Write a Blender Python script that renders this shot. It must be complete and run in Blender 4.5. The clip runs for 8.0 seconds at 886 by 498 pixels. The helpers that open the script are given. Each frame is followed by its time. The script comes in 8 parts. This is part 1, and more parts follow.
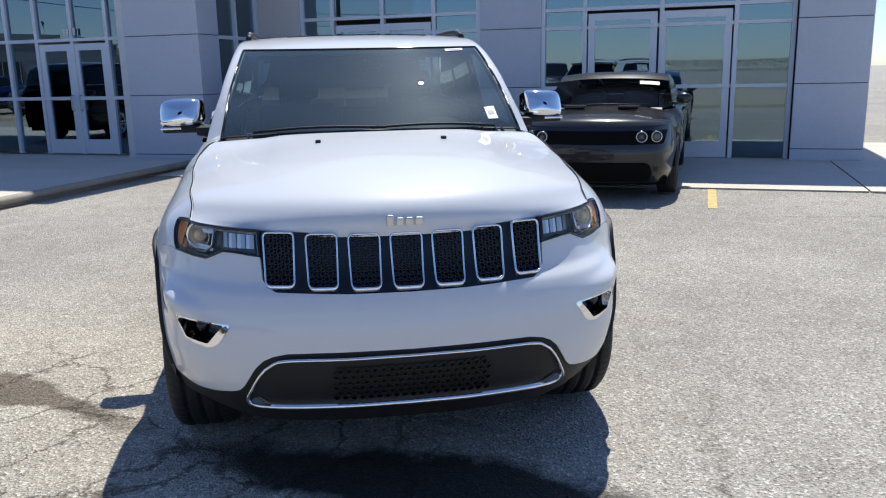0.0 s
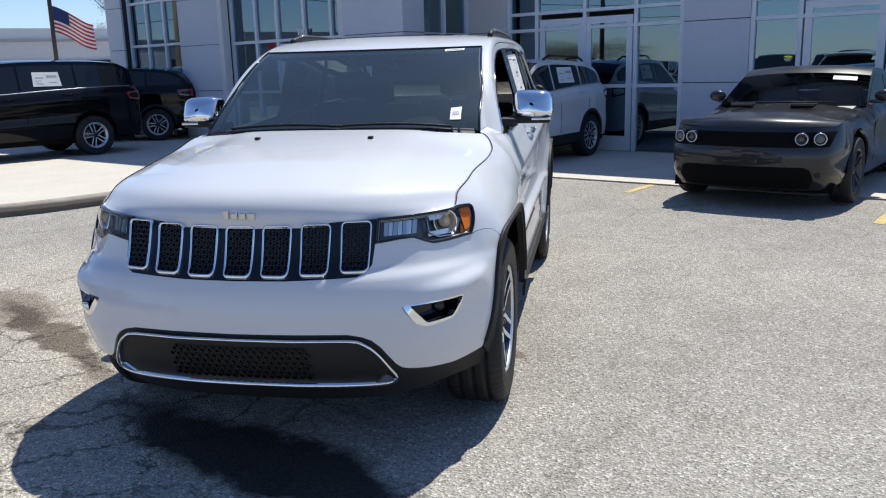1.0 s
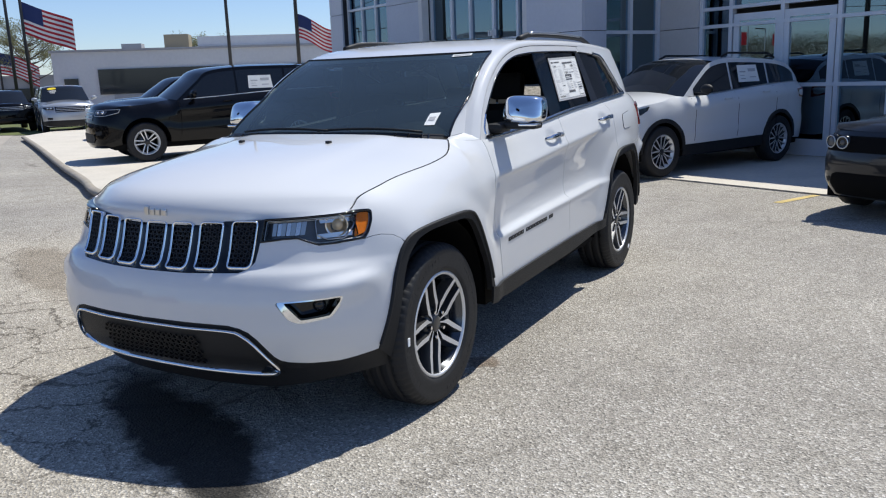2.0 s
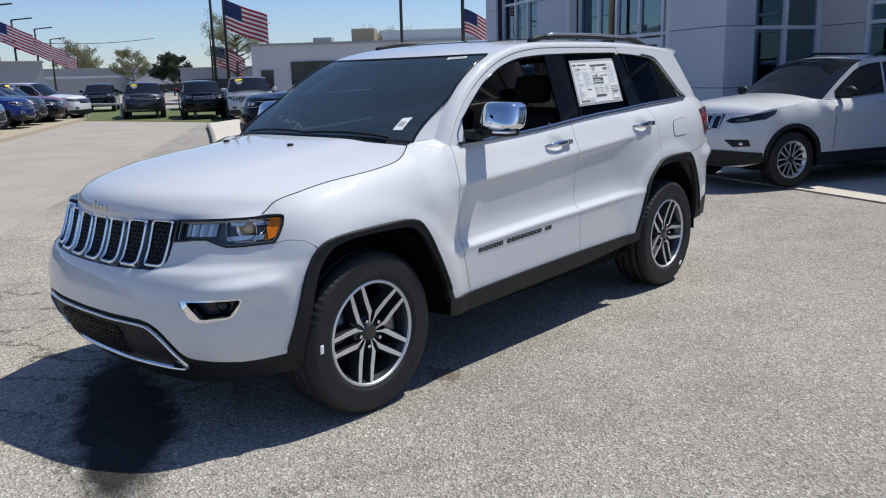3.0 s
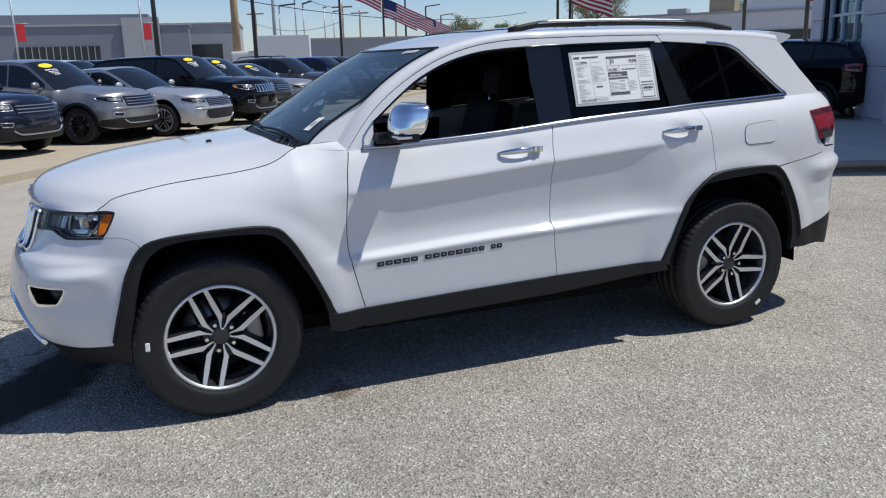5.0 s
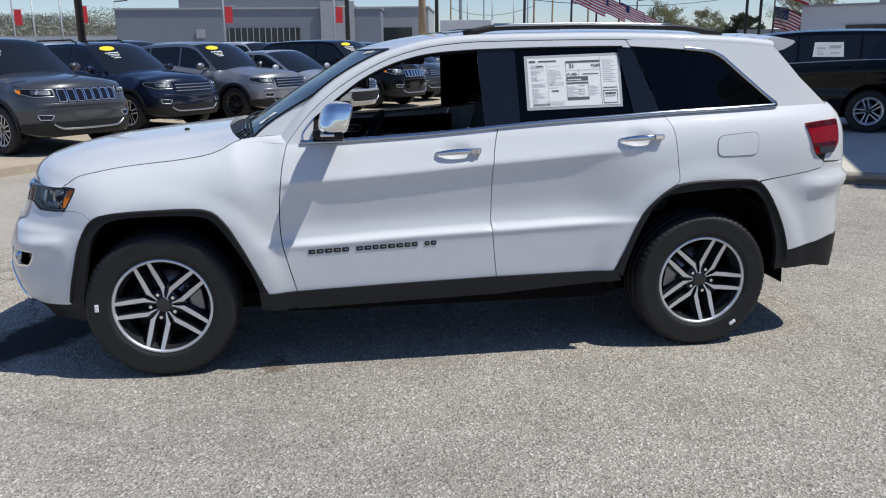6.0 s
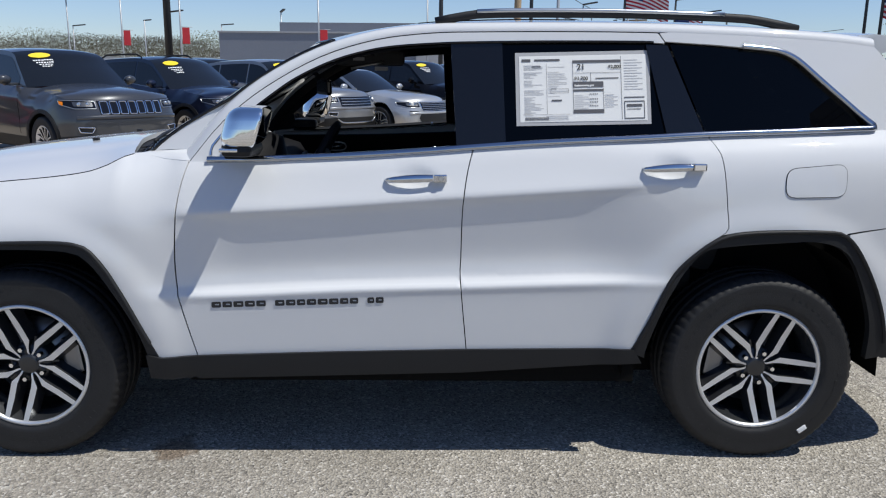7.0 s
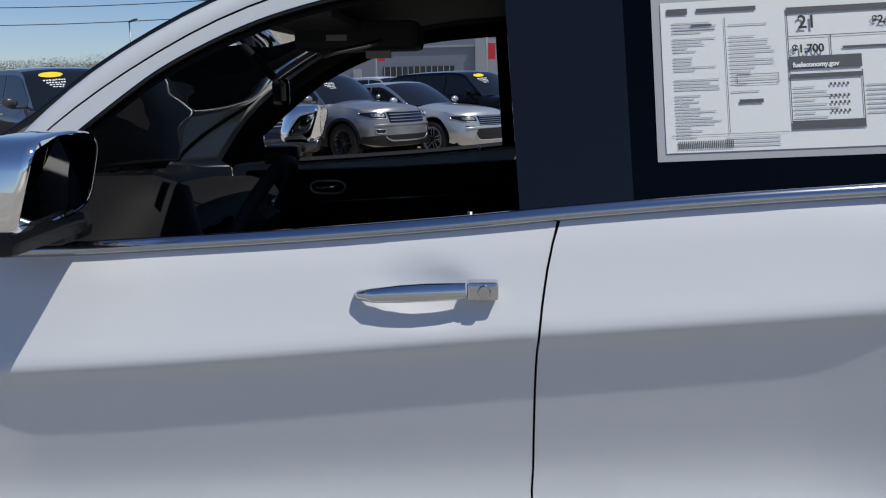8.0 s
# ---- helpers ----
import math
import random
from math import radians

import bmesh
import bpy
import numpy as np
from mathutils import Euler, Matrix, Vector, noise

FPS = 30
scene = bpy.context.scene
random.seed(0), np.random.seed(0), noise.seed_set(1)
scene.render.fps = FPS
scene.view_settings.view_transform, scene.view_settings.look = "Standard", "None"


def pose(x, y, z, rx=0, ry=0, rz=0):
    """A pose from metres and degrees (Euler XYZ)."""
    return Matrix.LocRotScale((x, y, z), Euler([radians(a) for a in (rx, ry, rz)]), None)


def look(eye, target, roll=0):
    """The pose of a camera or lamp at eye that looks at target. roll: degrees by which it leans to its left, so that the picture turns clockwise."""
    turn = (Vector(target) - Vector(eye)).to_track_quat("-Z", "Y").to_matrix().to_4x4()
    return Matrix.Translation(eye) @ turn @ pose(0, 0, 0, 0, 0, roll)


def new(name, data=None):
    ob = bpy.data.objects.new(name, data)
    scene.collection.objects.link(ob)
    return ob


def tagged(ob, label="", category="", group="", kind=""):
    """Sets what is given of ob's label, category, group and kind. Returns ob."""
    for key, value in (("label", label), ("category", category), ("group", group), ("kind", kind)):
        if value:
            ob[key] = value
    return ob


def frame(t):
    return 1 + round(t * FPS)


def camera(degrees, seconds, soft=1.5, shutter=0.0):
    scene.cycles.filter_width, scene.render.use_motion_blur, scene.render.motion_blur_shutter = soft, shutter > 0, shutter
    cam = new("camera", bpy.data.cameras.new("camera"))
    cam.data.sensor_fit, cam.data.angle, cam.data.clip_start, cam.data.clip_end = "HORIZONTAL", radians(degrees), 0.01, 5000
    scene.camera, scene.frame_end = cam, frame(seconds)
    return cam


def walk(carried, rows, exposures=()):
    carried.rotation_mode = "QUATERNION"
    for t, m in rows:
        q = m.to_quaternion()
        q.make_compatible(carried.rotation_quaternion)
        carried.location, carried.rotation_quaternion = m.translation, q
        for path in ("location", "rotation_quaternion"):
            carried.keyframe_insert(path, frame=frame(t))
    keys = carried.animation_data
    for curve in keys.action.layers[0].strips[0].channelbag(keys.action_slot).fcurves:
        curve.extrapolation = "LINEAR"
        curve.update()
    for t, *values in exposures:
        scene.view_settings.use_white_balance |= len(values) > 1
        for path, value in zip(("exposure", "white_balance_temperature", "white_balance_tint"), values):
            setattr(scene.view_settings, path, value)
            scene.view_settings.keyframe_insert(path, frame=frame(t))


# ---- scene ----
cam = camera(57.7, 8.0, soft=1.15)
PATH = [
    (0.0, (-0.307, -3.544, 1.502), (-0.001, -1.615, 1.074), -1.2),
    (0.5, (0.519, -3.575, 1.499), (0.485, -1.623, 1.064), -1.2),
    (1.0, (1.328, -3.582, 1.510), (0.955, -1.665, 1.079), -1.5),
    (1.5, (2.059, -3.395, 1.506), (1.376, -1.563, 1.082), -1.9),
    (1.7, (2.335, -3.312, 1.507), (1.538, -1.527, 1.088), -2.1),
    (2.25, (2.960, -2.955, 1.515), (1.900, -1.310, 1.095), -1.9),
    (2.8, (3.412, -2.533, 1.526), (2.159, -1.031, 1.108), -1.6),
    (3.0, (3.559, -2.404, 1.532), (2.244, -0.957, 1.112), -1.5),
    (3.5, (3.768, -1.875, 1.598), (2.313, -0.572, 1.168), -1.5),
    (4.0, (3.825, -1.397, 1.612), (2.242, -0.257, 1.170), -1.5),
    (4.5, (4.069, -0.860, 1.586), (2.363, 0.082, 1.135), -1.6),
    (5.0, (4.531, -0.326, 1.595), (2.721, 0.387, 1.133), -1.5),
    (5.2, (4.689, -0.073, 1.600), (2.845, 0.548, 1.135), -1.4),
    (5.75, (5.020, 0.600, 1.640), (3.100, 0.973, 1.160), -0.7),
    (6.3, (4.854, 1.117, 1.674), (2.924, 1.304, 1.182), 0.1),
    (6.5, (4.658, 1.266, 1.619), (2.720, 1.406, 1.143), 0.5),
    (7.0, (3.947, 1.567, 1.524), (1.994, 1.611, 1.097), 0.7),
    (7.5, (3.067, 1.644, 1.508), (1.109, 1.613, 1.100), 0.6),
    (8.0, (2.179, 1.631, 1.457), (0.227, 1.519, 1.064), -1.0),
]
walk(cam, [(t, look(eye, target, roll)) for t, eye, target, roll in PATH],
     exposures=[(0.0, 0.24, 6480, 6), (1.0, 0.18, 6480, 6), (1.7, 0.10, 6480, 6), (3.0, -0.10, 6480, 6), (4.5, -0.18, 6480, 6), (6.4, -0.12, 6480, 6), (7.2, -0.21, 6480, 6), (8.0, -0.44, 6480, 6)])

# ---- daylight ----
SUN_DIR = Vector((0.21, 0.50, 1.0)).normalized()
world = bpy.data.worlds.new("sky")
scene.world = world
world.use_nodes = True
sky = world.node_tree.nodes.new("ShaderNodeTexSky")
sky.sky_type, sky.sun_disc = "NISHITA", False
sky.air_density, sky.dust_density, sky.ozone_density, sky.altitude = 1.0, 0.2, 1.6, 300
sky.sun_elevation = math.asin(SUN_DIR.z)
sky.sun_rotation = math.atan2(SUN_DIR.x, SUN_DIR.y)
bg = world.node_tree.nodes["Background"]
bg.inputs["Strength"].default_value = 0.116
deep = world.node_tree.nodes.new("ShaderNodeMix")
deep.data_type, deep.blend_type = "RGBA", "MULTIPLY"
deep.inputs[0].default_value, deep.inputs[7].default_value = 1.0, (0.80, 0.875, 1.13, 1)
world.node_tree.links.new(sky.outputs["Color"], deep.inputs[6])
world.node_tree.links.new(deep.outputs[2], bg.inputs["Color"])
sun = new("sun", bpy.data.lights.new("sun", "SUN"))
sun.data.energy, sun.data.angle, sun.data.color = 4.8, radians(0.53), (1.0, 0.96, 0.905)
sun.matrix_world = look(SUN_DIR * 50, (0, 0, 0))

# ---- materials ----
def mat(name, base, rough=0.5, metal=0.0, coat=0.0, spec=0.5, noise_scale=0.0, amount=0.15, bump=0.0, bump_scale=60.0, alpha=1.0, emit=0.0, trans=0.0, ior=1.5):
    """A principled material; base colour varies at two scales and the fine relief is a bump."""
    m = bpy.data.materials.new(name)
    m.use_nodes = True
    nt = m.node_tree
    b = nt.nodes["Principled BSDF"]
    b.inputs["Base Color"].default_value = (*base, 1)
    b.inputs["Roughness"].default_value = rough
    b.inputs["Metallic"].default_value = metal
    b.inputs["Coat Weight"].default_value = coat
    b.inputs["Coat Roughness"].default_value = 0.03
    b.inputs["Specular IOR Level"].default_value = spec
    b.inputs["IOR"].default_value = ior
    b.inputs["Transmission Weight"].default_value = trans
    b.inputs["Alpha"].default_value = alpha
    if emit:
        b.inputs["Emission Color"].default_value = (*base, 1)
        b.inputs["Emission Strength"].default_value = emit
    tc = nt.nodes.new("ShaderNodeTexCoord")
    if noise_scale:
        n1 = nt.nodes.new("ShaderNodeTexNoise")
        n1.inputs["Scale"].default_value = noise_scale
        n1.inputs["Detail"].default_value = 6
        n2 = nt.nodes.new("ShaderNodeTexNoise")
        n2.inputs["Scale"].default_value = noise_scale * 14
        n2.inputs["Detail"].default_value = 3
        mix = nt.nodes.new("ShaderNodeMath")
        mix.operation = "ADD"
        ramp = nt.nodes.new("ShaderNodeMapRange")
        ramp.inputs["From Min"].default_value, ramp.inputs["From Max"].default_value = 0.6, 1.4
        ramp.inputs["To Min"].default_value, ramp.inputs["To Max"].default_value = 1 - amount, 1 + amount
        hsv = nt.nodes.new("ShaderNodeHueSaturation")
        hsv.inputs["Color"].default_value = (*base, 1)
        for n in (n1, n2):
            nt.links.new(tc.outputs["Object"], n.inputs["Vector"])
        nt.links.new(n1.outputs["Fac"], mix.inputs[0])
        nt.links.new(n2.outputs["Fac"], mix.inputs[1])
        nt.links.new(mix.outputs[0], ramp.inputs["Value"])
        nt.links.new(ramp.outputs["Result"], hsv.inputs["Value"])
        nt.links.new(hsv.outputs["Color"], b.inputs["Base Color"])
    if bump:
        nb = nt.nodes.new("ShaderNodeTexNoise")
        nb.inputs["Scale"].default_value = bump_scale
        nb.inputs["Detail"].default_value = 4
        bp = nt.nodes.new("ShaderNodeBump")
        bp.inputs["Strength"].default_value = bump
        bp.inputs["Distance"].default_value = 0.01
        nt.links.new(tc.outputs["Object"], nb.inputs["Vector"])
        nt.links.new(nb.outputs["Fac"], bp.inputs["Height"])
        nt.links.new(bp.outputs["Normal"], b.inputs["Normal"])
    return m


def glass(name, tint, rough=0.0, clear=0.6, ior=1.5, glare=0.0, film=(0.6, 0.6, 0.6), sheen=(0.8, 0.8, 0.8), haze=0.0):
    """Window glass: a glossy dielectric skin over a tinted see-through pane, with painted sun haze in a thin film."""
    m = bpy.data.materials.new(name)
    m.use_nodes = True
    nt = m.node_tree
    nt.nodes.remove(nt.nodes["Principled BSDF"])
    out = nt.nodes["Material Output"]
    tr = nt.nodes.new("ShaderNodeBsdfTransparent")
    tr.inputs["Color"].default_value = (*[clear * c for c in tint], 1)
    gl = nt.nodes.new("ShaderNodeBsdfGlossy")
    gl.inputs["Roughness"].default_value = rough
    gl.inputs["Color"].default_value = (*sheen, 1)
    fr = nt.nodes.new("ShaderNodeFresnel")
    fr.inputs["IOR"].default_value = ior
    mx = nt.nodes.new("ShaderNodeMixShader")
    nt.links.new(fr.outputs["Fac"], mx.inputs["Fac"])
    nt.links.new(tr.outputs["BSDF"], mx.inputs[1])
    nt.links.new(gl.outputs["BSDF"], mx.inputs[2])
    last = mx
    # rough lobe that paints a pale glow round the sun's glint
    if haze:
        hz = nt.nodes.new("ShaderNodeBsdfGlossy")
        hz.inputs["Roughness"].default_value = 0.36
        hz.inputs["Color"].default_value = (0.72, 0.88, 1.0, 1)
        last = nt.nodes.new("ShaderNodeMixShader")
        last.inputs["Fac"].default_value = haze
        nt.links.new(mx.outputs["Shader"], last.inputs[1])
        nt.links.new(hz.outputs["BSDF"], last.inputs[2])
        mx = last
    # diffuse film: hazy glare of sun and sky put into the colour
    if glare:
        df = nt.nodes.new("ShaderNodeBsdfDiffuse")
        df.inputs["Color"].default_value = (*film, 1)
        last = nt.nodes.new("ShaderNodeMixShader")
        last.inputs["Fac"].default_value = glare
        nt.links.new(mx.outputs["Shader"], last.inputs[1])
        nt.links.new(df.outputs["BSDF"], last.inputs[2])
    nt.links.new(last.outputs["Shader"], out.inputs["Surface"])
    return m


def leaf_mat(name, c):
    """Leaves and twigs that let part of the light through."""
    m = mat(name, c, 0.85, noise_scale=3, amount=0.3)
    nt = m.node_tree
    b, out = nt.nodes["Principled BSDF"], nt.nodes["Material Output"]
    tr = nt.nodes.new("ShaderNodeBsdfTranslucent")
    tr.inputs["Color"].default_value = (*c, 1)
    mx = nt.nodes.new("ShaderNodeMixShader")
    mx.inputs["Fac"].default_value = 0.5
    nt.links.new(b.outputs["BSDF"], mx.inputs[1])
    nt.links.new(tr.outputs["BSDF"], mx.inputs[2])
    nt.links.new(mx.outputs["Shader"], out.inputs["Surface"])
    return m


WHITE = mat("white_paint", (0.645, 0.651, 0.660), 0.45, coat=1.0, spec=0.12)
PLASTIC = mat("black_plastic", (0.012, 0.0125, 0.014), 0.55, spec=0.33, bump=0.15, bump_scale=400)
GLOSSBLACK = mat("gloss_black", (0.006, 0.006, 0.007), 0.08)
CHROME = mat("chrome", (0.86, 0.87, 0.88), 0.06, metal=1.0)
# handle and trim chrome: the dark ground they mirror is put into the colour
HANDLE = mat("handle_chrome", (0.60, 0.62, 0.66), 0.07, metal=1.0)
TRIMCHROME = mat("dark_mirroring_chrome", (0.42, 0.44, 0.48), 0.14, metal=1.0)
SATIN = mat("satin_metal", (0.55, 0.56, 0.57), 0.28, metal=1.0)
RUBBER = mat("tyre_rubber", (0.016, 0.016, 0.017), 0.60, spec=0.36, noise_scale=9, amount=0.25, bump=0.2, bump_scale=250)
RIMDARK = mat("rim_dark", (0.022, 0.023, 0.026), 0.30, metal=0.3, coat=0.5)
BARREL = mat("rim_barrel", (0.10, 0.105, 0.115), 0.22, metal=0.8)
RIMFACE = mat("rim_machined", (0.70, 0.71, 0.73), 0.38, metal=0.75)
DISC = mat("brake_steel", (0.25, 0.25, 0.26), 0.4, metal=1.0)
AMBER = mat("amber_lens", (1.0, 0.27, 0.008), 0.35, spec=0.3, noise_scale=40, amount=0.2)
REDLENS = mat("red_lens", (0.26, 0.004, 0.008), 0.12, coat=1.0, noise_scale=14, amount=0.3)
REDDARK = mat("dark_red_lens", (0.07, 0.003, 0.005), 0.10, coat=1.0)
CLOTH = mat("dark_upholstery", (0.010, 0.010, 0.011), 0.8, noise_scale=25, amount=0.2)
TRIM = mat("dark_trim", (0.010, 0.010, 0.012), 0.65, spec=0.12)
LINER = mat("roof_lining", (0.045, 0.045, 0.048), 0.9)
WELL = mat("wheel_well", (0.006, 0.006, 0.006), 0.9, spec=0.1)
PAPER = mat("sticker_paper", (0.80, 0.80, 0.78), 0.6)
PAPERGREY = mat("sticker_grey", (0.42, 0.42, 0.43), 0.6)
PRINT = mat("dark_grey_print", (0.09, 0.09, 0.10), 0.6)
FAINT = mat("faint_print", (0.50, 0.50, 0.51), 0.6)
INK = mat("black_ink", (0.02, 0.02, 0.022), 0.6)
YELLOWTAG = mat("yellow_sticker", (0.85, 0.62, 0.02), 0.5)
MARKER = mat("white_marker", (0.8, 0.8, 0.8), 0.6)
LAMPBACK = mat("lamp_housing", (0.13, 0.135, 0.145), 0.34, metal=0.7)
REFLECTOR = mat("lamp_reflector", (0.82, 0.82, 0.82), 0.25, metal=1.0)
BULB = mat("warm_bulb", (0.90, 0.68, 0.42), 0.35, metal=0.15, coat=1.0)
SCREEN = glass("windscreen_glass", (0.52, 0.74, 0.78), clear=0.42, ior=1.9, glare=0.045, film=(0.42, 0.60, 0.62), haze=0.003)
DARKSCREEN = glass("dark_screen_glass", (0.75, 0.84, 0.86), clear=0.75, ior=1.22)
MESHBLACK = mat("mesh_black", (0.007, 0.007, 0.008), 0.5)
TINT = glass("tinted_glass", (0.10, 0.11, 0.13), clear=0.02, ior=1.32)
LENS = glass("lamp_lens", (1.0, 0.98, 0.95), clear=0.95, ior=1.3)
MIRROR = mat("mirror_glass", (0.9, 0.9, 0.9), 0.01, metal=1.0)


# ---- mesh helpers ----
def mesh_ob(name, verts, faces, material=None, parent=None, label="", smooth=True):
    me = bpy.data.meshes.new(name)
    me.from_pydata([tuple(map(float, v)) for v in verts], [], [tuple(map(int, f)) for f in faces])
    if smooth:
        me.polygons.foreach_set("use_smooth", [True] * len(me.polygons))
    if material:
        me.materials.append(material)
    ob = new(name, me)
    if parent:
        ob.parent = parent
    if label:
        tagged(ob, label)
    return ob


def part(name, bm, material=None, parent=None, label="", smooth=False):
    """One bmesh as one mesh object under a thing or a part."""
    me = bpy.data.meshes.new(name)
    bmesh.ops.recalc_face_normals(bm, faces=bm.faces[:])
    if smooth:
        for f in bm.faces:
            f.smooth = True
    bm.to_mesh(me)
    bm.free()
    if material:
        me.materials.append(material)
    ob = new(name, me)
    if parent:
        ob.parent = parent
    if label:
        tagged(ob, label)
    return ob


def thing(name, label, category, m=None, group="", kind=""):
    ob = new(name)
    ob.empty_display_size = 0.1
    tagged(ob, label, category, group, kind)
    if m is not None:
        ob.matrix_world = m
    return ob


def add_box(bm, a, b, bevel=0.0, m=None):
    r = bmesh.ops.create_cube(bm, size=1)
    vs = r["verts"]
    for v in vs:
        v.co = Vector([(a[i] + b[i]) / 2 + v.co[i] * (b[i] - a[i]) for i in range(3)])
    if bevel:
        es = list({e for v in vs for e in v.link_edges})
        r = bmesh.ops.bevel(bm, geom=es, offset=bevel, segments=2, affect="EDGES", profile=0.6)
        vs = list({v for f in r["faces"] for v in f.verts} | {v for v in vs if v.is_valid})
    if m is not None:
        bmesh.ops.transform(bm, matrix=m, verts=[v for v in vs if v.is_valid])
    return bm


def box_part(name, a, b, material, parent=None, bevel=0.0, label="", m=None):
    return part(name, add_box(bmesh.new(), a, b, bevel, m), material, parent, label)


def tube(name, pts, r, material, parent=None, label="", seg=8, closed=False, flat=1.0, radii=None):
    """A round bar along points; flat squeezes it across its second axis."""
    P = [Vector(p) for p in pts]
    n = len(P)
    vs, fs = [], []
    up = Vector((0, 0, 1))
    for i, p in enumerate(P):
        a = P[(i - 1) % n] if closed or i else P[0]
        c = P[(i + 1) % n] if closed or i < n - 1 else P[-1]
        d = (c - a).normalized()
        ref = up if abs(d.z) < 0.95 else Vector((1, 0, 0))
        u = d.cross(ref).normalized()
        w = u.cross(d)
        rr = radii[i] if radii else r
        for k in range(seg):
            t = 2 * math.pi * k / seg
            vs.append(p + u * (rr * math.cos(t)) + w * (rr * flat * math.sin(t)))
    for i in range(n if closed else n - 1):
        for k in range(seg):
            j = (i + 1) % n
            fs.append((i * seg + k, i * seg + (k + 1) % seg, j * seg + (k + 1) % seg, j * seg + k))
    if not closed:
        fs.append(tuple(range(seg))[::-1])
        fs.append(tuple((n - 1) * seg + k for k in range(seg)))
    return mesh_ob(name, vs, fs, material, parent, label)


def lathe(profile, seg, axis="x"):
    """Vertices and faces of a profile (offset along the axis, radius) turned round the x axis."""
    vs, fs = [], []
    n = len(profile)
    for k in range(seg):
        t = 2 * math.pi * k / seg
        for a, r in profile:
            vs.append((a, r * math.cos(t), r * math.sin(t)))
    for k in range(seg):
        j = (k + 1) % seg
        for i in range(n - 1):
            fs.append((k * n + i, k * n + i + 1, j * n + i + 1, j * n + i))
    return vs, fs


def smooth01(a, b, x):
    t = np.clip((np.asarray(x, float) - a) / (b - a), 0, 1)
    return t * t * (3 - 2 * t)


def hermite(xs, ys):
    """A smooth curve through points, as a function of x."""
    xs, ys = np.array(xs, float), np.array(ys, float)
    d = np.diff(ys) / np.diff(xs)
    m = np.zeros_like(ys)
    m[0], m[-1] = d[0], d[-1]
    same = d[:-1] * d[1:] > 0
    m[1:-1] = np.where(same, 2 * d[:-1] * d[1:] / np.where(same, d[:-1] + d[1:], 1), 0)

    def f(x):
        x = np.asarray(x, float)
        k = np.clip(np.searchsorted(xs, x) - 1, 0, len(xs) - 2)
        h = xs[k + 1] - xs[k]
        t = np.clip((x - xs[k]) / h, 0, 1)
        return ((1 + 2 * t) * (1 - t) ** 2 * ys[k] + t * (1 - t) ** 2 * h * m[k] + t * t * (3 - 2 * t) * ys[k + 1] + t * t * (t - 1) * h * m[k + 1])
    return f


def catmull(pts, step=0.01, closed=False):
    """Points evenly along a smooth line through pts."""
    P = np.array(pts, float)
    n = len(P)
    if closed:
        Q = np.vstack([P[-1], P, P[0], P[1]])
        m = n
    else:
        Q = np.vstack([2 * P[0] - P[1], P, 2 * P[-1] - P[-2]])
        m = n - 1
    out = []
    for i in range(m):
        a, b, c, d = Q[i], Q[i + 1], Q[i + 2], Q[i + 3]
        k = max(2, int(np.linalg.norm(c - b) / step))
        for j in range(k):
            t = j / k
            out.append(0.5 * (2 * b + (c - a) * t + (2 * a - 5 * b + 4 * c - d) * t * t + (3 * b - a - 3 * c + d) * t ** 3))
    if not closed:
        out.append(P[-1])
    return np.array(out)


def rounded(poly, r, n=4):
    """A polygon with each corner rounded by about r."""
    P = np.array(poly, float)
    out = []
    for i in range(len(P)):
        a, b, c = P[i - 1], P[i], P[(i + 1) % len(P)]
        la, lc = np.linalg.norm(a - b), np.linalg.norm(c - b)
        p, q = b + (a - b) * min(r, la * 0.45) / la, b + (c - b) * min(r, lc * 0.45) / lc
        for j in range(n + 1):
            t = j / n
            out.append((1 - t) ** 2 * p + 2 * t * (1 - t) * b + t * t * q)
    return np.array(out)


def dense(poly, step, closed=True):
    P = np.array(poly, float)
    out = []
    for i in range(len(P) if closed else len(P) - 1):
        a, b = P[i], P[(i + 1) % len(P)]
        L = np.linalg.norm(b - a)
        if L < 1e-6:
            continue
        k = max(1, int(math.ceil(L / step)))
        out += [a + (b - a) * j / k for j in range(k)]
    return np.array(out)


def inside(poly, pts):
    x, y = pts[:, 0], pts[:, 1]
    res = np.zeros(len(pts), bool)
    P = np.asarray(poly)
    for i in range(len(P)):
        (x0, y0), (x1, y1) = P[i - 1], P[i]
        c = (y0 > y) != (y1 > y)
        with np.errstate(divide="ignore", invalid="ignore"):
            res ^= c & (x < (x1 - x0) * (y - y0) / (y1 - y0) + x0)
    return res


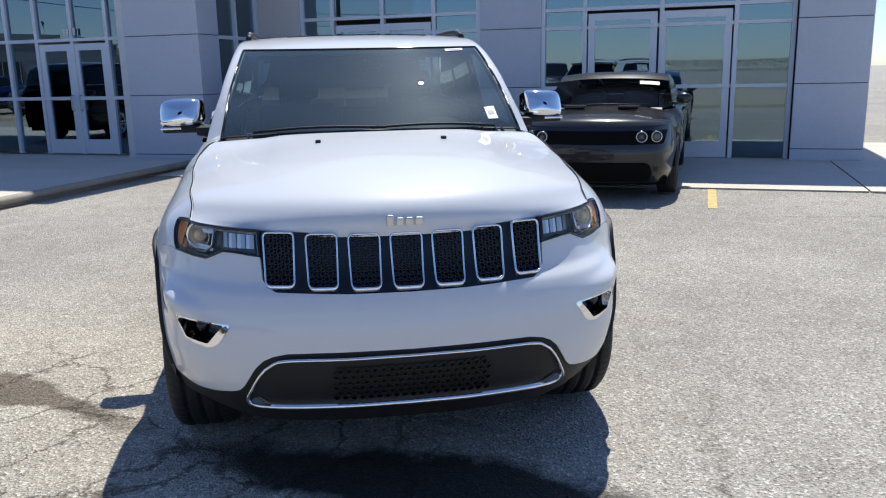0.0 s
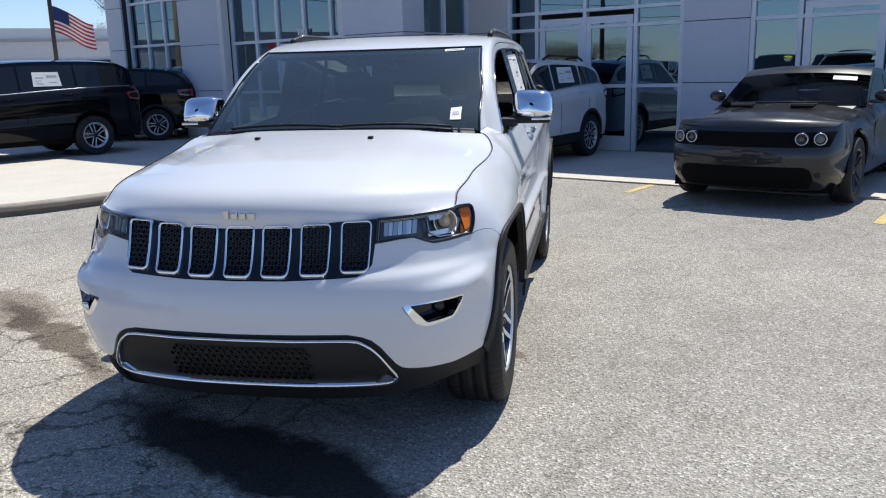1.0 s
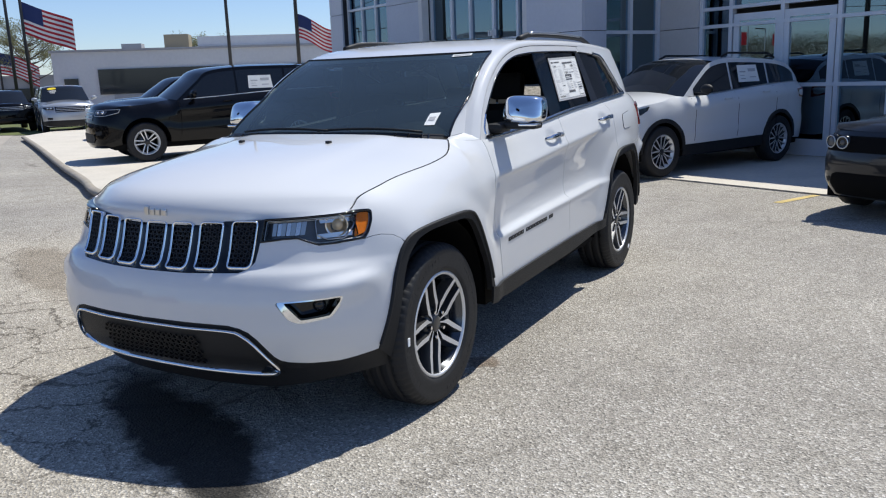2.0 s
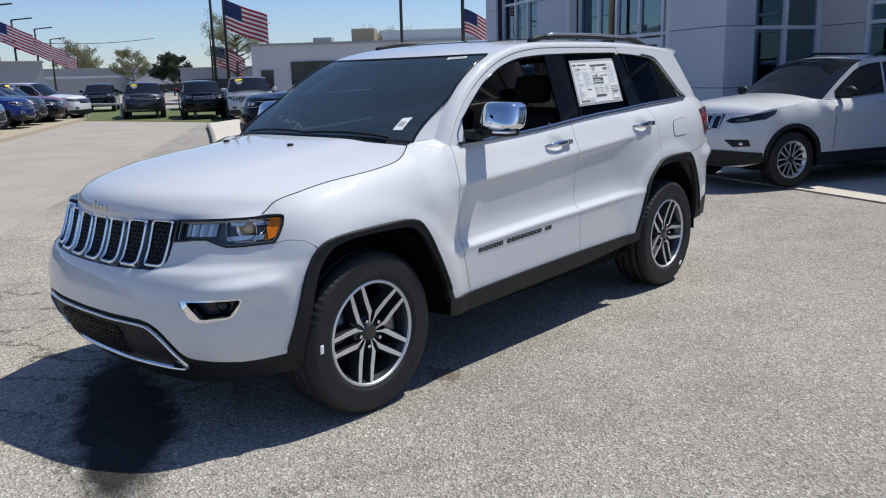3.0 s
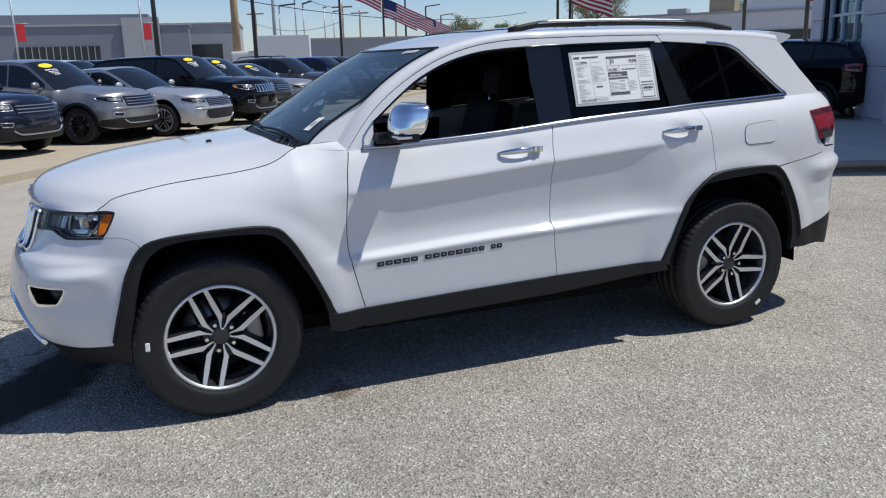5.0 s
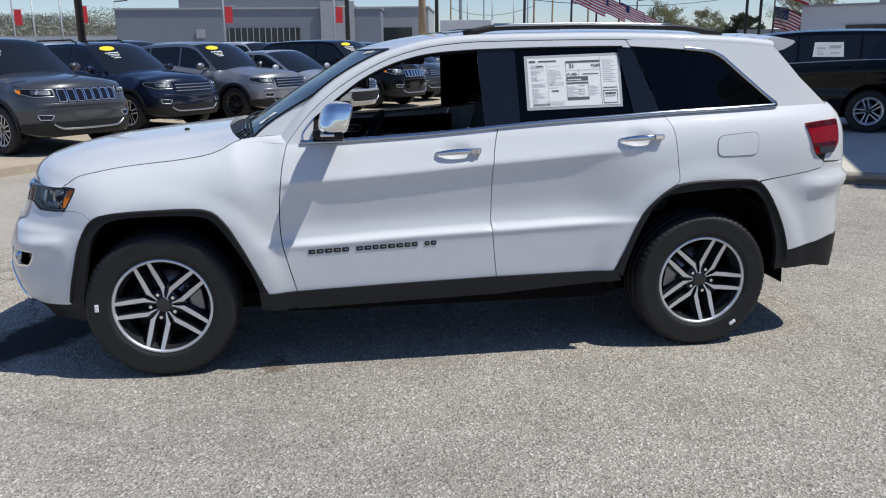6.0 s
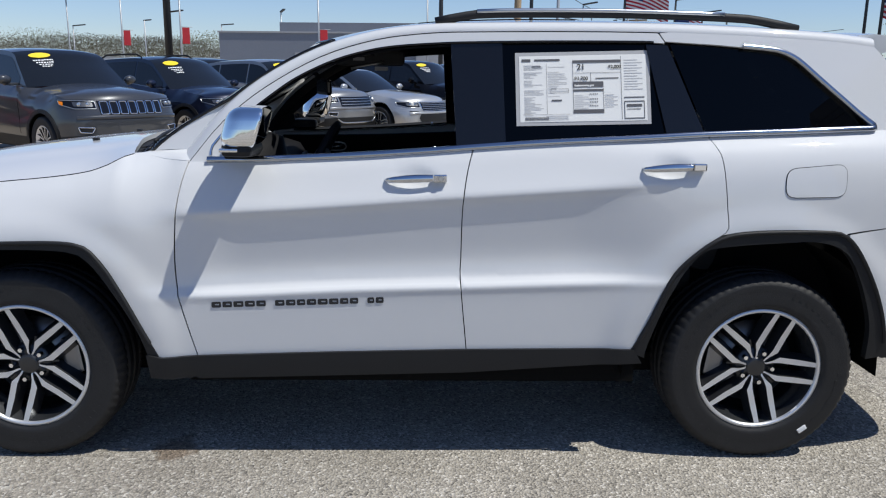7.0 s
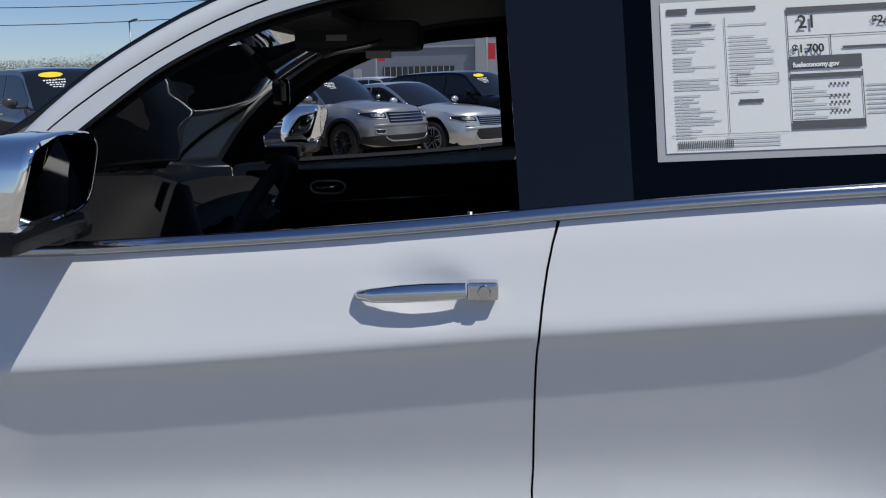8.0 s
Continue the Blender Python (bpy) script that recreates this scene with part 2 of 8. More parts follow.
def fill(poly, step, holes=(), lines=()):
    """Triangles that fill a polygon with holes: 2D points, triangles and the rim loops."""
    from mathutils.geometry import delaunay_2d_cdt
    loops = [dense(poly, step)] + [dense(h, step) for h in holes]
    rim = np.vstack(loops)
    lo, hi = rim.min(0), rim.max(0)
    gx, gy = np.meshgrid(np.arange(lo[0] + step * 0.5, hi[0], step), np.arange(lo[1] + step * 0.5, hi[1], step))
    g = np.column_stack([gx.ravel(), gy.ravel()])
    g = g[inside(loops[0], g)]
    for h in loops[1:]:
        g = g[~inside(h, g)]
    if len(g):
        near = np.array([np.min((rim[:, 0] - p[0]) ** 2 + (rim[:, 1] - p[1]) ** 2) for p in g])
        g = g[near > (0.5 * step) ** 2]
    for ln in lines:
        # a row of points each side of a crease keeps its edge sharp
        L = dense(ln, step, False)
        if len(g):
            g = g[np.array([np.min((L[:, 0] - p[0]) ** 2 + (L[:, 1] - p[1]) ** 2) for p in g]) > max(0.6 * step, 0.050) ** 2]
        for o in (-0.040, -0.026, -0.014, -0.0045, 0.0045, 0.014, 0.026, 0.040):
            q = L + [0, o]
            q = q[inside(loops[0], q)]
            q = q[np.array([np.min((rim[:, 0] - p[0]) ** 2 + (rim[:, 1] - p[1]) ** 2) > 1e-5 for p in q])]
            g = np.vstack([g, q])
    pts = np.vstack([rim, g]) if len(g) else rim
    edges, k = [], 0
    for L in loops:
        n = len(L)
        edges += [(k + i, k + (i + 1) % n) for i in range(n)]
        k += n
    vs, _, fs, *_ = delaunay_2d_cdt([Vector(p) for p in pts], edges, [], 0, 1e-7)
    V = np.array([tuple(v) for v in vs])
    F = np.array([tuple(f) for f in fs])
    c = V[F].mean(1)
    keep = inside(loops[0], c)
    for h in loops[1:]:
        keep &= ~inside(h, c)
    return V, F[keep]


def patch(name, poly, fn, material, parent=None, step=0.03, holes=(), depth=0.012, label="", lift=0.0, flip_x=False, centre=(0, 1.5, 0.7), lines=()):
    """A panel cut to a polygon out of a surface fn(a, b), with its edges turned in by depth."""
    V, F = fill(poly, step, holes, lines)
    P = np.asarray(fn(V[:, 0], V[:, 1]), float)
    n = np.cross(P[F[:, 1]] - P[F[:, 0]], P[F[:, 2]] - P[F[:, 0]])
    out = P[F].mean(1) - np.array(centre)
    if np.sum(n * out) < 0:
        F = F[:, ::-1]
        n = -n
    N = np.zeros_like(P)
    for k in range(3):
        np.add.at(N, F[:, k], n)
    N /= np.maximum(np.linalg.norm(N, axis=1, keepdims=True), 1e-12)
    P = P + N * lift
    faces = [tuple(f) for f in F]
    verts = [tuple(p) for p in P]
    if depth:
        cnt = {}
        for f in F:
            for a, b in ((f[0], f[1]), (f[1], f[2]), (f[2], f[0])):
                cnt[(a, b)] = 1
        rim = [(a, b) for a, b in cnt if (b, a) not in cnt]
        top, low = {}, {}
        for v in {v for e in rim for v in e}:
            top[v] = len(verts)
            verts.append(tuple(P[v]))
            low[v] = len(verts)
            verts.append(tuple(P[v] - N[v] * depth))
        faces += [(top[b], top[a], low[a], low[b]) for a, b in rim]
    if flip_x:
        verts = [(-x, y, z) for x, y, z in verts]
        faces = [f[::-1] for f in faces]
    ob = mesh_ob(name, verts, faces, material, parent, label)
    # area-weighted normals: thin corner triangles then leave no flecks
    Q, M = np.array(verts, float), np.zeros((len(verts), 3))
    for f in (np.array([f for f in faces if len(f) == 3]), np.array([f for f in faces if len(f) == 4])):
        if len(f):
            w = np.cross(Q[f[:, 1]] - Q[f[:, 0]], Q[f[:, 2]] - Q[f[:, 0]])
            for k in range(f.shape[1]):
                np.add.at(M, f[:, k], w)
    M /= np.maximum(np.linalg.norm(M, axis=1, keepdims=True), 1e-12)
    if len(ob.data.vertices) == len(M):
        ob.data.normals_split_custom_set_from_vertices([tuple(v) for v in M])
    return ob


def band(name, line, width, fn, material, parent=None, lift=0.006, label="", closed=False, flip_x=False, centre=(0, 1.5, 0.7), height=0.008):
    """A strip of trim that follows a line of (a, b) on a surface."""
    L = np.array(line, float)
    if closed:
        t = np.roll(L, -1, 0) - np.roll(L, 1, 0)
    else:
        t = np.gradient(L, axis=0)
    t /= np.maximum(np.linalg.norm(t, axis=1, keepdims=True), 1e-9)
    nrm = np.column_stack([-t[:, 1], t[:, 0]])
    rows = []
    for w, h in ((-0.5, -0.3), (-0.5, 0.6), (-0.25, 1.0), (0.25, 1.0), (0.5, 0.6), (0.5, -0.3)):
        q = L + nrm * width * w
        e = 1e-3
        p = np.asarray(fn(q[:, 0], q[:, 1]), float)
        n = np.cross(np.asarray(fn(q[:, 0] + e, q[:, 1])) - p, np.asarray(fn(q[:, 0], q[:, 1] + e)) - p)
        n /= np.maximum(np.linalg.norm(n, axis=1, keepdims=True), 1e-12)
        s = np.sign(np.sum(n * (p - np.array(centre)), axis=1))[:, None]
        rows.append(p + n * s * (lift - height + height * h + height * 0.0))
    m, k = len(rows), len(L)
    vs = [tuple(rows[j][i]) for i in range(k) for j in range(m)]
    fs = []
    for i in range(k if closed else k - 1):
        i2 = (i + 1) % k
        for j in range(m - 1):
            fs.append((i * m + j, i * m + j + 1, i2 * m + j + 1, i2 * m + j))
    if flip_x:
        vs = [(-x, y, z) for x, y, z in vs]
    ob = mesh_ob(name, vs, fs, material, parent, label)
    bm = bmesh.new()
    bm.from_mesh(ob.data)
    bmesh.ops.recalc_face_normals(bm, faces=bm.faces[:])
    bm.to_mesh(ob.data)
    bm.free()
    return ob


def loft(name, rows, material, parent=None, label="", depth=0.0, up=(0, 0, 1), smooth=True):
    """A skin over rows of points (all rows of one length), with its rim turned back by depth."""
    R = np.array(rows, float)
    n, m = R.shape[:2]
    vs = [tuple(p) for p in R.reshape(-1, 3)]
    fs = [(i * m + j, i * m + j + 1, (i + 1) * m + j + 1, (i + 1) * m + j) for i in range(n - 1) for j in range(m - 1)]
    a = np.cross(R[1:, :-1] - R[:-1, :-1], R[:-1, 1:] - R[:-1, :-1]).reshape(-1, 3).sum(0)
    if a @ np.array(up) > 0:
        fs = [f[::-1] for f in fs]
    if depth:
        d = np.array(up) / np.linalg.norm(up) * depth
        ring = [j for j in range(m)] + [i * m + m - 1 for i in range(1, n)] + [(n - 1) * m + j for j in range(m - 2, -1, -1)] + [i * m for i in range(n - 2, 0, -1)]
        k0 = len(vs)
        for v in ring:
            vs.append(vs[v])
            vs.append(tuple(np.array(vs[v]) - d))
        q = len(ring)
        fs += [(k0 + 2 * i, k0 + 2 * i + 1, k0 + 2 * ((i + 1) % q) + 1, k0 + 2 * ((i + 1) % q)) for i in range(q)]
    return mesh_ob(name, vs, fs, material, parent, label, smooth)


# ---- wheels ----
def wheel_parts(parent, r, rim_r, width, spokes="double", seg=56, face=None, dark=None, detail=True):
    """A wheel round the x axis under parent, its outer face towards +x."""
    face, dark = face or RIMFACE, dark or RIMDARK
    w = width / 2
    sh = r - rim_r
    prof = [(-w * 0.85, rim_r), (-w * 0.98, rim_r + sh * 0.30), (-w, rim_r + sh * 0.6), (-w * 0.92, r - 0.018), (-w * 0.78, r - 0.004)]
    if detail:
        for g in (-0.45, 0.0, 0.45):
            prof += [(w * (g - 0.16), r), (w * (g - 0.07), r), (w * (g - 0.06), r - 0.010), (w * (g + 0.06), r - 0.010), (w * (g + 0.07), r), (w * (g + 0.16), r)]
    prof += [(w * 0.78, r - 0.004), (w * 0.92, r - 0.018), (w * 0.99, rim_r + sh * 0.78), (w * 0.995, rim_r + sh * 0.74), (w, rim_r + sh * 0.6), (w * 0.985, rim_r + sh * 0.45), (w * 0.995, rim_r + sh * 0.40), (w * 0.97, rim_r + sh * 0.22), (w * 0.975, rim_r + sh * 0.16), (w * 0.94, rim_r + sh * 0.10), (w * 0.85, rim_r - 0.002)]
    vs, fs = lathe(prof, 264 if detail else seg)
    if detail:
        n = len(prof)
        vs = [(a, b * k, c * k) for i, (a, b, c) in enumerate(vs) for k in (1 - (0.013 if (i // n) % 4 == 0 and abs(prof[i % n][0]) > w * 0.5 and prof[i % n][1] > r - 0.03 else 0),)]
    tyre = mesh_ob("tyre", vs, fs, RUBBER, parent)
    vee = spokes == "vee"
    ring = [(w * 0.82, rim_r - 0.013), (w * 0.90, rim_r - 0.010), (w * 0.92, rim_r - 0.004), (w * 0.88, rim_r + 0.006), (w * 0.6, rim_r + 0.004)] if vee else [(w * 0.55, rim_r - 0.035), (w * 0.84, rim_r - 0.012), (w * 0.90, rim_r - 0.004), (w * 0.88, rim_r + 0.006), (w * 0.6, rim_r + 0.004)]
    vs, fs = lathe(ring, seg)
    mesh_ob("rim", vs, fs, face, parent)
    barrel = [(-w * 0.8, rim_r - 0.03), (w * 0.40, rim_r - 0.036), (w * 0.62, rim_r - 0.024), (w * 0.84, rim_r - 0.012)] if vee else [(-w * 0.8, rim_r - 0.01), (w * 0.58, rim_r - 0.036), (w * 0.50, rim_r - 0.05)]
    vs, fs = lathe(barrel, seg)
    mesh_ob("barrel", vs, fs, BARREL if vee else dark, parent)
    vs, fs = lathe([(w * 0.05, 0.02), (w * 0.05, rim_r * 0.70), (-w * 0.05, rim_r * 0.70)], 32)
    mesh_ob("brake_disc", vs, fs, DISC, parent)
    vs, fs = lathe([(-w * 0.3, 0.0), (-w * 0.3, rim_r)], 24)
    mesh_ob("backing_plate", vs, fs, WELL, parent)
    vs, fs = lathe([(w * 0.1, 0.088), (w * 0.50, 0.084), (w * 0.60, 0.074), (w * 0.60, 0.042), (w * 0.70, 0.038), (w * 0.72, 0.030), (w * 0.72, 0.0)], 30)
    mesh_ob("hub", vs, fs, dark, parent)
    count = 5 if spokes != "ten" else 7
    for i in range(count):
        t0 = 2 * math.pi * i / count + (0.0 if vee else 0.2)
        d = Vector((0, math.cos(t0), math.sin(t0)))
        e = Vector((0, -math.sin(t0), math.cos(t0)))
        for sgn in (-1, 1):
            if vee:
                # two arms leave one point at the hub as thin edges, swell at the bend and open to the rim
                stations = [(0.150, 0.012, 0.012, 0.66), (0.185, 0.036, 0.014, 0.68), (0.27, 0.058, 0.018, 0.70), (0.385, 0.085, 0.046, 0.73), (0.60, 0.247, 0.047, 0.77), (0.875, 0.452, 0.037, 0.87)]
                stations = [(a * rim_r, o * rim_r, h * rim_r, x * w) for a, o, h, x in stations]
            else:
                # one bar of the pair: leaves the hub close to its twin and opens towards the rim
                offs = (0.107 * rim_r, 0.125 * rim_r, 0.170 * rim_r) if spokes == "double" else (0.012, 0.03, 0.045)
                stations = list(zip((rim_r * 0.18, rim_r * 0.42, rim_r - 0.010), offs, (0.0055, 0.0095, 0.0110), (w * 0.68, w * 0.74, w * 0.86)))
            mids = [d * a + e * (o * sgn) for a, o, h, x in stations]
            rows_f, rows_b = [], []
            for j, (c, (a, o, h, x)) in enumerate(zip(mids, stations)):
                if vee:
                    run = (mids[min(j + 1, len(mids) - 1)] - mids[max(j - 1, 0)]).normalized()
                    n = Vector((1, 0, 0)).cross(run)
                    wide, deep = 0.016 if j > 2 else 0.006, 0.050 if j > 2 else 0.035
                else:
                    n, wide, deep = e, 0.011, 0.045
                rows_f.append([c + n * h + Vector((x, 0, 0)), c - n * h + Vector((x, 0, 0))])
                rows_b.append([c + n * (h + wide) + Vector((x - deep, 0, 0)), c - n * (h + wide) + Vector((x - deep, 0, 0))])
            V, Fc, Bd = [], [], []
            for f, b in zip(rows_f, rows_b):
                V += [f[0], f[1], b[1], b[0]]
            k = len(rows_f)
            for j in range(k - 1):
                a = 4 * j
                Fc.append((a, a + 1, a + 5, a + 4))
                Bd += [(a + 1, a + 2, a + 6, a + 5), (a + 2, a + 3, a + 7, a + 6), (a + 3, a, a + 4, a + 7)]
            sp = mesh_ob("spoke", V, Fc + Bd, face, parent, smooth=False)
            sp.data.materials.append(dark)
            for p in sp.data.polygons:
                p.material_index = 0 if p.index < len(Fc) else 1
        if vee:
            # the dark web between the two arms near the hub
            q = [d * (0.16 * rim_r), d * (0.20 * rim_r) + e * (0.03 * rim_r), d * (0.385 * rim_r) + e * (0.085 * rim_r), d * (0.46 * rim_r), d * (0.385 * rim_r) - e * (0.085 * rim_r), d * (0.20 * rim_r) - e * (0.03 * rim_r)]
            mesh_ob("spoke_web", [p + Vector((w * 0.52, 0, 0)) for p in q], [tuple(range(6))], dark, parent, smooth=False)
    if detail:
        for i in range(5):
            t = 2 * math.pi * (i + 0.5) / 5
            bm = bmesh.new()
            bmesh.ops.create_cone(bm, cap_ends=True, segments=6, radius1=0.011, radius2=0.009, depth=0.03,
                                  matrix=Matrix.Translation((w * 0.66, 0.0635 * math.cos(t), 0.0635 * math.sin(t))) @ pose(0, 0, 0, 0, 90, 0))
            part("lug_nut", bm, CHROME, parent)


# ---- the white sport utility vehicle ----
class Shell:
    """The outer surface of a car: a plan line, pushed in by height."""

    def __init__(self, plan, front, plain, door=None, belt=None, crease_hi=None, crease_lo=None, top=None, arches=(), dimples=(), ledges=(), cowl=0.5, seam=None, roll=1.0):
        self.cowl, self.seam, self.roll = cowl, seam, roll
        P = catmull(plan, 0.012)
        d = np.linalg.norm(np.diff(P, axis=0), axis=1)
        self.S = np.concatenate([[0], np.cumsum(d)])
        self.X, self.Y = P[:, 0], np.maximum.accumulate(P[:, 1] + np.arange(len(P)) * 1e-9)
        t = np.gradient(P, self.S, axis=0)
        t /= np.linalg.norm(t, axis=1, keepdims=True)
        self.NX = t[:, 1] * np.clip(self.S / 0.2, 0, 1)
        self.NY = -np.sqrt(np.maximum(1 - self.NX ** 2, 0)) * np.sign(t[:, 0] + 1e-9)
        self.front, self.plain, self.door = front, plain, door or plain
        self.belt, self.hi, self.lo, self.top = belt, crease_hi, crease_lo, top
        self.arches, self.dimples, self.ledges = arches, dimples, ledges
        self.peak = int(np.argmax(self.X > self.X.max() - 1e-4))
        self.rear_y = plan[-1][1]
        self.front_y = plan[0][1]

    def at(self, s):
        return [np.interp(s, self.S, a) for a in (self.X, self.Y, self.NX, self.NY)]

    def s_y(self, y):
        return np.interp(y, self.Y, self.S)

    def inset(self, y, z):
        y, z = np.broadcast_arrays(np.asarray(y, float), np.asarray(z, float))
        f0 = self.front_y
        wf = 1 - smooth01(f0 + 0.19, f0 + 0.66, y)
        zz = z
        wd = np.zeros_like(y)
        if self.belt is not None:
            b = self.belt(y)
            if self.hi is not None:
                zz = np.where(z < self.lo(y), 0.25 + (z - 0.25) * (0.69 - 0.25) / (self.lo(y) - 0.25),
                              np.where(z < self.hi(y), 0.69 + (z - self.lo(y)) * 0.34 / (self.hi(y) - self.lo(y)), 1.03 + (z - self.hi(y)) * 0.17 / (b - self.hi(y))))
            else:
                zz = z * 1.2 / b
            wd = smooth01(0.40, 0.86, y) * (1 - smooth01(2.12, 2.66, y))
        zp = z + (zz - z) * smooth01(0.40, 0.66, y)
        side = self.plain(zp) * (1 - wd) + self.door(zz) * wd
        if self.top is not None:
            h = self.top(y) - z
            k = smooth01(f0 + 0.36, f0 + 0.85, y) * (1 - smooth01(self.cowl, self.cowl + 0.16, y))
            if self.seam is not None:
                back = smooth01(0.30, 0.56, y)
                # the wing rolls over to meet the bonnet's cut line
                reach = np.maximum(np.interp(y, self.Y, self.X) - self.plain(self.top(y)) - self.seam(y), 0)
                side = side + smooth01(f0 + 0.30, f0 + 0.46, y) * (1 - smooth01(0.56, 0.72, y)) * reach * np.clip(1 - h / (0.24 + 0.08 * back), 0, 1) ** (2.3 - 0.8 * back)
            else:
                side = side + self.roll * k * (1 + 0.55 * smooth01(self.cowl - 0.28, self.cowl - 0.02, y)) * np.interp(h, [0, 0.03, 0.09, 0.17, 0.27], [0.16, 0.118, 0.068, 0.022, 0])
        for (cy, cz, rr) in self.arches:
            q = np.hypot(y - cy, (z - cz) * 1.02) - rr
            side = side - 0.014 * (1 - smooth01(0.02, 0.13, q)) * (1 - wf)
        for (cy, cz, a, b) in self.dimples:
            side = side + 0.016 * np.exp(-(((y - cy) / a) ** 2 + ((z - cz) / b) ** 2) ** 2)
        out = wf * self.front(z) + (1 - wf) * side
        for (ya, yb, yc, yd, zl, rise, size) in self.ledges:
            h = zl + rise * (y - yb) - z
            k = smooth01(ya, yb, y) * (1 - smooth01(yc, yd, y))
            out = out - k * size * smooth01(-0.040, 0.004, h) * (1 - smooth01(0.006, 0.11, h))
        return out

    def sz(self, s, z):
        """From the way along the plan line (negative: the other side) and the height."""
        s = np.asarray(s, float)
        x, y, nx, ny = self.at(np.abs(s))
        i = self.inset(y, z)
        return np.column_stack([np.sign(s) * np.maximum(x - nx * i, 0) if s.ndim else (x - nx * i), y - ny * i, np.broadcast_to(z, s.shape)])

    def yz(self, y, z):
        return self.sz(self.s_y(y), z)

    def s_of_x(self, x, z):
        """The way along the front at which the skin lies at x."""
        x, z = np.broadcast_arrays(np.asarray(x, float), np.asarray(z, float))
        sg, ax = np.sign(x), np.abs(x)
        k = self.peak
        low = np.minimum(ax / 0.03, 1.0)
        ax = np.maximum(ax, 0.03)
        s = np.interp(ax, self.X[:k], self.S[:k])
        for _ in range(8):
            px, py, nx, ny = self.at(s)
            s = np.interp(ax + nx * self.inset(py, z), self.X[:k], self.S[:k])
        return sg * s * low

    def house(self, y, z):
        """The side of the upper body above the belt."""
        y = np.asarray(y, float)
        x = np.interp(y, self.Y, self.X)
        return np.column_stack([x - 0.13 - 0.28 * (z - self.belt(y)), y, np.broadcast_to(z, y.shape)])


JEEP = Shell(
    [(0, -0.905), (0.25, -0.895), (0.5, -0.845), (0.68, -0.765), (0.80, -0.655), (0.885, -0.50), (0.93, -0.35), (0.955, -0.15), (0.963, 0.2), (0.965, 1.0),
     (0.966, 2.0), (0.962, 2.7), (0.945, 3.2), (0.91, 3.52), (0.84, 3.73), (0.70, 3.828), (0.4, 3.862), (0, 3.872)],
    hermite([0.2, 0.30, 0.38, 0.45, 0.55, 0.62, 0.70, 0.76, 0.80, 0.955, 1.0, 1.06, 1.3], [0.18, 0.12, 0.05, 0.02, 0, 0, 0.014, 0.040, 0.080, 0.135, 0.15, 0.2, 0.3]),
    hermite([0.2, 0.35, 0.45, 0.6, 0.8, 0.95, 1.05, 1.12, 1.17, 1.2, 1.3], [0.06, 0.03, 0.018, 0.010, 0.010, 0.015, 0.03, 0.055, 0.09, 0.125, 0.2]),
    hermite([0.2, 0.33, 0.42, 0.55, 0.66, 0.69, 0.725, 0.80, 0.90, 0.97, 1.01, 1.026, 1.034, 1.08, 1.13, 1.17, 1.2, 1.3], [0.07, 0.035, 0.026, 0.022, 0.018, 0.012, 0.049, 0.062, 0.054, 0.0448, 0.0365, 0.0285, 0.0265, 0.048, 0.074, 0.094, 0.115, 0.2]),
    belt=hermite([0.0, 0.5, 0.712, 0.893, 1.049, 1.312, 1.58, 1.748, 2.016, 2.403, 2.655, 2.966, 3.308, 3.9], [1.17, 1.175, 1.182, 1.185, 1.192, 1.206, 1.225, 1.240, 1.260, 1.282, 1.298, 1.311, 1.326, 1.34]),
    crease_hi=hermite([-0.5, 0.62, 1.05, 1.7, 2.1, 2.63, 3.4, 3.9], [0.93, 0.986, 1.01, 1.06, 1.088, 1.13, 1.16, 1.17]),
    crease_lo=hermite([-0.5, 0.62, 1.3, 1.7, 2.34, 3.9], [0.66, 0.672, 0.703, 0.716, 0.735, 0.74]),
    top=hermite([-0.9, -0.54, -0.5, -0.43, -0.28, -0.15, 0.165, 0.27, 0.336, 0.40, 0.425, 0.5, 0.66, 4], [0.974, 0.981, 0.992, 1.034, 1.066, 1.086, 1.122, 1.140, 1.163, 1.196, 1.203, 1.206, 1.206, 1.3]),
    seam=hermite([-0.9, -0.54, -0.43, -0.15, 0.165, 0.27, 0.336, 0.40, 0.425, 0.47, 0.52, 0.58, 0.66, 4], [0.76, 0.77, 0.786, 0.800, 0.830, 0.831, 0.818, 0.785, 0.768, 0.772, 0.785, 0.805, 0.835, 0.84]),
    arches=((0.03, 0.40, 0.50), (2.9, 0.42, 0.53)),
    dimples=((1.53, 1.125, 0.075, 0.036), (2.505, 1.176, 0.075, 0.036)),
    ledges=((-0.80, -0.62, -0.54, -0.40, 0.716, 0.10, 0.024), (3.40, 3.58, 3.90, 4.0, 0.915, 0.10, 0.030)),
)

ARCH_F = [(-0.462, 0.400), (-0.455, 0.428), (-0.406, 0.592), (-0.366, 0.727), (-0.304, 0.833), (-0.212, 0.874), (0.016, 0.889), (0.244, 0.885), (0.329, 0.828), (0.411, 0.692), (0.504, 0.498), (0.539, 0.425)]
ARCH_FI = [(-0.39, 0.34), (-0.38, 0.433), (-0.318, 0.70), (-0.256, 0.806), (-0.164, 0.846), (0.013, 0.857), (0.216, 0.850), (0.290, 0.815), (0.361, 0.72), (0.454, 0.554), (0.50, 0.42)]
ARCH_R = [(2.374, 0.464), (2.437, 0.587), (2.51, 0.756), (2.587, 0.853), (2.692, 0.927), (2.829, 0.951), (3.082, 0.953), (3.183, 0.933), (3.265, 0.835), (3.339, 0.692), (3.386, 0.546), (3.395, 0.44)]
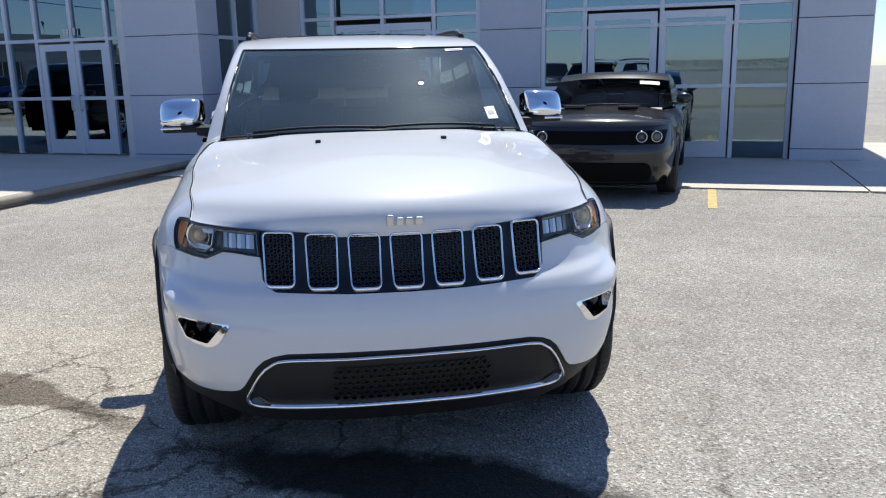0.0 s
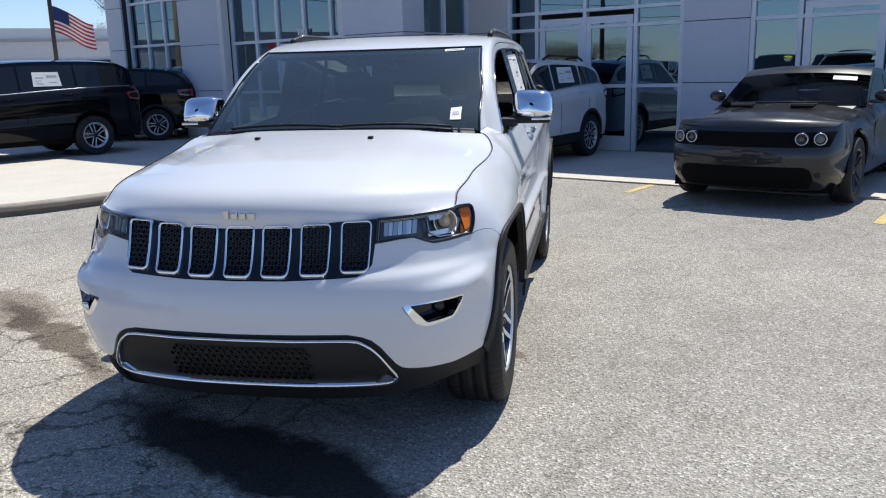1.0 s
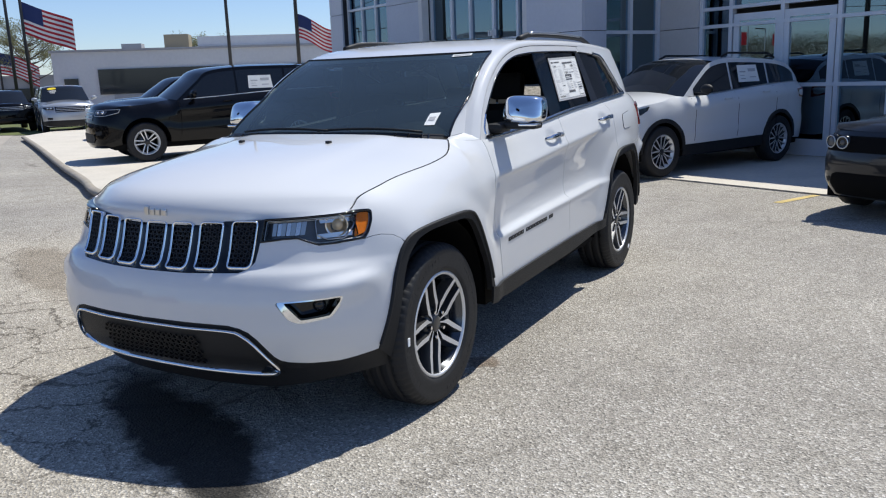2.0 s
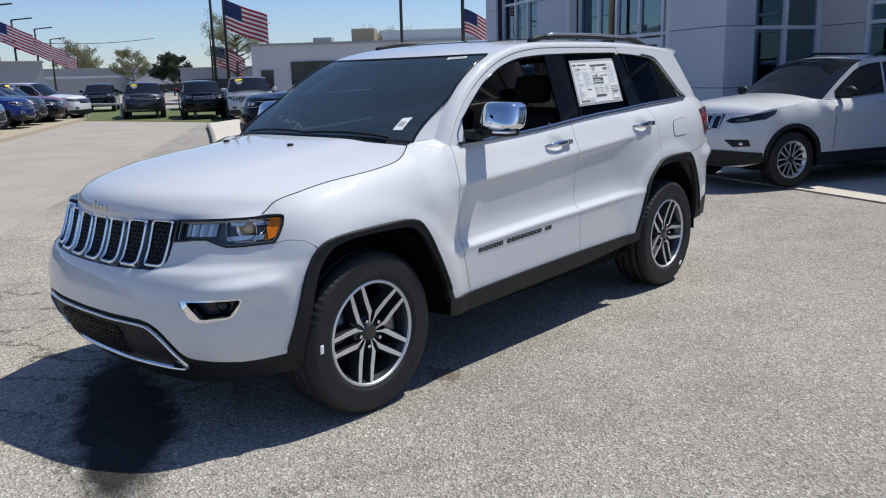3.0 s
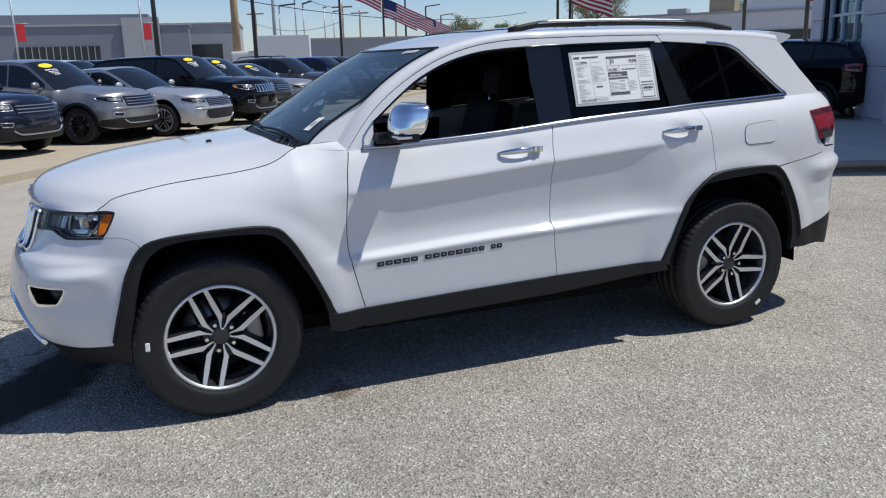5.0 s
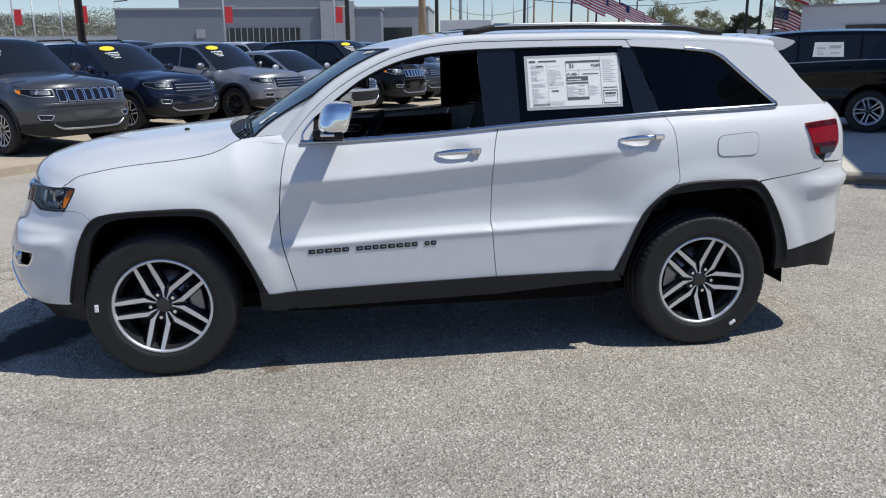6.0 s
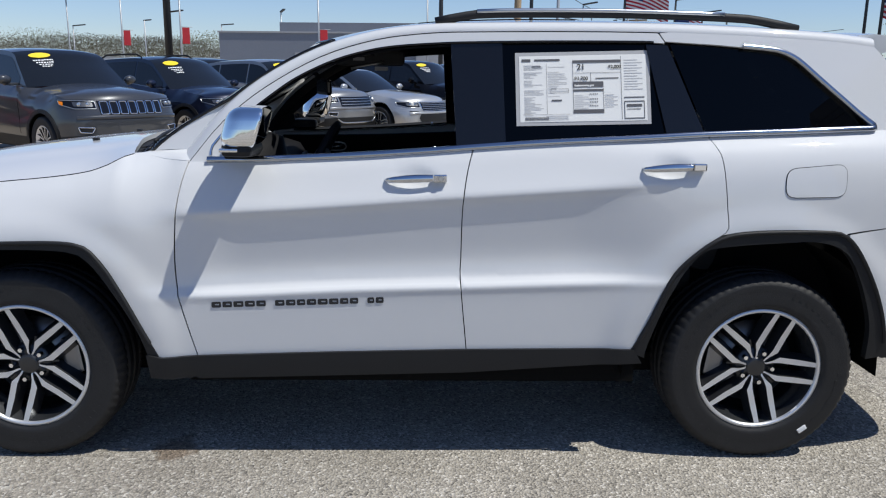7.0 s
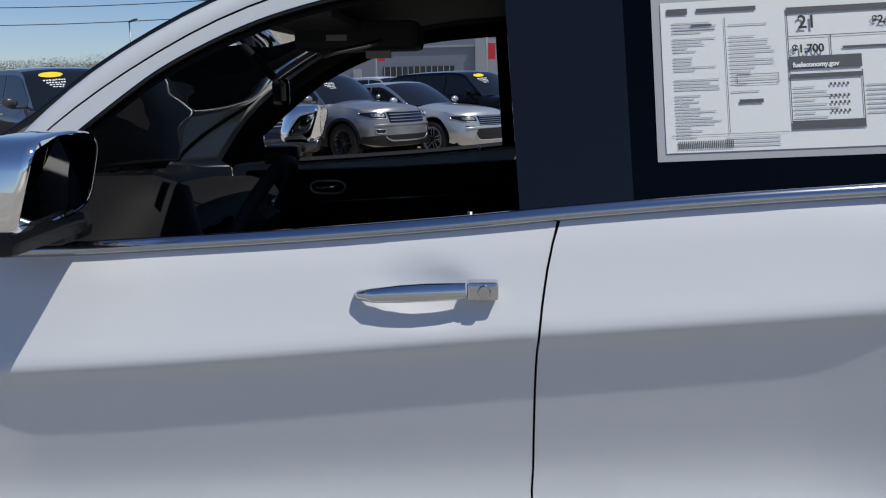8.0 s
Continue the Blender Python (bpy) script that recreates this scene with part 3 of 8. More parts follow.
ARCH_RI = [(2.43, 0.44), (2.44, 0.50), (2.514, 0.70), (2.614, 0.853), (2.709, 0.888), (2.946, 0.906), (3.087, 0.906), (3.19, 0.863), (3.26, 0.75), (3.318, 0.576), (3.325, 0.43)]
SEAM_TOP = [(0.66, 1.185), (0.784, 1.336), (0.943, 1.465), (1.156, 1.583), (1.37, 1.65), (1.586, 1.678), (1.793, 1.685), (2.133, 1.69), (2.452, 1.69), (2.75, 1.683), (3.0, 1.672), (3.2, 1.66), (3.33, 1.645)]
DLO_TOP = [(0.80, 1.30), (0.943, 1.414), (1.076, 1.505), (1.263, 1.584), (1.424, 1.619), (1.586, 1.633), (1.708, 1.639), (2.132, 1.648), (2.409, 1.65), (2.493, 1.648)]


def smooth_line(pts, step=0.03):
    return [tuple(p) for p in catmull(pts, step)]


def build_interior(car):
    J = JEEP
    H = J.house
    deep = lambda d: (lambda y, z: H(y, z) - np.array([d, 0, 0]))
    # dashboard with a hood over the dials
    xs = np.linspace(-0.74, 0.74, 31)
    rows = []
    for y, z in ((0.50, 1.130), (0.62, 1.150), (0.76, 1.150), (0.84, 1.125), (0.88, 1.06), (0.87, 0.92), (0.80, 0.75)):
        rows.append([(x, y + 0.10 * math.exp(-((x - 0.38) / 0.16) ** 2) * (1 if y > 0.6 else 0), z + (0.118 * math.exp(-((x - 0.38) / 0.15) ** 4) if 0.6 < y < 0.86 else 0)) for x in xs])
    dash = loft("dashboard", rows, TRIM, car, up=(0, 0.3, 1), label="dark dashboard")
    box_part("centre_screen", (-0.12, 0.868, 0.96), (0.12, 0.885, 1.10), GLOSSBLACK, dash, 0.006)
    for x in (-0.62, -0.2, 0.2, 0.64):
        box_part("air_vent", (x - 0.06, 0.875, 1.03), (x + 0.06, 0.890, 1.085), SATIN, dash, 0.008)
    box_part("console", (-0.13, 0.85, 0.50), (0.13, 1.75, 0.86), TRIM, car, 0.04)
    # steering wheel
    m = pose(0.38, 1.09, 1.135, 62, 0, 0)
    ring = [m @ Vector((0.185 * math.cos(a), 0.185 * math.sin(a), 0)) for a in np.linspace(0, 2 * math.pi, 41)[:-1]]
    sw = tube("steering_wheel", ring, 0.016, TRIM, car, "dark steering wheel", seg=10, closed=True)
    bm = add_box(bmesh.new(), (-0.075, -0.065, -0.03), (0.075, 0.065, 0.02), 0.02)
    for a in (0, 180, 270):
        add_box(bm, (0.05, -0.022, -0.012), (0.18, 0.022, 0.008), 0.006, pose(0, 0, 0, 0, 0, a))
    bmesh.ops.transform(bm, matrix=m, verts=bm.verts[:])
    part("wheel_hub", bm, TRIM, sw)
    tube("hub_ring", [m @ Vector((0.05 * math.cos(a), 0.05 * math.sin(a), 0.024)) for a in np.linspace(0, 2 * math.pi, 21)[:-1]], 0.004, SATIN, sw, seg=6, closed=True)
    tube("column", [(0.38, 1.08, 1.12), (0.38, 0.80, 1.00)], 0.05, TRIM, sw, seg=10)
    # seats
    def seat(x0, w, y0, back=0.62):
        st = new("seat")
        st.parent = car
        bm = add_box(bmesh.new(), (x0 - w, y0 - 0.28, 0.62), (x0 + w, y0 + 0.25, 0.78), 0.06)
        part("cushion", bm, CLOTH, st)
        bm = add_box(bmesh.new(), (-w, -0.07, 0.0), (w, 0.07, back), 0.06, pose(x0, y0 + 0.26, 0.72, -16, 0, 0))
        part("backrest", bm, CLOTH, st)
        return st
    for x0 in (0.38, -0.38):
        st = seat(x0, 0.26, 1.55)
        bm = add_box(bmesh.new(), (-0.13, -0.05, 0), (0.13, 0.05, 0.18), 0.045, pose(x0, 2.005, 1.345, -10, 0, 0))
        part("headrest", bm, CLOTH, st)
        tube("headrest_post", [(x0 - 0.06, 1.985, 1.26), (x0 - 0.06, 2.0, 1.38)], 0.007, CHROME, st, seg=6)
    seat(0.0, 0.68, 2.45, 0.56)
    for x0 in (0.42, -0.42):
        box_part("headrest", (x0 - 0.12, 2.82, 1.27), (x0 + 0.12, 2.92, 1.42), CLOTH, car, 0.04)
    # linings: ceiling, pillars, doors
    inn = J.inner
    rows = [[(w * np.interp(y, inn[:, 1], inn[:, 0]) * 0.99, y - 0.10 * (1 - w * w) * (1 - float(smooth01(1.2, 1.7, y))), np.interp(y, inn[:, 1], inn[:, 2]) - 0.035 + 0.02 * (1 - w * w)) for w in np.linspace(-1, 1, 13)] for y in np.linspace(1.22, 3.30, 14)]
    loft("ceiling_lining", rows, LINER, car, up=(0, 0, -1), label="dark grey ceiling lining")
    for sg in (1, -1):
        fl = sg < 0
        seam = smooth_line(SEAM_TOP, 0.06)
        P = H(np.array([p[0] for p in seam]), np.array([p[1] for p in seam]))
        a = P + np.array([-0.02, 0.01, -0.012])
        b = P + np.array([-0.055, 0.01, -0.004])
        c = P + np.array([-0.085, -0.012, 0.022])
        R2 = np.stack([a, b, c], 1)
        if fl:
            R2[:, :, 0] *= -1
        loft("pillar_lining", R2, TRIM, car, up=(-sg, 0, -0.3))
        dlo = smooth_line(DLO_TOP, 0.05)
        dp = [p for p in seam if p[0] < 2.47]
        patch("frame_lining", [(y, z - 0.006) for y, z in dp] + [(2.493, 1.653)] + [(y, z - 0.012) for y, z in dlo[::-1]] + [(0.81, 1.20), (0.71, 1.19)], deep(0.024), TRIM, car, 0.05, depth=0.0, flip_x=fl)
        trim = patch("door_lining", [(0.68, 0.55), (1.74, 0.55), (1.75, 1.195), (1.30, 1.176), (0.74, 1.165)], lambda y, z: np.column_stack([0.79 + 0.012 * np.sin((z - 0.7) * 9), y, z]), TRIM, car, 0.05, depth=0.03, flip_x=fl, label="dark door lining")
        loop = [(0.782 * sg, 1.035 + 0.065 * math.cos(a) * (abs(math.cos(a)) ** -0.5 if abs(math.cos(a)) > 0.05 else 1), 1.100 + 0.024 * math.sin(a)) for a in np.linspace(0, 2 * math.pi, 25)[:-1]]
        tube("pull_surround", loop, 0.005, SATIN, trim, seg=6, closed=True)
        tube("inner_pull", [(0.776 * sg, 0.99, 1.094), (0.768 * sg, 1.04, 1.098), (0.768 * sg, 1.085, 1.108)], 0.008, CHROME, trim, seg=6)
        tube("trim_line", [(0.776 * sg, 0.95, 1.042), (0.776 * sg, 1.3, 1.058), (0.774 * sg, 1.62, 1.072)], 0.003, SATIN, trim, seg=5)
        bm = add_box(bmesh.new(), (0.71, 1.05, 0.86), (0.80, 1.65, 0.93), 0.02)
        for v in bm.verts:
            v.co.x *= sg
        part("armrest", bm, TRIM, trim)
        tube("lock_knob", [(0.80 * sg, 1.60, 1.215), (0.80 * sg, 1.60, 1.245)], 0.005, SATIN, trim, seg=8)
        box_part("sun_visor", (0.38 * sg - 0.19, 1.16, 1.595), (0.38 * sg + 0.19, 1.33, 1.615), LINER, car, 0.008, m=None)
    tube("mirror_stem", [(0, 0.98, 1.575), (0, 1.06, 1.49)], 0.012, TRIM, car, seg=6)
    box_part("inside_mirror", (-0.12, -0.012, -0.036), (0.12, 0.014, 0.036), GLOSSBLACK, car, 0.014, m=pose(0, 1.075, 1.452, 0, 0, 20))
    # overhead console between the visors, with two pale labels and a bright clip
    con = box_part("overhead_console", (-0.10, 1.14, 1.555), (0.10, 1.46, 1.625), LINER, car, 0.02)
    box_part("visor_label", (0.085, 1.225, 1.577), (0.104, 1.278, 1.592), PAPERGREY, con, 0.002)
    box_part("visor_label", (0.085, 1.325, 1.532), (0.104, 1.388, 1.550), PAPERGREY, con, 0.002)
    tube("visor_clip", [(0.105, 1.216, 1.540), (0.112, 1.25, 1.548), (0.112, 1.33, 1.562), (0.105, 1.368, 1.575)], 0.006, SATIN, con, seg=6)


def build_window_sticker(car):
    """The paper price sheet in a clear sleeve on the rear door glass."""
    H = JEEP.house
    A, B, C, D = (1.926, 1.591), (2.420, 1.607), (2.427, 1.355), (1.932, 1.341)

    def at(a, b, d):
        """a: across from the front edge, b: down from the top."""
        a, b = np.asarray(a, float), np.asarray(b, float)
        y = (A[0] * (1 - a) + B[0] * a) * (1 - b) + (D[0] * (1 - a) + C[0] * a) * b
        z = (A[1] * (1 - a) + B[1] * a) * (1 - b) + (D[1] * (1 - a) + C[1] * a) * b
        return H(y, z) - np.array([0.014 - d, 0, 0])

    def sheet(name, rects, d, material, parent, label="", kind=""):
        vs, fs = [], []
        for a0, b0, a1, b1 in rects:
            n = len(vs)
            vs += [tuple(p) for p in at([a0, a1, a1, a0], [b0, b0, b1, b1], d)]
            fs.append((n, n + 3, n + 2, n + 1))
        ob = mesh_ob(name, vs, fs, material, parent, label, smooth=False)
        if kind:
            ob["kind"] = kind
        return ob
    sleeve = sheet("price_sheet", [(-0.03, -0.055, 1.03, 1.055)], 0.003, PAPERGREY, car, "white price sheet in a clear sleeve")
    sheet("paper", [(0, 0, 1, 1)], 0.0045, PAPER, sleeve)
    rng = random.Random(5)
    lines = []
    for col0, col1, b0, b1, pitch in ((0.035, 0.20, 0.14, 0.90, 0.021), (0.225, 0.39, 0.14, 0.62, 0.026)):
        b = b0
        while b < b1:
            if rng.random() < 0.86:
                lines.append((col0, b, col0 + (col1 - col0) * (0.3 + 0.65 * rng.random()), b + 0.0075))
            b += pitch
    lines += [(0.43, 0.60 + 0.028 * k, 0.50 + 0.04 * (k % 3), 0.608 + 0.028 * k) for k in range(8)]
    lines += [(0.67, 0.60 + 0.03 * k, 0.74 + 0.03 * (k % 2), 0.609 + 0.03 * k) for k in range(7)]
    lines += [(0.825, 0.08 + 0.04 * k, 0.93 + 0.04 * (k % 2), 0.09 + 0.04 * k) for k in range(12)]
    lines += [(0.20, 0.91 + 0.025 * k, 0.38, 0.918 + 0.025 * k) for k in range(3)]
    sheet("print", lines, 0.0055, FAINT, sleeve, kind="stuff")
    bars = [(0.42, 0.075, 0.80, 0.115), (0.42, 0.40, 0.66, 0.485), (0.42, 0.515, 0.66, 0.545), (0.42, 0.82, 0.66, 0.875), (0.02, 0.045, 0.09, 0.085), (0.12, 0.05, 0.32, 0.078),
            (0.42, 0.115, 0.423, 0.88), (0.658, 0.50, 0.661, 0.88), (0.80, 0.02, 0.803, 0.98), (0.42, 0.265, 0.80, 0.270), (0.56, 0.265, 0.563, 0.40), (0.60, 0.345, 0.78, 0.36),
            (0.82, 0.64, 0.98, 0.655), (0.82, 0.70, 0.98, 0.715), (0.82, 0.715, 0.825, 0.97), (0.975, 0.715, 0.98, 0.97), (0.82, 0.955, 0.98, 0.97), (0.84, 0.75, 0.96, 0.79), (0.84, 0.82, 0.95, 0.83),
            (0.10, 0.155, 0.17, 0.17), (0.04, 0.19, 0.18, 0.193), (0.245, 0.50, 0.385, 0.504), (0.245, 0.56, 0.385, 0.564), (0.245, 0.50, 0.247, 0.56), (0.383, 0.50, 0.385, 0.56), (0.213, 0.12, 0.215, 0.88), (0.02, 0.885, 0.41, 0.888), (0.25, 0.665, 0.33, 0.69)]
    bars += [(0.04 + 0.0062 * k, 0.925, 0.0435 + 0.0062 * k, 0.975) for k in range(30)]
    bars += [(0.55 + 0.014 * k, b, 0.557 + 0.014 * k, b + 0.018) for k in range(5) for b in (0.58, 0.655, 0.70, 0.755)]
    sheet("dark_print", bars, 0.0060, PRINT, sleeve, kind="stuff")
    for txt, a, b, size in (("21", 0.455, 0.215, 0.031), ("$1,700", 0.432, 0.375, 0.019), ("$2,000", 0.70, 0.205, 0.018), ("fueleconomy.gov", 0.432, 0.470, 0.011)):
        cu = bpy.data.curves.new("print_block", "FONT")
        cu.body, cu.size = txt, size
        cu.offset = 0.0006
        cu.materials.append(PAPER if txt[0] == "f" else INK)
        ob = new("print_block", cu)
        p = Vector(at([a], [b], 0.0072)[0])
        q = Vector(at([a + 0.1], [b], 0.0072)[0])
        r = Vector(at([a], [b - 0.1], 0.0072)[0])
        ex, ez = (q - p).normalized(), (r - p).normalized()
        nz = ex.cross(ez).normalized()
        ey = nz.cross(ex)
        ob.matrix_world = Matrix(((ex.x, ey.x, nz.x, p.x), (ex.y, ey.y, nz.y, p.y), (ex.z, ey.z, nz.z, p.z), (0, 0, 0, 1)))
        ob.parent = sleeve


def build_white_suv():
    J = JEEP
    car = thing("suv", "white sport utility vehicle with chrome mirrors and a seven-slot grille", "car")
    X = lambda pts: [(float(J.s_of_x(x, z)), z) for x, z in pts]
    Y = lambda pts: [(float(J.s_y(y)), z) for y, z in pts]
    mirror2 = lambda pts: pts + [(-s, z) for s, z in reversed(pts)]
    arch_f, arch_fi, arch_r, arch_ri = [smooth_line(a) for a in (ARCH_F, ARCH_FI, ARCH_R, ARCH_RI)]
    # front bumper skin: from the grille's lower edge round both corners to the wheel arches
    low = X([(0, 0.568), (0.2, 0.570), (0.348, 0.569), (0.43, 0.567), (0.481, 0.556), (0.515, 0.54), (0.545, 0.510), (0.57, 0.468), (0.591, 0.432), (0.61, 0.412), (0.634, 0.403), (0.70, 0.392), (0.782, 0.384)]) + Y([(-0.56, 0.388), (-0.49, 0.396)])
    front_arch = Y([p for p in arch_f if p[0] < -0.30])
    up = Y([(-0.316, 0.8508), (-0.348, 0.8705), (-0.40, 0.8790), (-0.440, 0.8770), (-0.470, 0.8700)]) + X([(0.80, 0.866), (0.763, 0.864), (0.712, 0.861), (0.675, 0.878), (0.643, 0.893), (0.60, 0.892), (0.512, 0.882), (0.506, 0.81), (0.49, 0.785), (0.456, 0.772), (0.2, 0.764), (0, 0.762)])
    half = low + front_arch + up
    poly = half[:-1] + [(-s, z) for s, z in reversed(half)][:-1]
    fog = [(0.618, 0.662), (0.832, 0.672), (0.830, 0.652), (0.798, 0.588), (0.706, 0.572), (0.668, 0.588)]
    fog_in = [(0.648, 0.656), (0.824, 0.665), (0.820, 0.648), (0.792, 0.595), (0.708, 0.586)]
    fogp = rounded(X(fog), 0.02)
    bumper = patch("front_bumper", poly, J.sz, WHITE, car, 0.0085, holes=[fogp, fogp * [-1, 1]], depth=0.02)
    for sg in (1, -1):
        lean = lambda q, z: J.sz(q, z) + np.column_stack([0 * z, 0.10 * (np.asarray(z) - 0.575), 0 * z])
        tr = patch("fog_lamp_trim", fogp * [sg, 1], lean, CHROME, bumper, 0.02, holes=[rounded(X(fog_in), 0.010) * [sg, 1]], depth=0.035, lift=0.003, label="chrome fog lamp surround")
        patch("fog_lamp_pocket", rounded(X(fog), 0.02) * [sg, 1], J.sz, GLOSSBLACK, bumper, 0.03, depth=0.0, lift=-0.06)
        c = J.sz(np.array([float(J.s_of_x(0.765, 0.63)) * sg]), 0.63)[0]
        bm = bmesh.new()
        bmesh.ops.create_uvsphere(bm, u_segments=16, v_segments=10, radius=0.028, matrix=Matrix.Translation((c[0] * 0.955, c[1] + 0.052, c[2])))
        part("fog_lamp", bm, GLOSSBLACK, bumper, smooth=True)
    # black lower apron behind the white skin
    ap = X([(0, 0.60), (0.5, 0.60), (0.72, 0.45)]) + Y([(-0.50, 0.42), (-0.41, 0.42), (-0.40, 0.30)]) + X([(0.70, 0.27), (0.5, 0.245), (0, 0.245)])
    patch("lower_apron", ap + [(-s, z) for s, z in reversed(ap)][1:-1], J.sz, PLASTIC, car, 0.04, depth=0.02, lift=-0.010, label="black plastic lower apron")
    ring = [(-0.585, 0.37), (-0.560, 0.43), (-0.525, 0.49), (-0.488, 0.525), (-0.43, 0.543), (-0.2, 0.546), (0, 0.546)]
    ring = ring + [(-x, z) for x, z in reversed(ring[:-1])]
    base = [(0.560, 0.345), (0.50, 0.338), (0.25, 0.343), (0, 0.343), (-0.25, 0.343), (-0.50, 0.338), (-0.560, 0.345)]
    loop = X([tuple(p) for p in catmull(ring + base, 0.02, closed=True)])
    intake = patch("lower_intake", loop, J.sz, PLASTIC, car, 0.04, depth=0.0, lift=-0.004, label="dark lower air intake with a chrome rim")
    band("intake_rim", loop, 0.011, J.sz, CHROME, intake, lift=0.012, closed=True, height=0.014)
    for sg in (1, -1):
        patch("rim_corner", rounded(X([(0.50, 0.350), (0.572, 0.352), (0.565, 0.385), (0.548, 0.392)]), 0.008) * [sg, 1], J.sz, CHROME, intake, 0.02, depth=0.01, lift=0.008)
    bmh = bmesh.new()
    for r in range(6):
        for c in range(-9, 10):
            x0, z0 = c * 0.030 + (0.015 if r % 2 else 0), 0.388 + r * 0.0225
            if abs(x0) > 0.27:
                continue
            pts = J.sz(J.s_of_x(np.array([x0 + 0.015 * a for a in (-1, -0.4, 0.4, 1, 0.4, -0.4)]), z0), np.array([z0 + b for b in (0, 0.012, 0.012, 0, -0.012, -0.012)]))
            ctr = pts.mean(0)
            o = [bmh.verts.new((p[0], p[1] - 0.006, p[2])) for p in pts]
            i = [bmh.verts.new(tuple(ctr + (p - ctr) * 0.72 + np.array([0, -0.006, 0]))) for p in pts]
            b = [bmh.verts.new(tuple(ctr + (p - ctr) * 0.72 + np.array([0, 0.012, 0]))) for p in pts]
            for k in range(6):
                j = (k + 1) % 6
                bmh.faces.new((o[k], o[j], i[j], i[k]))
                bmh.faces.new((i[k], i[j], b[j], b[k]))
    tagged(part("intake_mesh", bmh, MESHBLACK, intake), "black honeycomb mesh", kind="stuff")
    # grille
    gp = X([(0, 0.962), (0.3, 0.965), (0.53, 0.975), (0.53, 0.87), (0.525, 0.80), (0.50, 0.772), (0.456, 0.757), (0, 0.75)])
    grille = patch("grille", gp + [(-s, z) for s, z in reversed(gp)][1:-1], J.sz, GLOSSBLACK, car, 0.04, depth=0.0, lift=-0.012, label="black grille with seven chrome-framed slots")
    for i in range(7):
        c0 = (i - 3) * 0.1475
        k = (i - 3) / 3
        wdt = 0.056 - 0.003 * abs(k)
        zb, zt = 0.774 + 0.012 * abs(k) ** 2, 0.953 + 0.012 * abs(k) ** 2
        lp = rounded([(c0 - wdt, zt), (c0 + wdt, zt), (c0 + wdt - 0.004, zb), (c0 - wdt + 0.004, zb)], 0.018)
        line = X([tuple(p) for p in dense(lp, 0.012)])
        band("slot_frame", line, 0.0082, J.sz, CHROME, grille, lift=0.010, closed=True, height=0.02, label="chrome slot frame")
        bmh = bmesh.new()
        for r in range(10):
            for c in range(-2, 3):
                x0, z0 = c0 + c * 0.026 + (0.013 if r % 2 else 0), zb + 0.012 + r * 0.0175
                if abs(x0 - c0) > wdt - 0.008 or z0 > zt - 0.008:
                    continue
                pts = J.sz(J.s_of_x(np.array([x0 + 0.0125 * a for a in (-1, -0.45, 0.45, 1, 0.45, -0.45)]), z0), np.array([z0 + b for b in (0, 0.0095, 0.0095, 0, -0.0095, -0.0095)]))
                ctr = pts.mean(0)
                o = [bmh.verts.new(tuple(p)) for p in pts]
                n2 = [bmh.verts.new(tuple(ctr + (p - ctr) * 0.7)) for p in pts]
                b2 = [bmh.verts.new(tuple(ctr + (p - ctr) * 0.7 + np.array([0, 0.011, 0]))) for p in pts]
                for q in range(6):
                    j = (q + 1) % 6
                    bmh.faces.new((o[q], o[j], n2[j], n2[q]))
                    bmh.faces.new((n2[q], n2[j], b2[j], b2[q]))
        tagged(part("slot_mesh", bmh, MESHBLACK, grille), "black honeycomb mesh", kind="stuff")
    # headlights
    hl = X([(0.516, 0.972), (0.60, 0.974), (0.68, 0.976)]) + Y([(-0.62, 0.977), (-0.50, 0.980), (-0.43, 0.982), (-0.412, 0.977), (-0.424, 0.945), (-0.452, 0.897), (-0.474, 0.874)]) + X([(0.79, 0.870), (0.763, 0.866), (0.712, 0.865), (0.675, 0.881), (0.643, 0.897), (0.60, 0.896), (0.514, 0.886)])
    hl = rounded(hl, 0.008, 2)
    for sg in (1, -1):
        h = hl * [sg, 1]
        lamp = patch("headlight", h, J.sz, LAMPBACK, car, 0.03, depth=0.0, lift=-0.05, label="headlight with a clear lens and amber marker")
        edge = [tuple(p) for p in dense(h, 0.02)]
        band("lamp_rim", edge, 0.012, J.sz, GLOSSBLACK, lamp, lift=0.004, closed=True, height=0.045)
        c2 = h.mean(0)
        band("inner_rim", [tuple(c2 + (np.array(p) - c2) * [0.965, 0.88]) for p in edge], 0.006, J.sz, SATIN, lamp, lift=-0.010, closed=True, height=0.012)
        # inner chamber: upright facets; outer chamber: a large warm bulb behind a bright frame
        for k in range(7):
            x0 = 0.545 + 0.0175 * k
            q = [(x0, 0.960 + 0.003 * k / 7), (x0 + 0.015, 0.961 + 0.003 * k / 7), (x0 + 0.015, 0.912), (x0, 0.911)]
            patch("facet", [(sg * float(J.s_of_x(x, z)), z) for x, z in q], J.sz, REFLECTOR if k in (1, 3, 5) else SATIN, lamp, 0.05, depth=0.006, lift=-0.032 - 0.004 * (k % 2))
        ch = [(0.688, 0.966), (0.790, 0.969), (0.800, 0.935), (0.786, 0.884), (0.735, 0.884), (0.700, 0.905)]
        chp = rounded([(sg * float(J.s_of_x(x, z)), z) for x, z in ch], 0.012)
        band("chamber_frame", [tuple(p) for p in dense(chp, 0.012)], 0.007, J.sz, CHROME, lamp, lift=-0.012, closed=True, height=0.02)
        # a bright bowl with a warm bulb in it
        c = Vector(J.sz(np.array([sg * float(J.s_of_x(0.752, 0.932))]), 0.932)[0])
        nrm = Vector((sg * 0.42, -0.90, 0.0)).normalized()
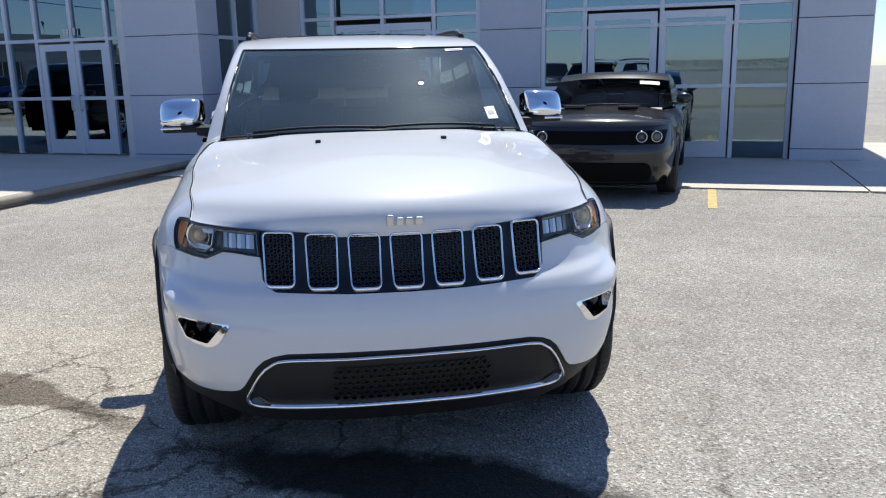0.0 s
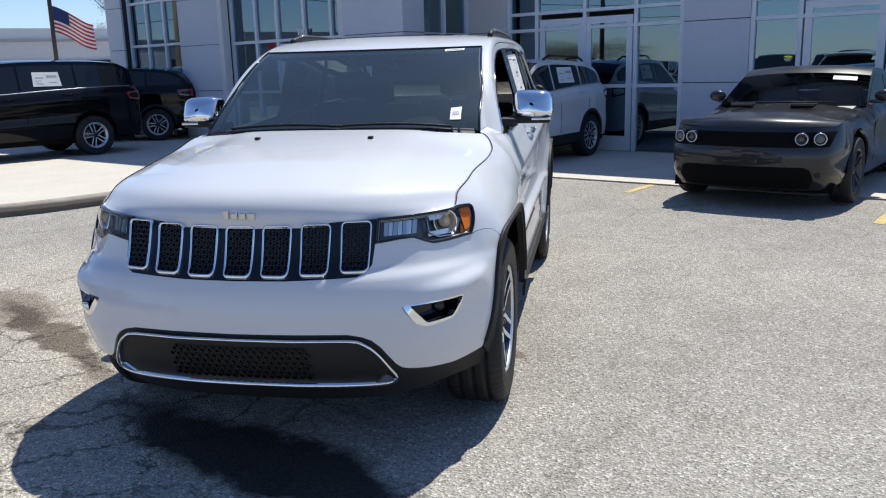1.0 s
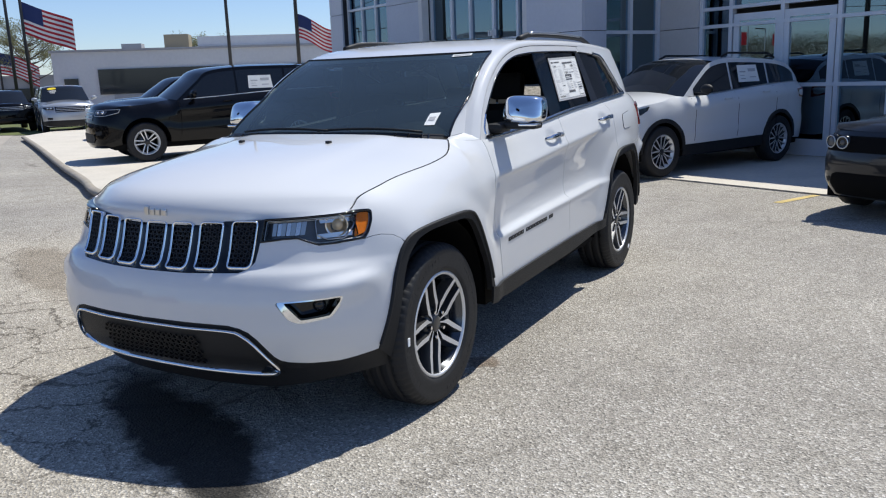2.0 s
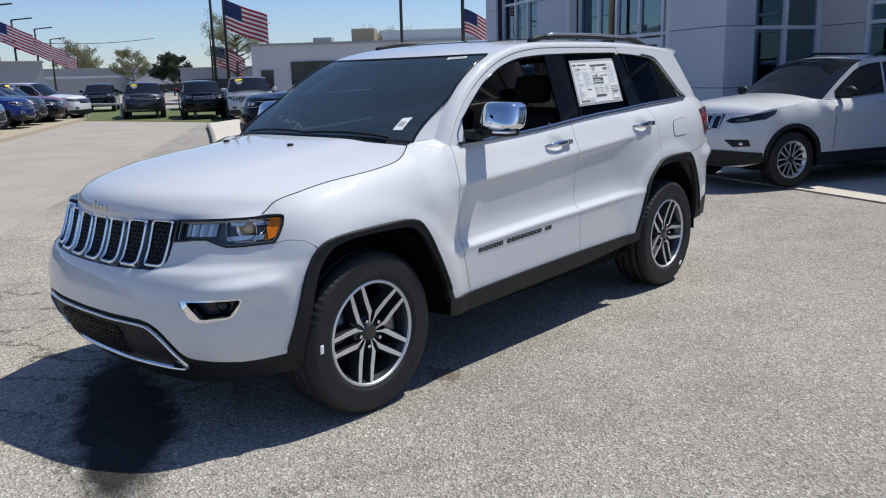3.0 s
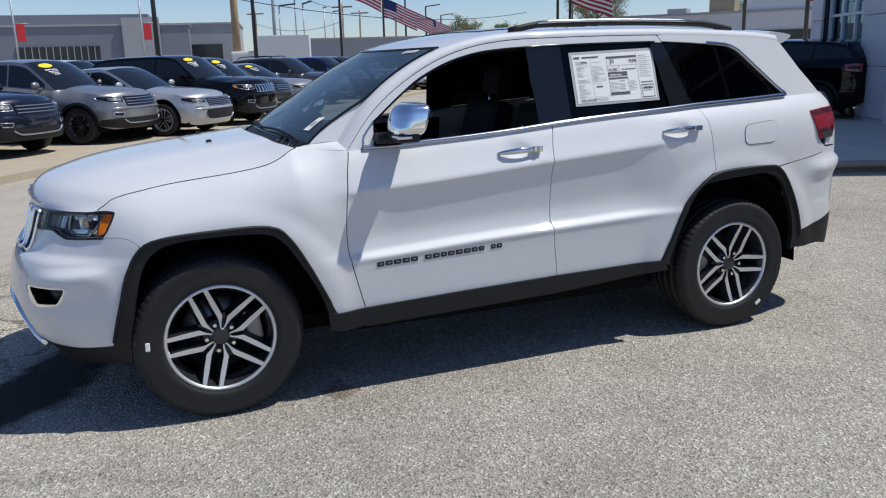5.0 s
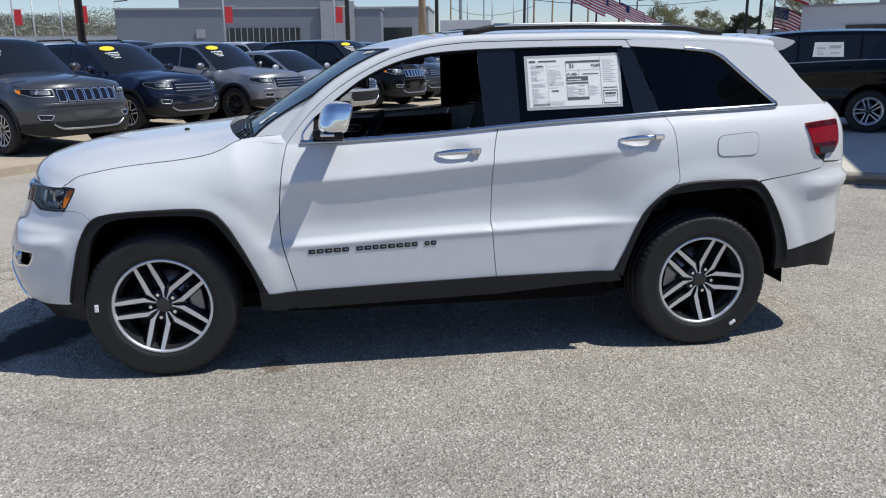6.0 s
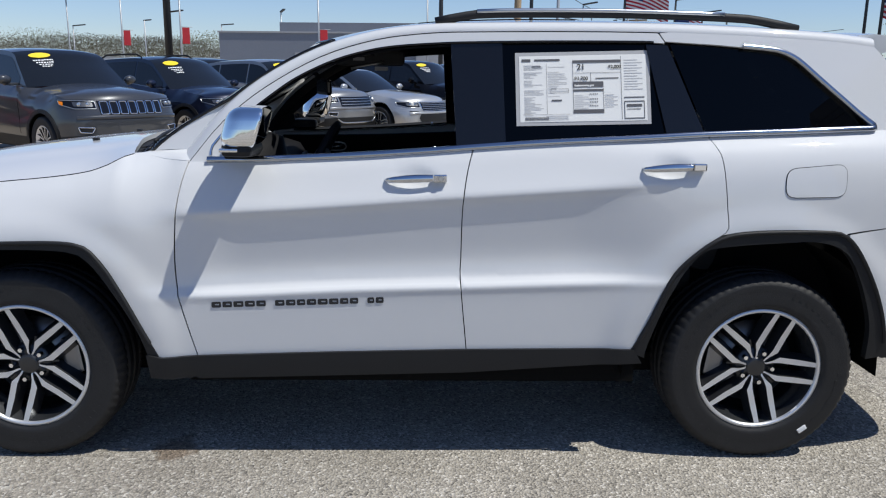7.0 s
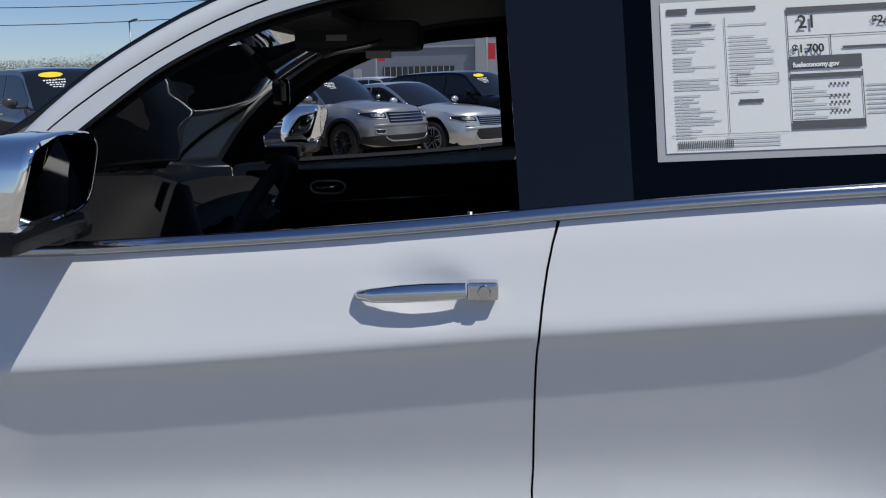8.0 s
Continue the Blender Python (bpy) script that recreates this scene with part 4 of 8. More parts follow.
        rot = Matrix.Translation(c - nrm * 0.058) @ nrm.to_track_quat("X", "Z").to_matrix().to_4x4()
        vs, fs = lathe([(0.0, 0.0), (0.003, 0.014), (0.012, 0.028), (0.026, 0.039), (0.040, 0.045), (0.040, 0.048)], 28)
        mesh_ob("reflector_bowl", [rot @ Vector(v) for v in vs], fs, REFLECTOR, lamp, "bright lamp bowl")
        bm = bmesh.new()
        bmesh.ops.create_uvsphere(bm, u_segments=18, v_segments=12, radius=0.024, matrix=Matrix.Translation(c - nrm * 0.036))
        part("bulb", bm, BULB, lamp, "warm glass bulb", smooth=True)
        for k, (za, zb) in enumerate(((0.964, 0.950), (0.908, 0.890))):
            q = [(0.700, za), (0.805, za + 0.003), (0.805, zb + 0.002), (0.705, zb)]
            patch("facet", [(sg * float(J.s_of_x(x, z)), z) for x, z in q], J.sz, REFLECTOR, lamp, 0.03, depth=0.006, lift=-0.026)
        am = Y([(-0.470, 0.972), (-0.418, 0.974), (-0.430, 0.940), (-0.458, 0.895), (-0.508, 0.880)])
        # the marker stands a little behind the lens
        aside = lambda q, z: J.sz(q, z) + np.column_stack([-np.sign(q) * 0.011, 0.002 + 0 * q, 0 * z])
        patch("amber_marker", rounded(np.array(am) * [sg, 1], 0.01), aside, AMBER, lamp, 0.03, depth=0.008, lift=0.0, label="amber side marker")
        fin = np.array([[J.sz(np.array([sg * float(J.s_y(-0.497))]), z)[0] + np.array([-sg * d * 0.85, d * 0.5, 0]) for d in (0.002, 0.06)] for z in (0.889, 0.92, 0.95, 0.988)])
        loft("lamp_divider", fin, GLOSSBLACK, lamp, up=(0, -1, 0), depth=0.004)
        lens = patch("lens", h, J.sz, LENS, lamp, 0.03, depth=0.0, lift=0.001)
        lens.visible_shadow = False
    # bonnet
    vv = np.linspace(0, 1, 46)
    cl = catmull([(-0.778, 0.966), (-0.779, 0.995), (-0.765, 1.03), (-0.728, 1.066), (-0.66, 1.095), (-0.5, 1.135), (-0.25, 1.172), (0.08, 1.208), (0.31, 1.228)], 0.01)
    cs = np.concatenate([[0], np.cumsum(np.linalg.norm(np.diff(cl, axis=0), axis=1))])
    cyz = np.column_stack([np.interp(vv ** 1.25 * cs[-1], cs, cl[:, k]) for k in (0, 1)])
    ey = np.interp(vv, [0, 0.06, 1], [-0.545, -0.51, 0.424])
    ed = J.sz(J.s_y(ey), J.top(ey) - 0.001)
    rows = []
    for (yc, zc), e in zip(cyz, ed):
        row = []
        for w in np.sin(np.linspace(-1, 1, 45) * math.pi / 2):
            a = abs(w)
            x = w * (e[0] - 0.007)
            dome = 0.009 * (1 - float(smooth01(0.42, 0.56, abs(x)))) * float(smooth01(-0.75, -0.3, yc)) + 0.0
            row.append((x, yc + (e[1] - yc) * a ** 2.2, e[2] + (zc - e[2]) * (1 - a ** 2.5) + dome * (1 - a ** 6)))
        rows.append(row)
    hood_rear = rows[-1]
    hood = loft("hood", rows, WHITE, car, depth=0.02)
    for sg in (1, -1):
        box_part("washer_nozzle", (-0.012, -0.012, -0.004), (0.012, 0.014, 0.010), PLASTIC, hood, 0.004, m=pose(0.282 * sg, 0.085, 1.213))
    for x0, wl, hgt in ((-0.066, 0.026, 0.040), (-0.033, 0.028, 0.030), (0.0, 0.028, 0.030), (0.034, 0.030, 0.030)):
        zc = 0.995 + (hgt - 0.03) / 2
        bm = add_box(bmesh.new(), (x0, -0.786, zc - hgt / 2), (x0 + wl, -0.770, zc + hgt / 2), 0.006)
        part("badge_mark", bm, SATIN, hood, "chrome badge mark")
    # wings, doors, quarters, both sides
    for sg in (1, -1):
        fl = sg < 0
        kw = dict(flip_x=fl)
        topl = [(y, float(J.top(y)) - 0.001) for y in np.linspace(-0.53, 0.425, 34)]
        edge = J.yz(np.array([p[0] for p in topl[1:]]), np.array([p[1] for p in topl[1:]]))
        tube("hood_seam", [(x * sg, y, z) for x, y, z in np.asarray(edge).tolist()], 0.0022, WELL, car, seg=6)
        door_seam = [(0.659, 1.180), (0.632, 1.064), (0.613, 0.88), (0.611, 0.745), (0.629, 0.635), (0.681, 0.431), (0.692, 0.400)]
        ds = smooth_line(door_seam)
        fender = topl + [(0.48, 1.200), (0.56, 1.186), (0.652, 1.183)] + [(y - 0.003, z) for y, z in ds] + [(0.60, 0.400)] + [p for p in reversed(arch_f) if p[0] > -0.30] + [(-0.300, 0.8375), (-0.314, 0.852), (-0.347, 0.872), (-0.40, 0.881), (-0.440, 0.879), (-0.470, 0.873), (-0.448, 0.899), (-0.420, 0.946), (-0.408, 0.979), (-0.418, 0.986), (-0.45, 0.987), (-0.50, 0.987)]
        patch("fender", fender, J.yz, WHITE, car, 0.026, **kw)
        bseam = smooth_line([(1.734, 0.425), (1.731, 0.458), (1.704, 0.735), (1.705, 0.818), (1.709, 1.035), (1.727, 1.163), (1.747, 1.237)])
        belt_l = [(y, float(J.belt(y))) for y in np.linspace(1.745, 0.664, 28)]
        cr = [[(y, float(J.hi(y))) for y in np.linspace(0.60, 2.74, 70)], [(y, float(J.lo(y)) + 0.002) for y in np.linspace(0.60, 2.74, 70)]]
        fd = patch("front_door", [(y + 0.002, z) for y, z in ds] + [(y - 0.002, z) for y, z in bseam] + belt_l[1:], J.yz, WHITE, car, 0.024, lines=cr, **kw)
        rseam = smooth_line([(2.700, 0.934), (2.722, 0.96), (2.717, 1.031), (2.706, 1.136), (2.692, 1.236), (2.655, 1.297)])
        belt_r = [(y, float(J.belt(y))) for y in np.linspace(2.652, 1.752, 26)]
        rd = patch("rear_door", [(1.736, 0.425)] + [(2.352, 0.432), (2.372, 0.464)] + [p for p in arch_r if p[0] < 2.69][1:] + [(y - 0.002, z) for y, z in rseam] + belt_r[1:] + [(y + 0.002, z) for y, z in reversed(bseam)][1:-1], J.yz, WHITE, car, 0.024, lines=cr, **kw)
        quarter = [(y + 0.002, z) for y, z in rseam] + [(y, float(J.belt(y)) - 0.001) for y in np.linspace(2.67, 3.74, 24)] + [(3.70, 1.25), (3.60, 1.25), (3.47, 1.238), (3.54, 1.066), (3.60, 1.02), (3.59, 0.995), (3.50, 0.978), (3.35, 0.958), (3.197, 0.939)] + [p for p in reversed(arch_r) if 2.73 < p[0] < 3.2]
        patch("quarter_panel", quarter, J.yz, WHITE, car, 0.026, **kw)
        rb = [(3.204, 0.933), (3.35, 0.953), (3.50, 0.973), (3.595, 0.990), (3.61, 1.018), (3.857, 1.02), (3.8719, 1.02), (3.8719, 0.60), (3.70, 0.595), (3.60, 0.57), (3.40, 0.535)] + [p for p in reversed(arch_r) if p[0] > 3.19 and p[1] > 0.54]
        rbs = [(float(J.s_y(y)), z) for y, z in rb]
        patch("rear_bumper", rbs, J.sz, WHITE, car, 0.03, **kw)
        rl = [(3.39, 0.535), (3.60, 0.570), (3.70, 0.595), (3.8719, 0.60), (3.8719, 0.36), (3.75, 0.40), (3.60, 0.43), (3.395, 0.43)]
        patch("rear_apron", [(float(J.s_y(y)), z) for y, z in rl], J.sz, PLASTIC, car, 0.03, lift=0.004, **kw)
        tg = [(3.78, 1.02), (3.8719, 1.02), (3.8719, 1.34), (3.745, 1.338), (3.71, 1.26), (3.60, 1.03)]
        patch("tailgate", [(float(J.s_y(y)), z) for y, z in tg], J.sz, WHITE, car, 0.04, **kw)
        tl = patch("tail_light", rounded([(3.470, 1.236), (3.60, 1.248), (3.705, 1.252), (3.70, 1.13), (3.66, 1.075), (3.537, 1.069)], 0.012), J.yz, REDLENS, car, 0.03, lift=0.010, label="red tail light", **kw)
        patch("clear_lens", rounded([(3.560, 1.072), (3.66, 1.076), (3.672, 1.112), (3.552, 1.108)], 0.008), J.yz, LAMPBACK, tl, 0.03, lift=0.013, depth=0.004, **kw)
        patch("dark_lens", rounded([(3.476, 1.232), (3.60, 1.244), (3.70, 1.248), (3.70, 1.226), (3.487, 1.210)], 0.006), J.yz, REDDARK, tl, 0.03, lift=0.013, depth=0.004, **kw)
        patch("dark_lens", rounded([(3.508, 1.128), (3.68, 1.136), (3.672, 1.116), (3.52, 1.108)], 0.005), J.yz, REDDARK, tl, 0.03, lift=0.013, depth=0.004, **kw)
        # black arch mouldings and sill
        patch("arch_moulding", arch_f + arch_fi[::-1], J.yz, PLASTIC, car, 0.03, lift=0.005, depth=0.03, **kw)
        patch("arch_moulding", arch_r + arch_ri[::-1], J.yz, PLASTIC, car, 0.03, lift=0.010, depth=0.03, **kw)
        for aa, li in ((arch_f, 0.014), (arch_r, 0.019)):
            mid = [(y, z - 0.008) for y, z in aa[2:-2]]
            band("arch_lip", mid, 0.014, J.yz, PLASTIC, car, lift=li, height=0.012, **kw)
        patch("sill", [(0.49, 0.444), (0.55, 0.431), (0.686, 0.437), (1.20, 0.454), (1.718, 0.467), (2.388, 0.475), (2.42, 0.42), (1.72, 0.372), (0.58, 0.340), (0.50, 0.35)], J.yz, PLASTIC, car, 0.022, lift=0.016, label="black plastic sill", **kw)
        # fuel flap seam and flap (driver's side)
        if sg > 0:
            fp = rounded([(2.941, 1.182), (3.178, 1.202), (3.172, 1.080), (2.937, 1.076)], 0.04)
            patch("fuel_flap", fp, J.yz, WHITE, car, 0.03, lift=0.0035, depth=0.0, **kw)
            band("fuel_seam", [tuple(p) for p in dense(fp, 0.02)], 0.005, J.yz, PLASTIC, car, lift=0.003, closed=True, height=0.003)
        # upper body side
        H = J.house
        seam = smooth_line(SEAM_TOP, 0.05)
        dlo = smooth_line(DLO_TOP, 0.04)
        door_part = [p for p in seam if p[0] < 2.47]
        patch("door_frame", [(y + 0.0, z - 0.004) for y, z in door_part] + [(2.468, 1.685), (2.490, 1.655)] + dlo[::-1] + [(0.79, 1.186), (0.70, 1.178), (0.662, 1.174)], H, WHITE, car, 0.03, **kw)
        dp = [(2.496, 1.655), (2.474, 1.686)] + [p for p in seam if p[0] > 2.47] + [(3.365, 1.61), (3.485, 1.478), (3.62, 1.36), (3.735, 1.255), (3.70, 1.25)] + [(y, float(J.belt(y)) - 0.003) for y in np.linspace(3.68, 3.34, 8)] + [(3.318, 1.332), (3.25, 1.39), (3.112, 1.508), (3.0, 1.604), (2.943, 1.626), (2.689, 1.645)]
        patch("rear_pillar", dp, H, WHITE, car, 0.03, **kw)
        Sm = np.array(seam)
        sp = H(Sm[:, 0], Sm[:, 1])
        k2 = smooth01(0.9, 1.5, Sm[:, 0])
        kb = smooth01(0.64, 1.0, Sm[:, 0])
        inner = sp + np.column_stack([-0.075 - 0 * k2, -0.030 * (1 - k2) - 0.0, 0.036 + 0.004 * k2])
        mid = (sp + inner) / 2 + np.column_stack([0.002 + 0.014 * kb, -0.006 * (1 - k2), 0.003 + 0.009 * kb])
        q1 = sp * 0.6 + mid * 0.4 + np.column_stack([0.006 * kb, 0 * kb, 0.002 * kb])
        rr = np.stack([sp, q1, mid, inner], 1)
        rr = np.array([catmull(r, 0.01)[np.linspace(0, len(catmull(r, 0.01)) - 1, 7).astype(int)] for r in rr])
        if fl:
            rr[:, :, 0] *= -1
        loft("roof_side", rr, WHITE, car, up=(sg, 0, 0.6))
        J.inner, J.foot = inner, np.abs(rr[0])
        # glass and black pillars
        deep = lambda d: (lambda y, z: H(y, z) - np.array([d, 0, 0]))
        bl = lambda a, b, n=10, o=0.012: [(y, float(J.belt(y)) + o) for y in np.linspace(a, b, n)]
        dt = hermite([p[0] for p in DLO_TOP], [p[1] for p in DLO_TOP])
        tl_ = lambda a, b, n=10: [(y, float(dt(y)) + 0.004) for y in np.linspace(a, b, n)]
        patch("pillar_cover", bl(1.685, 1.875) + tl_(1.86, 1.66), deep(0.004), GLOSSBLACK, car, 0.05, label="gloss black door pillar", **kw)
        patch("rear_door_glass", bl(1.86, 2.52) + [(2.44, 1.654)] + tl_(2.42, 1.85), deep(0.016), TINT, car, 0.06, depth=0.0, label="dark tinted door glass", **kw)
        patch("pillar_cover", bl(2.50, 2.645, 6) + [(2.505, 1.640), (2.42, 1.643)], deep(0.003), GLOSSBLACK, car, 0.05, **kw)
        patch("quarter_glass", bl(2.655, 3.30, 12) + [(3.10, 1.505), (3.04, 1.56), (2.995, 1.597), (2.94, 1.622), (2.69, 1.643), (2.515, 1.652)], deep(0.017), TINT, car, 0.06, depth=0.0, label="dark tinted quarter glass", **kw)
        # chrome along the belt and round the quarter glass
        line = [(y, float(J.belt(y)) + 0.008) for y in np.linspace(0.73, 3.30, 60)] + [(3.312, 1.345), (3.25, 1.397), (3.112, 1.512), (3.04, 1.574), (2.995, 1.605), (2.93, 1.628), (2.80, 1.640)]
        band("belt_trim", smooth_line(line, 0.05), 0.022, lambda y, z: H(y, z) + np.column_stack([0.020 * (1 - smooth01(1.0, 1.04, z / J.belt(y))), 0 * z, 0 * z]), TRIMCHROME if sg > 0 else PLASTIC, car, lift=0.010, height=0.02, label="chrome window trim" if sg > 0 else "", **kw)
        top_line = [(0.80, 1.305)] + [(y, float(dt(y)) + 0.003) for y in np.linspace(0.84, 2.45, 40)]
        band("window_trim", smooth_line(top_line, 0.05), 0.009, H, GLOSSBLACK, car, lift=0.004, height=0.012, **kw)
        band("window_trim", smooth_line([(0.74, 1.205), (0.745, 1.24), (0.80, 1.305)], 0.03), 0.012, H, CHROME, car, lift=0.006, height=0.012, **kw)
        # door handles
        for door, y0, z0 in ((fd, 1.53, 1.131), (rd, 2.507, 1.183)):
            p = [J.yz(np.array([y0 + d]), np.array([z0 + d * 0.05]))[0] for d in (-0.118, -0.10, -0.06, 0, 0.06, 0.10, 0.118)]
            x0 = max(p[0][0], p[-1][0])
            # a flat bar with a tapered nose and a squared lock cap, bowed out from the door
            sec = []
            for d, o, hu, hd_ in ((-0.118, 0.004, 0.004, 0.004), (-0.112, 0.014, 0.009, 0.008), (-0.085, 0.026, 0.014, 0.011), (-0.04, 0.032, 0.018, 0.012), (0.0, 0.034, 0.019, 0.012), (0.045, 0.032, 0.017, 0.012), (0.064, 0.030, 0.016, 0.012)):
                sec.append([((x0 + o + u) * sg, y0 + d, z0 + d * 0.05 + v) for u, v in ((-0.014, hu * 0.8), (-0.004, hu), (0.002, hu * 0.7), (0.004, 0.0), (0.001, -hd_ * 0.8), (-0.005, -hd_), (-0.014, -hd_ * 0.8), (-0.014, hu * 0.8))])
            hd = loft("handle", sec, HANDLE, door, up=(sg, 0, 0), label="chrome door handle")
            bm = add_box(bmesh.new(), (x0 + 0.002, y0 + 0.0665, z0 - 0.009), (x0 + 0.0335, y0 + 0.117, z0 + 0.020), 0.005)
            for v in bm.verts:
                v.co.x *= sg
            part("lock_cap", bm, HANDLE, hd)
            if y0 < 2 and sg > 0:
                bm = bmesh.new()
                bmesh.ops.create_cone(bm, cap_ends=True, segments=18, radius1=0.011, radius2=0.009, depth=0.006, matrix=Matrix.Translation((x0 + 0.0355, y0 + 0.094, z0 + 0.006)) @ pose(0, 0, 0, 0, 90, 0))
                part("keyhole", bm, SATIN, hd)
        # lettering bars on the front doors
        y = 0.745
        letters = [0.036, 0.036, 0.038, 0.038, 0.036, None, 0.036, 0.036, 0.032, 0.036, 0.038, 0.036, 0.032, 0.032, None, 0.026, 0.03]
        for wl in letters:
            if wl is None:
                y += 0.03
                continue
            zl = 0.641 + (y - 0.745) * 0.036
            patch("letter_mark", rounded([(y, zl + 0.012), (y + wl, zl + 0.013), (y + wl, zl - 0.010), (y, zl - 0.011)], 0.005, 2), J.yz, INK, fd, 0.03, holes=[rounded([(y + wl * 0.36, zl + 0.0045), (y + wl * 0.80, zl + 0.0045), (y + wl * 0.80, zl - 0.0015), (y + wl * 0.36, zl - 0.0015)], 0.002, 2)], lift=0.0025, depth=0.003, **kw)
            y += wl + 0.006
        # outside mirror
        rows = []
        us = [0.999, 0.995, 0.985, 0.965, 0.93, 0.88, 0.82, 0.74, 0.64, 0.52, 0.38, 0.2, 0.0]
        for t, w in [(0.078 - 0.090 * u, (1 - u ** 5.0) ** 0.45) for u in us] + [(0.100, 1.0), (0.112, 0.985), (0.116, 0.95)]:
            row = []
            for k3 in range(49):
                a = 2 * math.pi * k3 / 48
                cx, cz_ = math.copysign(abs(math.cos(a)) ** 0.46, math.cos(a)), math.copysign(abs(math.sin(a)) ** 0.46, math.sin(a))
                zz = 0.073 * w * cz_
                # the shell leans back at the top, is narrower there and sweeps back at its outer end
                row.append((sg * (0.976 + 0.112 * w * cx * (1 - 0.05 * cz_)), 0.842 + t + 0.022 * (w * cx) ** 2 + 0.30 * zz, 1.326 + zz - 0.004 * cx))
            rows.append(row)
        mir = loft("mirror", rows, CHROME, car, up=(0, -1, 0), label="chrome mirror shell")
        mesh_ob("mirror_back", [(x, y - 0.002, z) for x, y, z in rows[-1][:-1]], [tuple(range(48))], MIRROR, mir, smooth=False)
        bm = add_box(bmesh.new(), (0.84, 0.838, 1.222), (1.074, 0.945, 1.262), 0.018)
        add_box(bm, (0.79, 0.79, 1.205), (0.90, 0.93, 1.256), 0.024)
        for v in bm.verts:
            v.co.x *= sg
        part("mirror_foot", bm, PLASTIC, mir, "black plastic mirror foot")
        bm = add_box(bmesh.new(), (0.975, 0.832, 1.240), (1.080, 0.900, 1.254), 0.006)
        for v in bm.verts:
            v.co.x *= sg
        part("turn_repeater", bm, REFLECTOR, mir)
    # windscreen, roof, rear glass
    inner = J.inner
    def edge_at(y):
        return np.array([np.interp(y, inner[:, 1], inner[:, k]) for k in range(3)])
    ys = np.linspace(inner[0, 1], 1.20, 24)
    rows = []
    for i, yy in enumerate(ys):
        e = edge_at(yy)
        v = i / (len(ys) - 1)
        foot = 1 - float(smooth01(0.0, 0.34, v))
        e = np.array([e[0] + 0.012 - 0.028 * foot, yy - 0.140 * foot, e[2] + 0.002 - 0.012 * foot])
        yc, zc = np.interp(v, [0, 1], [0.40, 1.06]), np.interp(v, [0, 0.5, 1], [1.232, 1.445, 1.640])
        rows.append([(e[0] * w, yc + (e[1] - yc) * abs(w) ** 2.3, zc + (e[2] - zc) * abs(w) ** 2.3) for w in np.linspace(-1, 1, 25)])
    ws = loft("windscreen", rows, SCREEN, car, up=(0, -0.6, 0.8), label="tinted windscreen glass with stickers")
    ws.visible_shadow = False
    WS = np.array(rows)
    edge_loop = [tuple(p) for p in WS[:, 0]] + [tuple(p) for p in WS[-1, 1:]] + [tuple(p) for p in WS[::-1, -1]][1:] + [tuple(p) for p in WS[0, ::-1]][1:-1]
    tube("windscreen_seal", edge_loop, 0.007, GLOSSBLACK, ws, closed=True, seg=6)

    def ws_point(u, v, lift=0.004):
        a, b = (u + 1) / 2 * 24, v * 23
        i, j = min(int(b), 22), min(int(a), 23)
        fb, fa = b - i, a - j
        p = WS[i, j] * (1 - fa) * (1 - fb) + WS[i, j + 1] * fa * (1 - fb) + WS[i + 1, j] * (1 - fa) * fb + WS[i + 1, j + 1] * fa * fb
        return p + np.array([0, -0.55, 0.83]) * lift
    for nm, u0, u1, v0, v1 in (("window_sticker", 0.70, 0.86, 0.925, 0.965), ("window_sticker", 0.80, 0.875, 0.075, 0.165)):
        q = [[ws_point(u, v) for u in np.linspace(u0, u1, 5)] for v in np.linspace(v0, v1, 4)]
        st = loft(nm, q, PAPER, ws, up=(0, -0.6, 0.8))
        q = [[ws_point(u, v, 0.006) for u in np.linspace(u0 + 0.015, u1 - 0.015, 4)] for v in (v0 + 0.35 * (v1 - v0), v0 + 0.65 * (v1 - v0))]
        loft("printed_bar", q, PAPERGREY, st, up=(0, -0.6, 0.8))
    # white corners between the wings and the windscreen's foot, and the broad foot of each pillar
    for sg in (1, -1):
        ya = np.linspace(0.427, 0.655, 13)
        ra = J.sz(J.s_y(ya), np.interp(ya, [0.425, 0.48, 0.56, 0.655], [1.201, 1.199, 1.185, 1.182]))
        way = [ra[0] + np.array([-0.012, 0.004, 0.002]), WS[0, -1] + np.array([0.002, -0.012, 0.0]), inner[0]]
        rb = np.array([[np.interp(q, [0, 0.42, 1], [p[k] for p in way]) for k in range(3)] for q in np.linspace(0, 1, 13)])
        q = np.stack([ra * (1 - w) + rb * w + np.array([0, 0, 0.014 * w * (1 - w)]) for w in np.linspace(0, 1, 7)], 1)
        # its last row lies on the foot of the roof side
        q = q + smooth01(0.0, 1, np.linspace(0, 1, 13))[:, None, None] * (J.foot - q[-1])[None]
        q[:, :, 0] *= sg
        loft("cowl_corner", q, WHITE, car, depth=0.006)
        q = np.array([[edge_at(yy), (edge_at(yy) + WS[i, -1]) / 2 + np.array([0, 0, 0.004]), WS[i, -1]] for i, yy in enumerate(ys[:11])])
        q[:, :, 0] *= sg
        loft("pillar_foot", q, WHITE, car, up=(sg * 0.3, -0.6, 0.8), depth=0.006)
    # black cowl between the bonnet's rear edge and the glass, with raised ribs, and the wipers
    hr = np.array(hood_rear)
    xs = np.linspace(-0.745, 0.745, 41)
    low_edge = [np.array([x, np.interp(x, hr[:, 0], hr[:, 1]) - 0.02, np.interp(x, hr[:, 0], hr[:, 2]) - 0.022]) for x in xs]
    top_edge = [ws_point(float(np.clip(x / 0.775, -1, 1)), 0.012, 0.004) for x in xs]
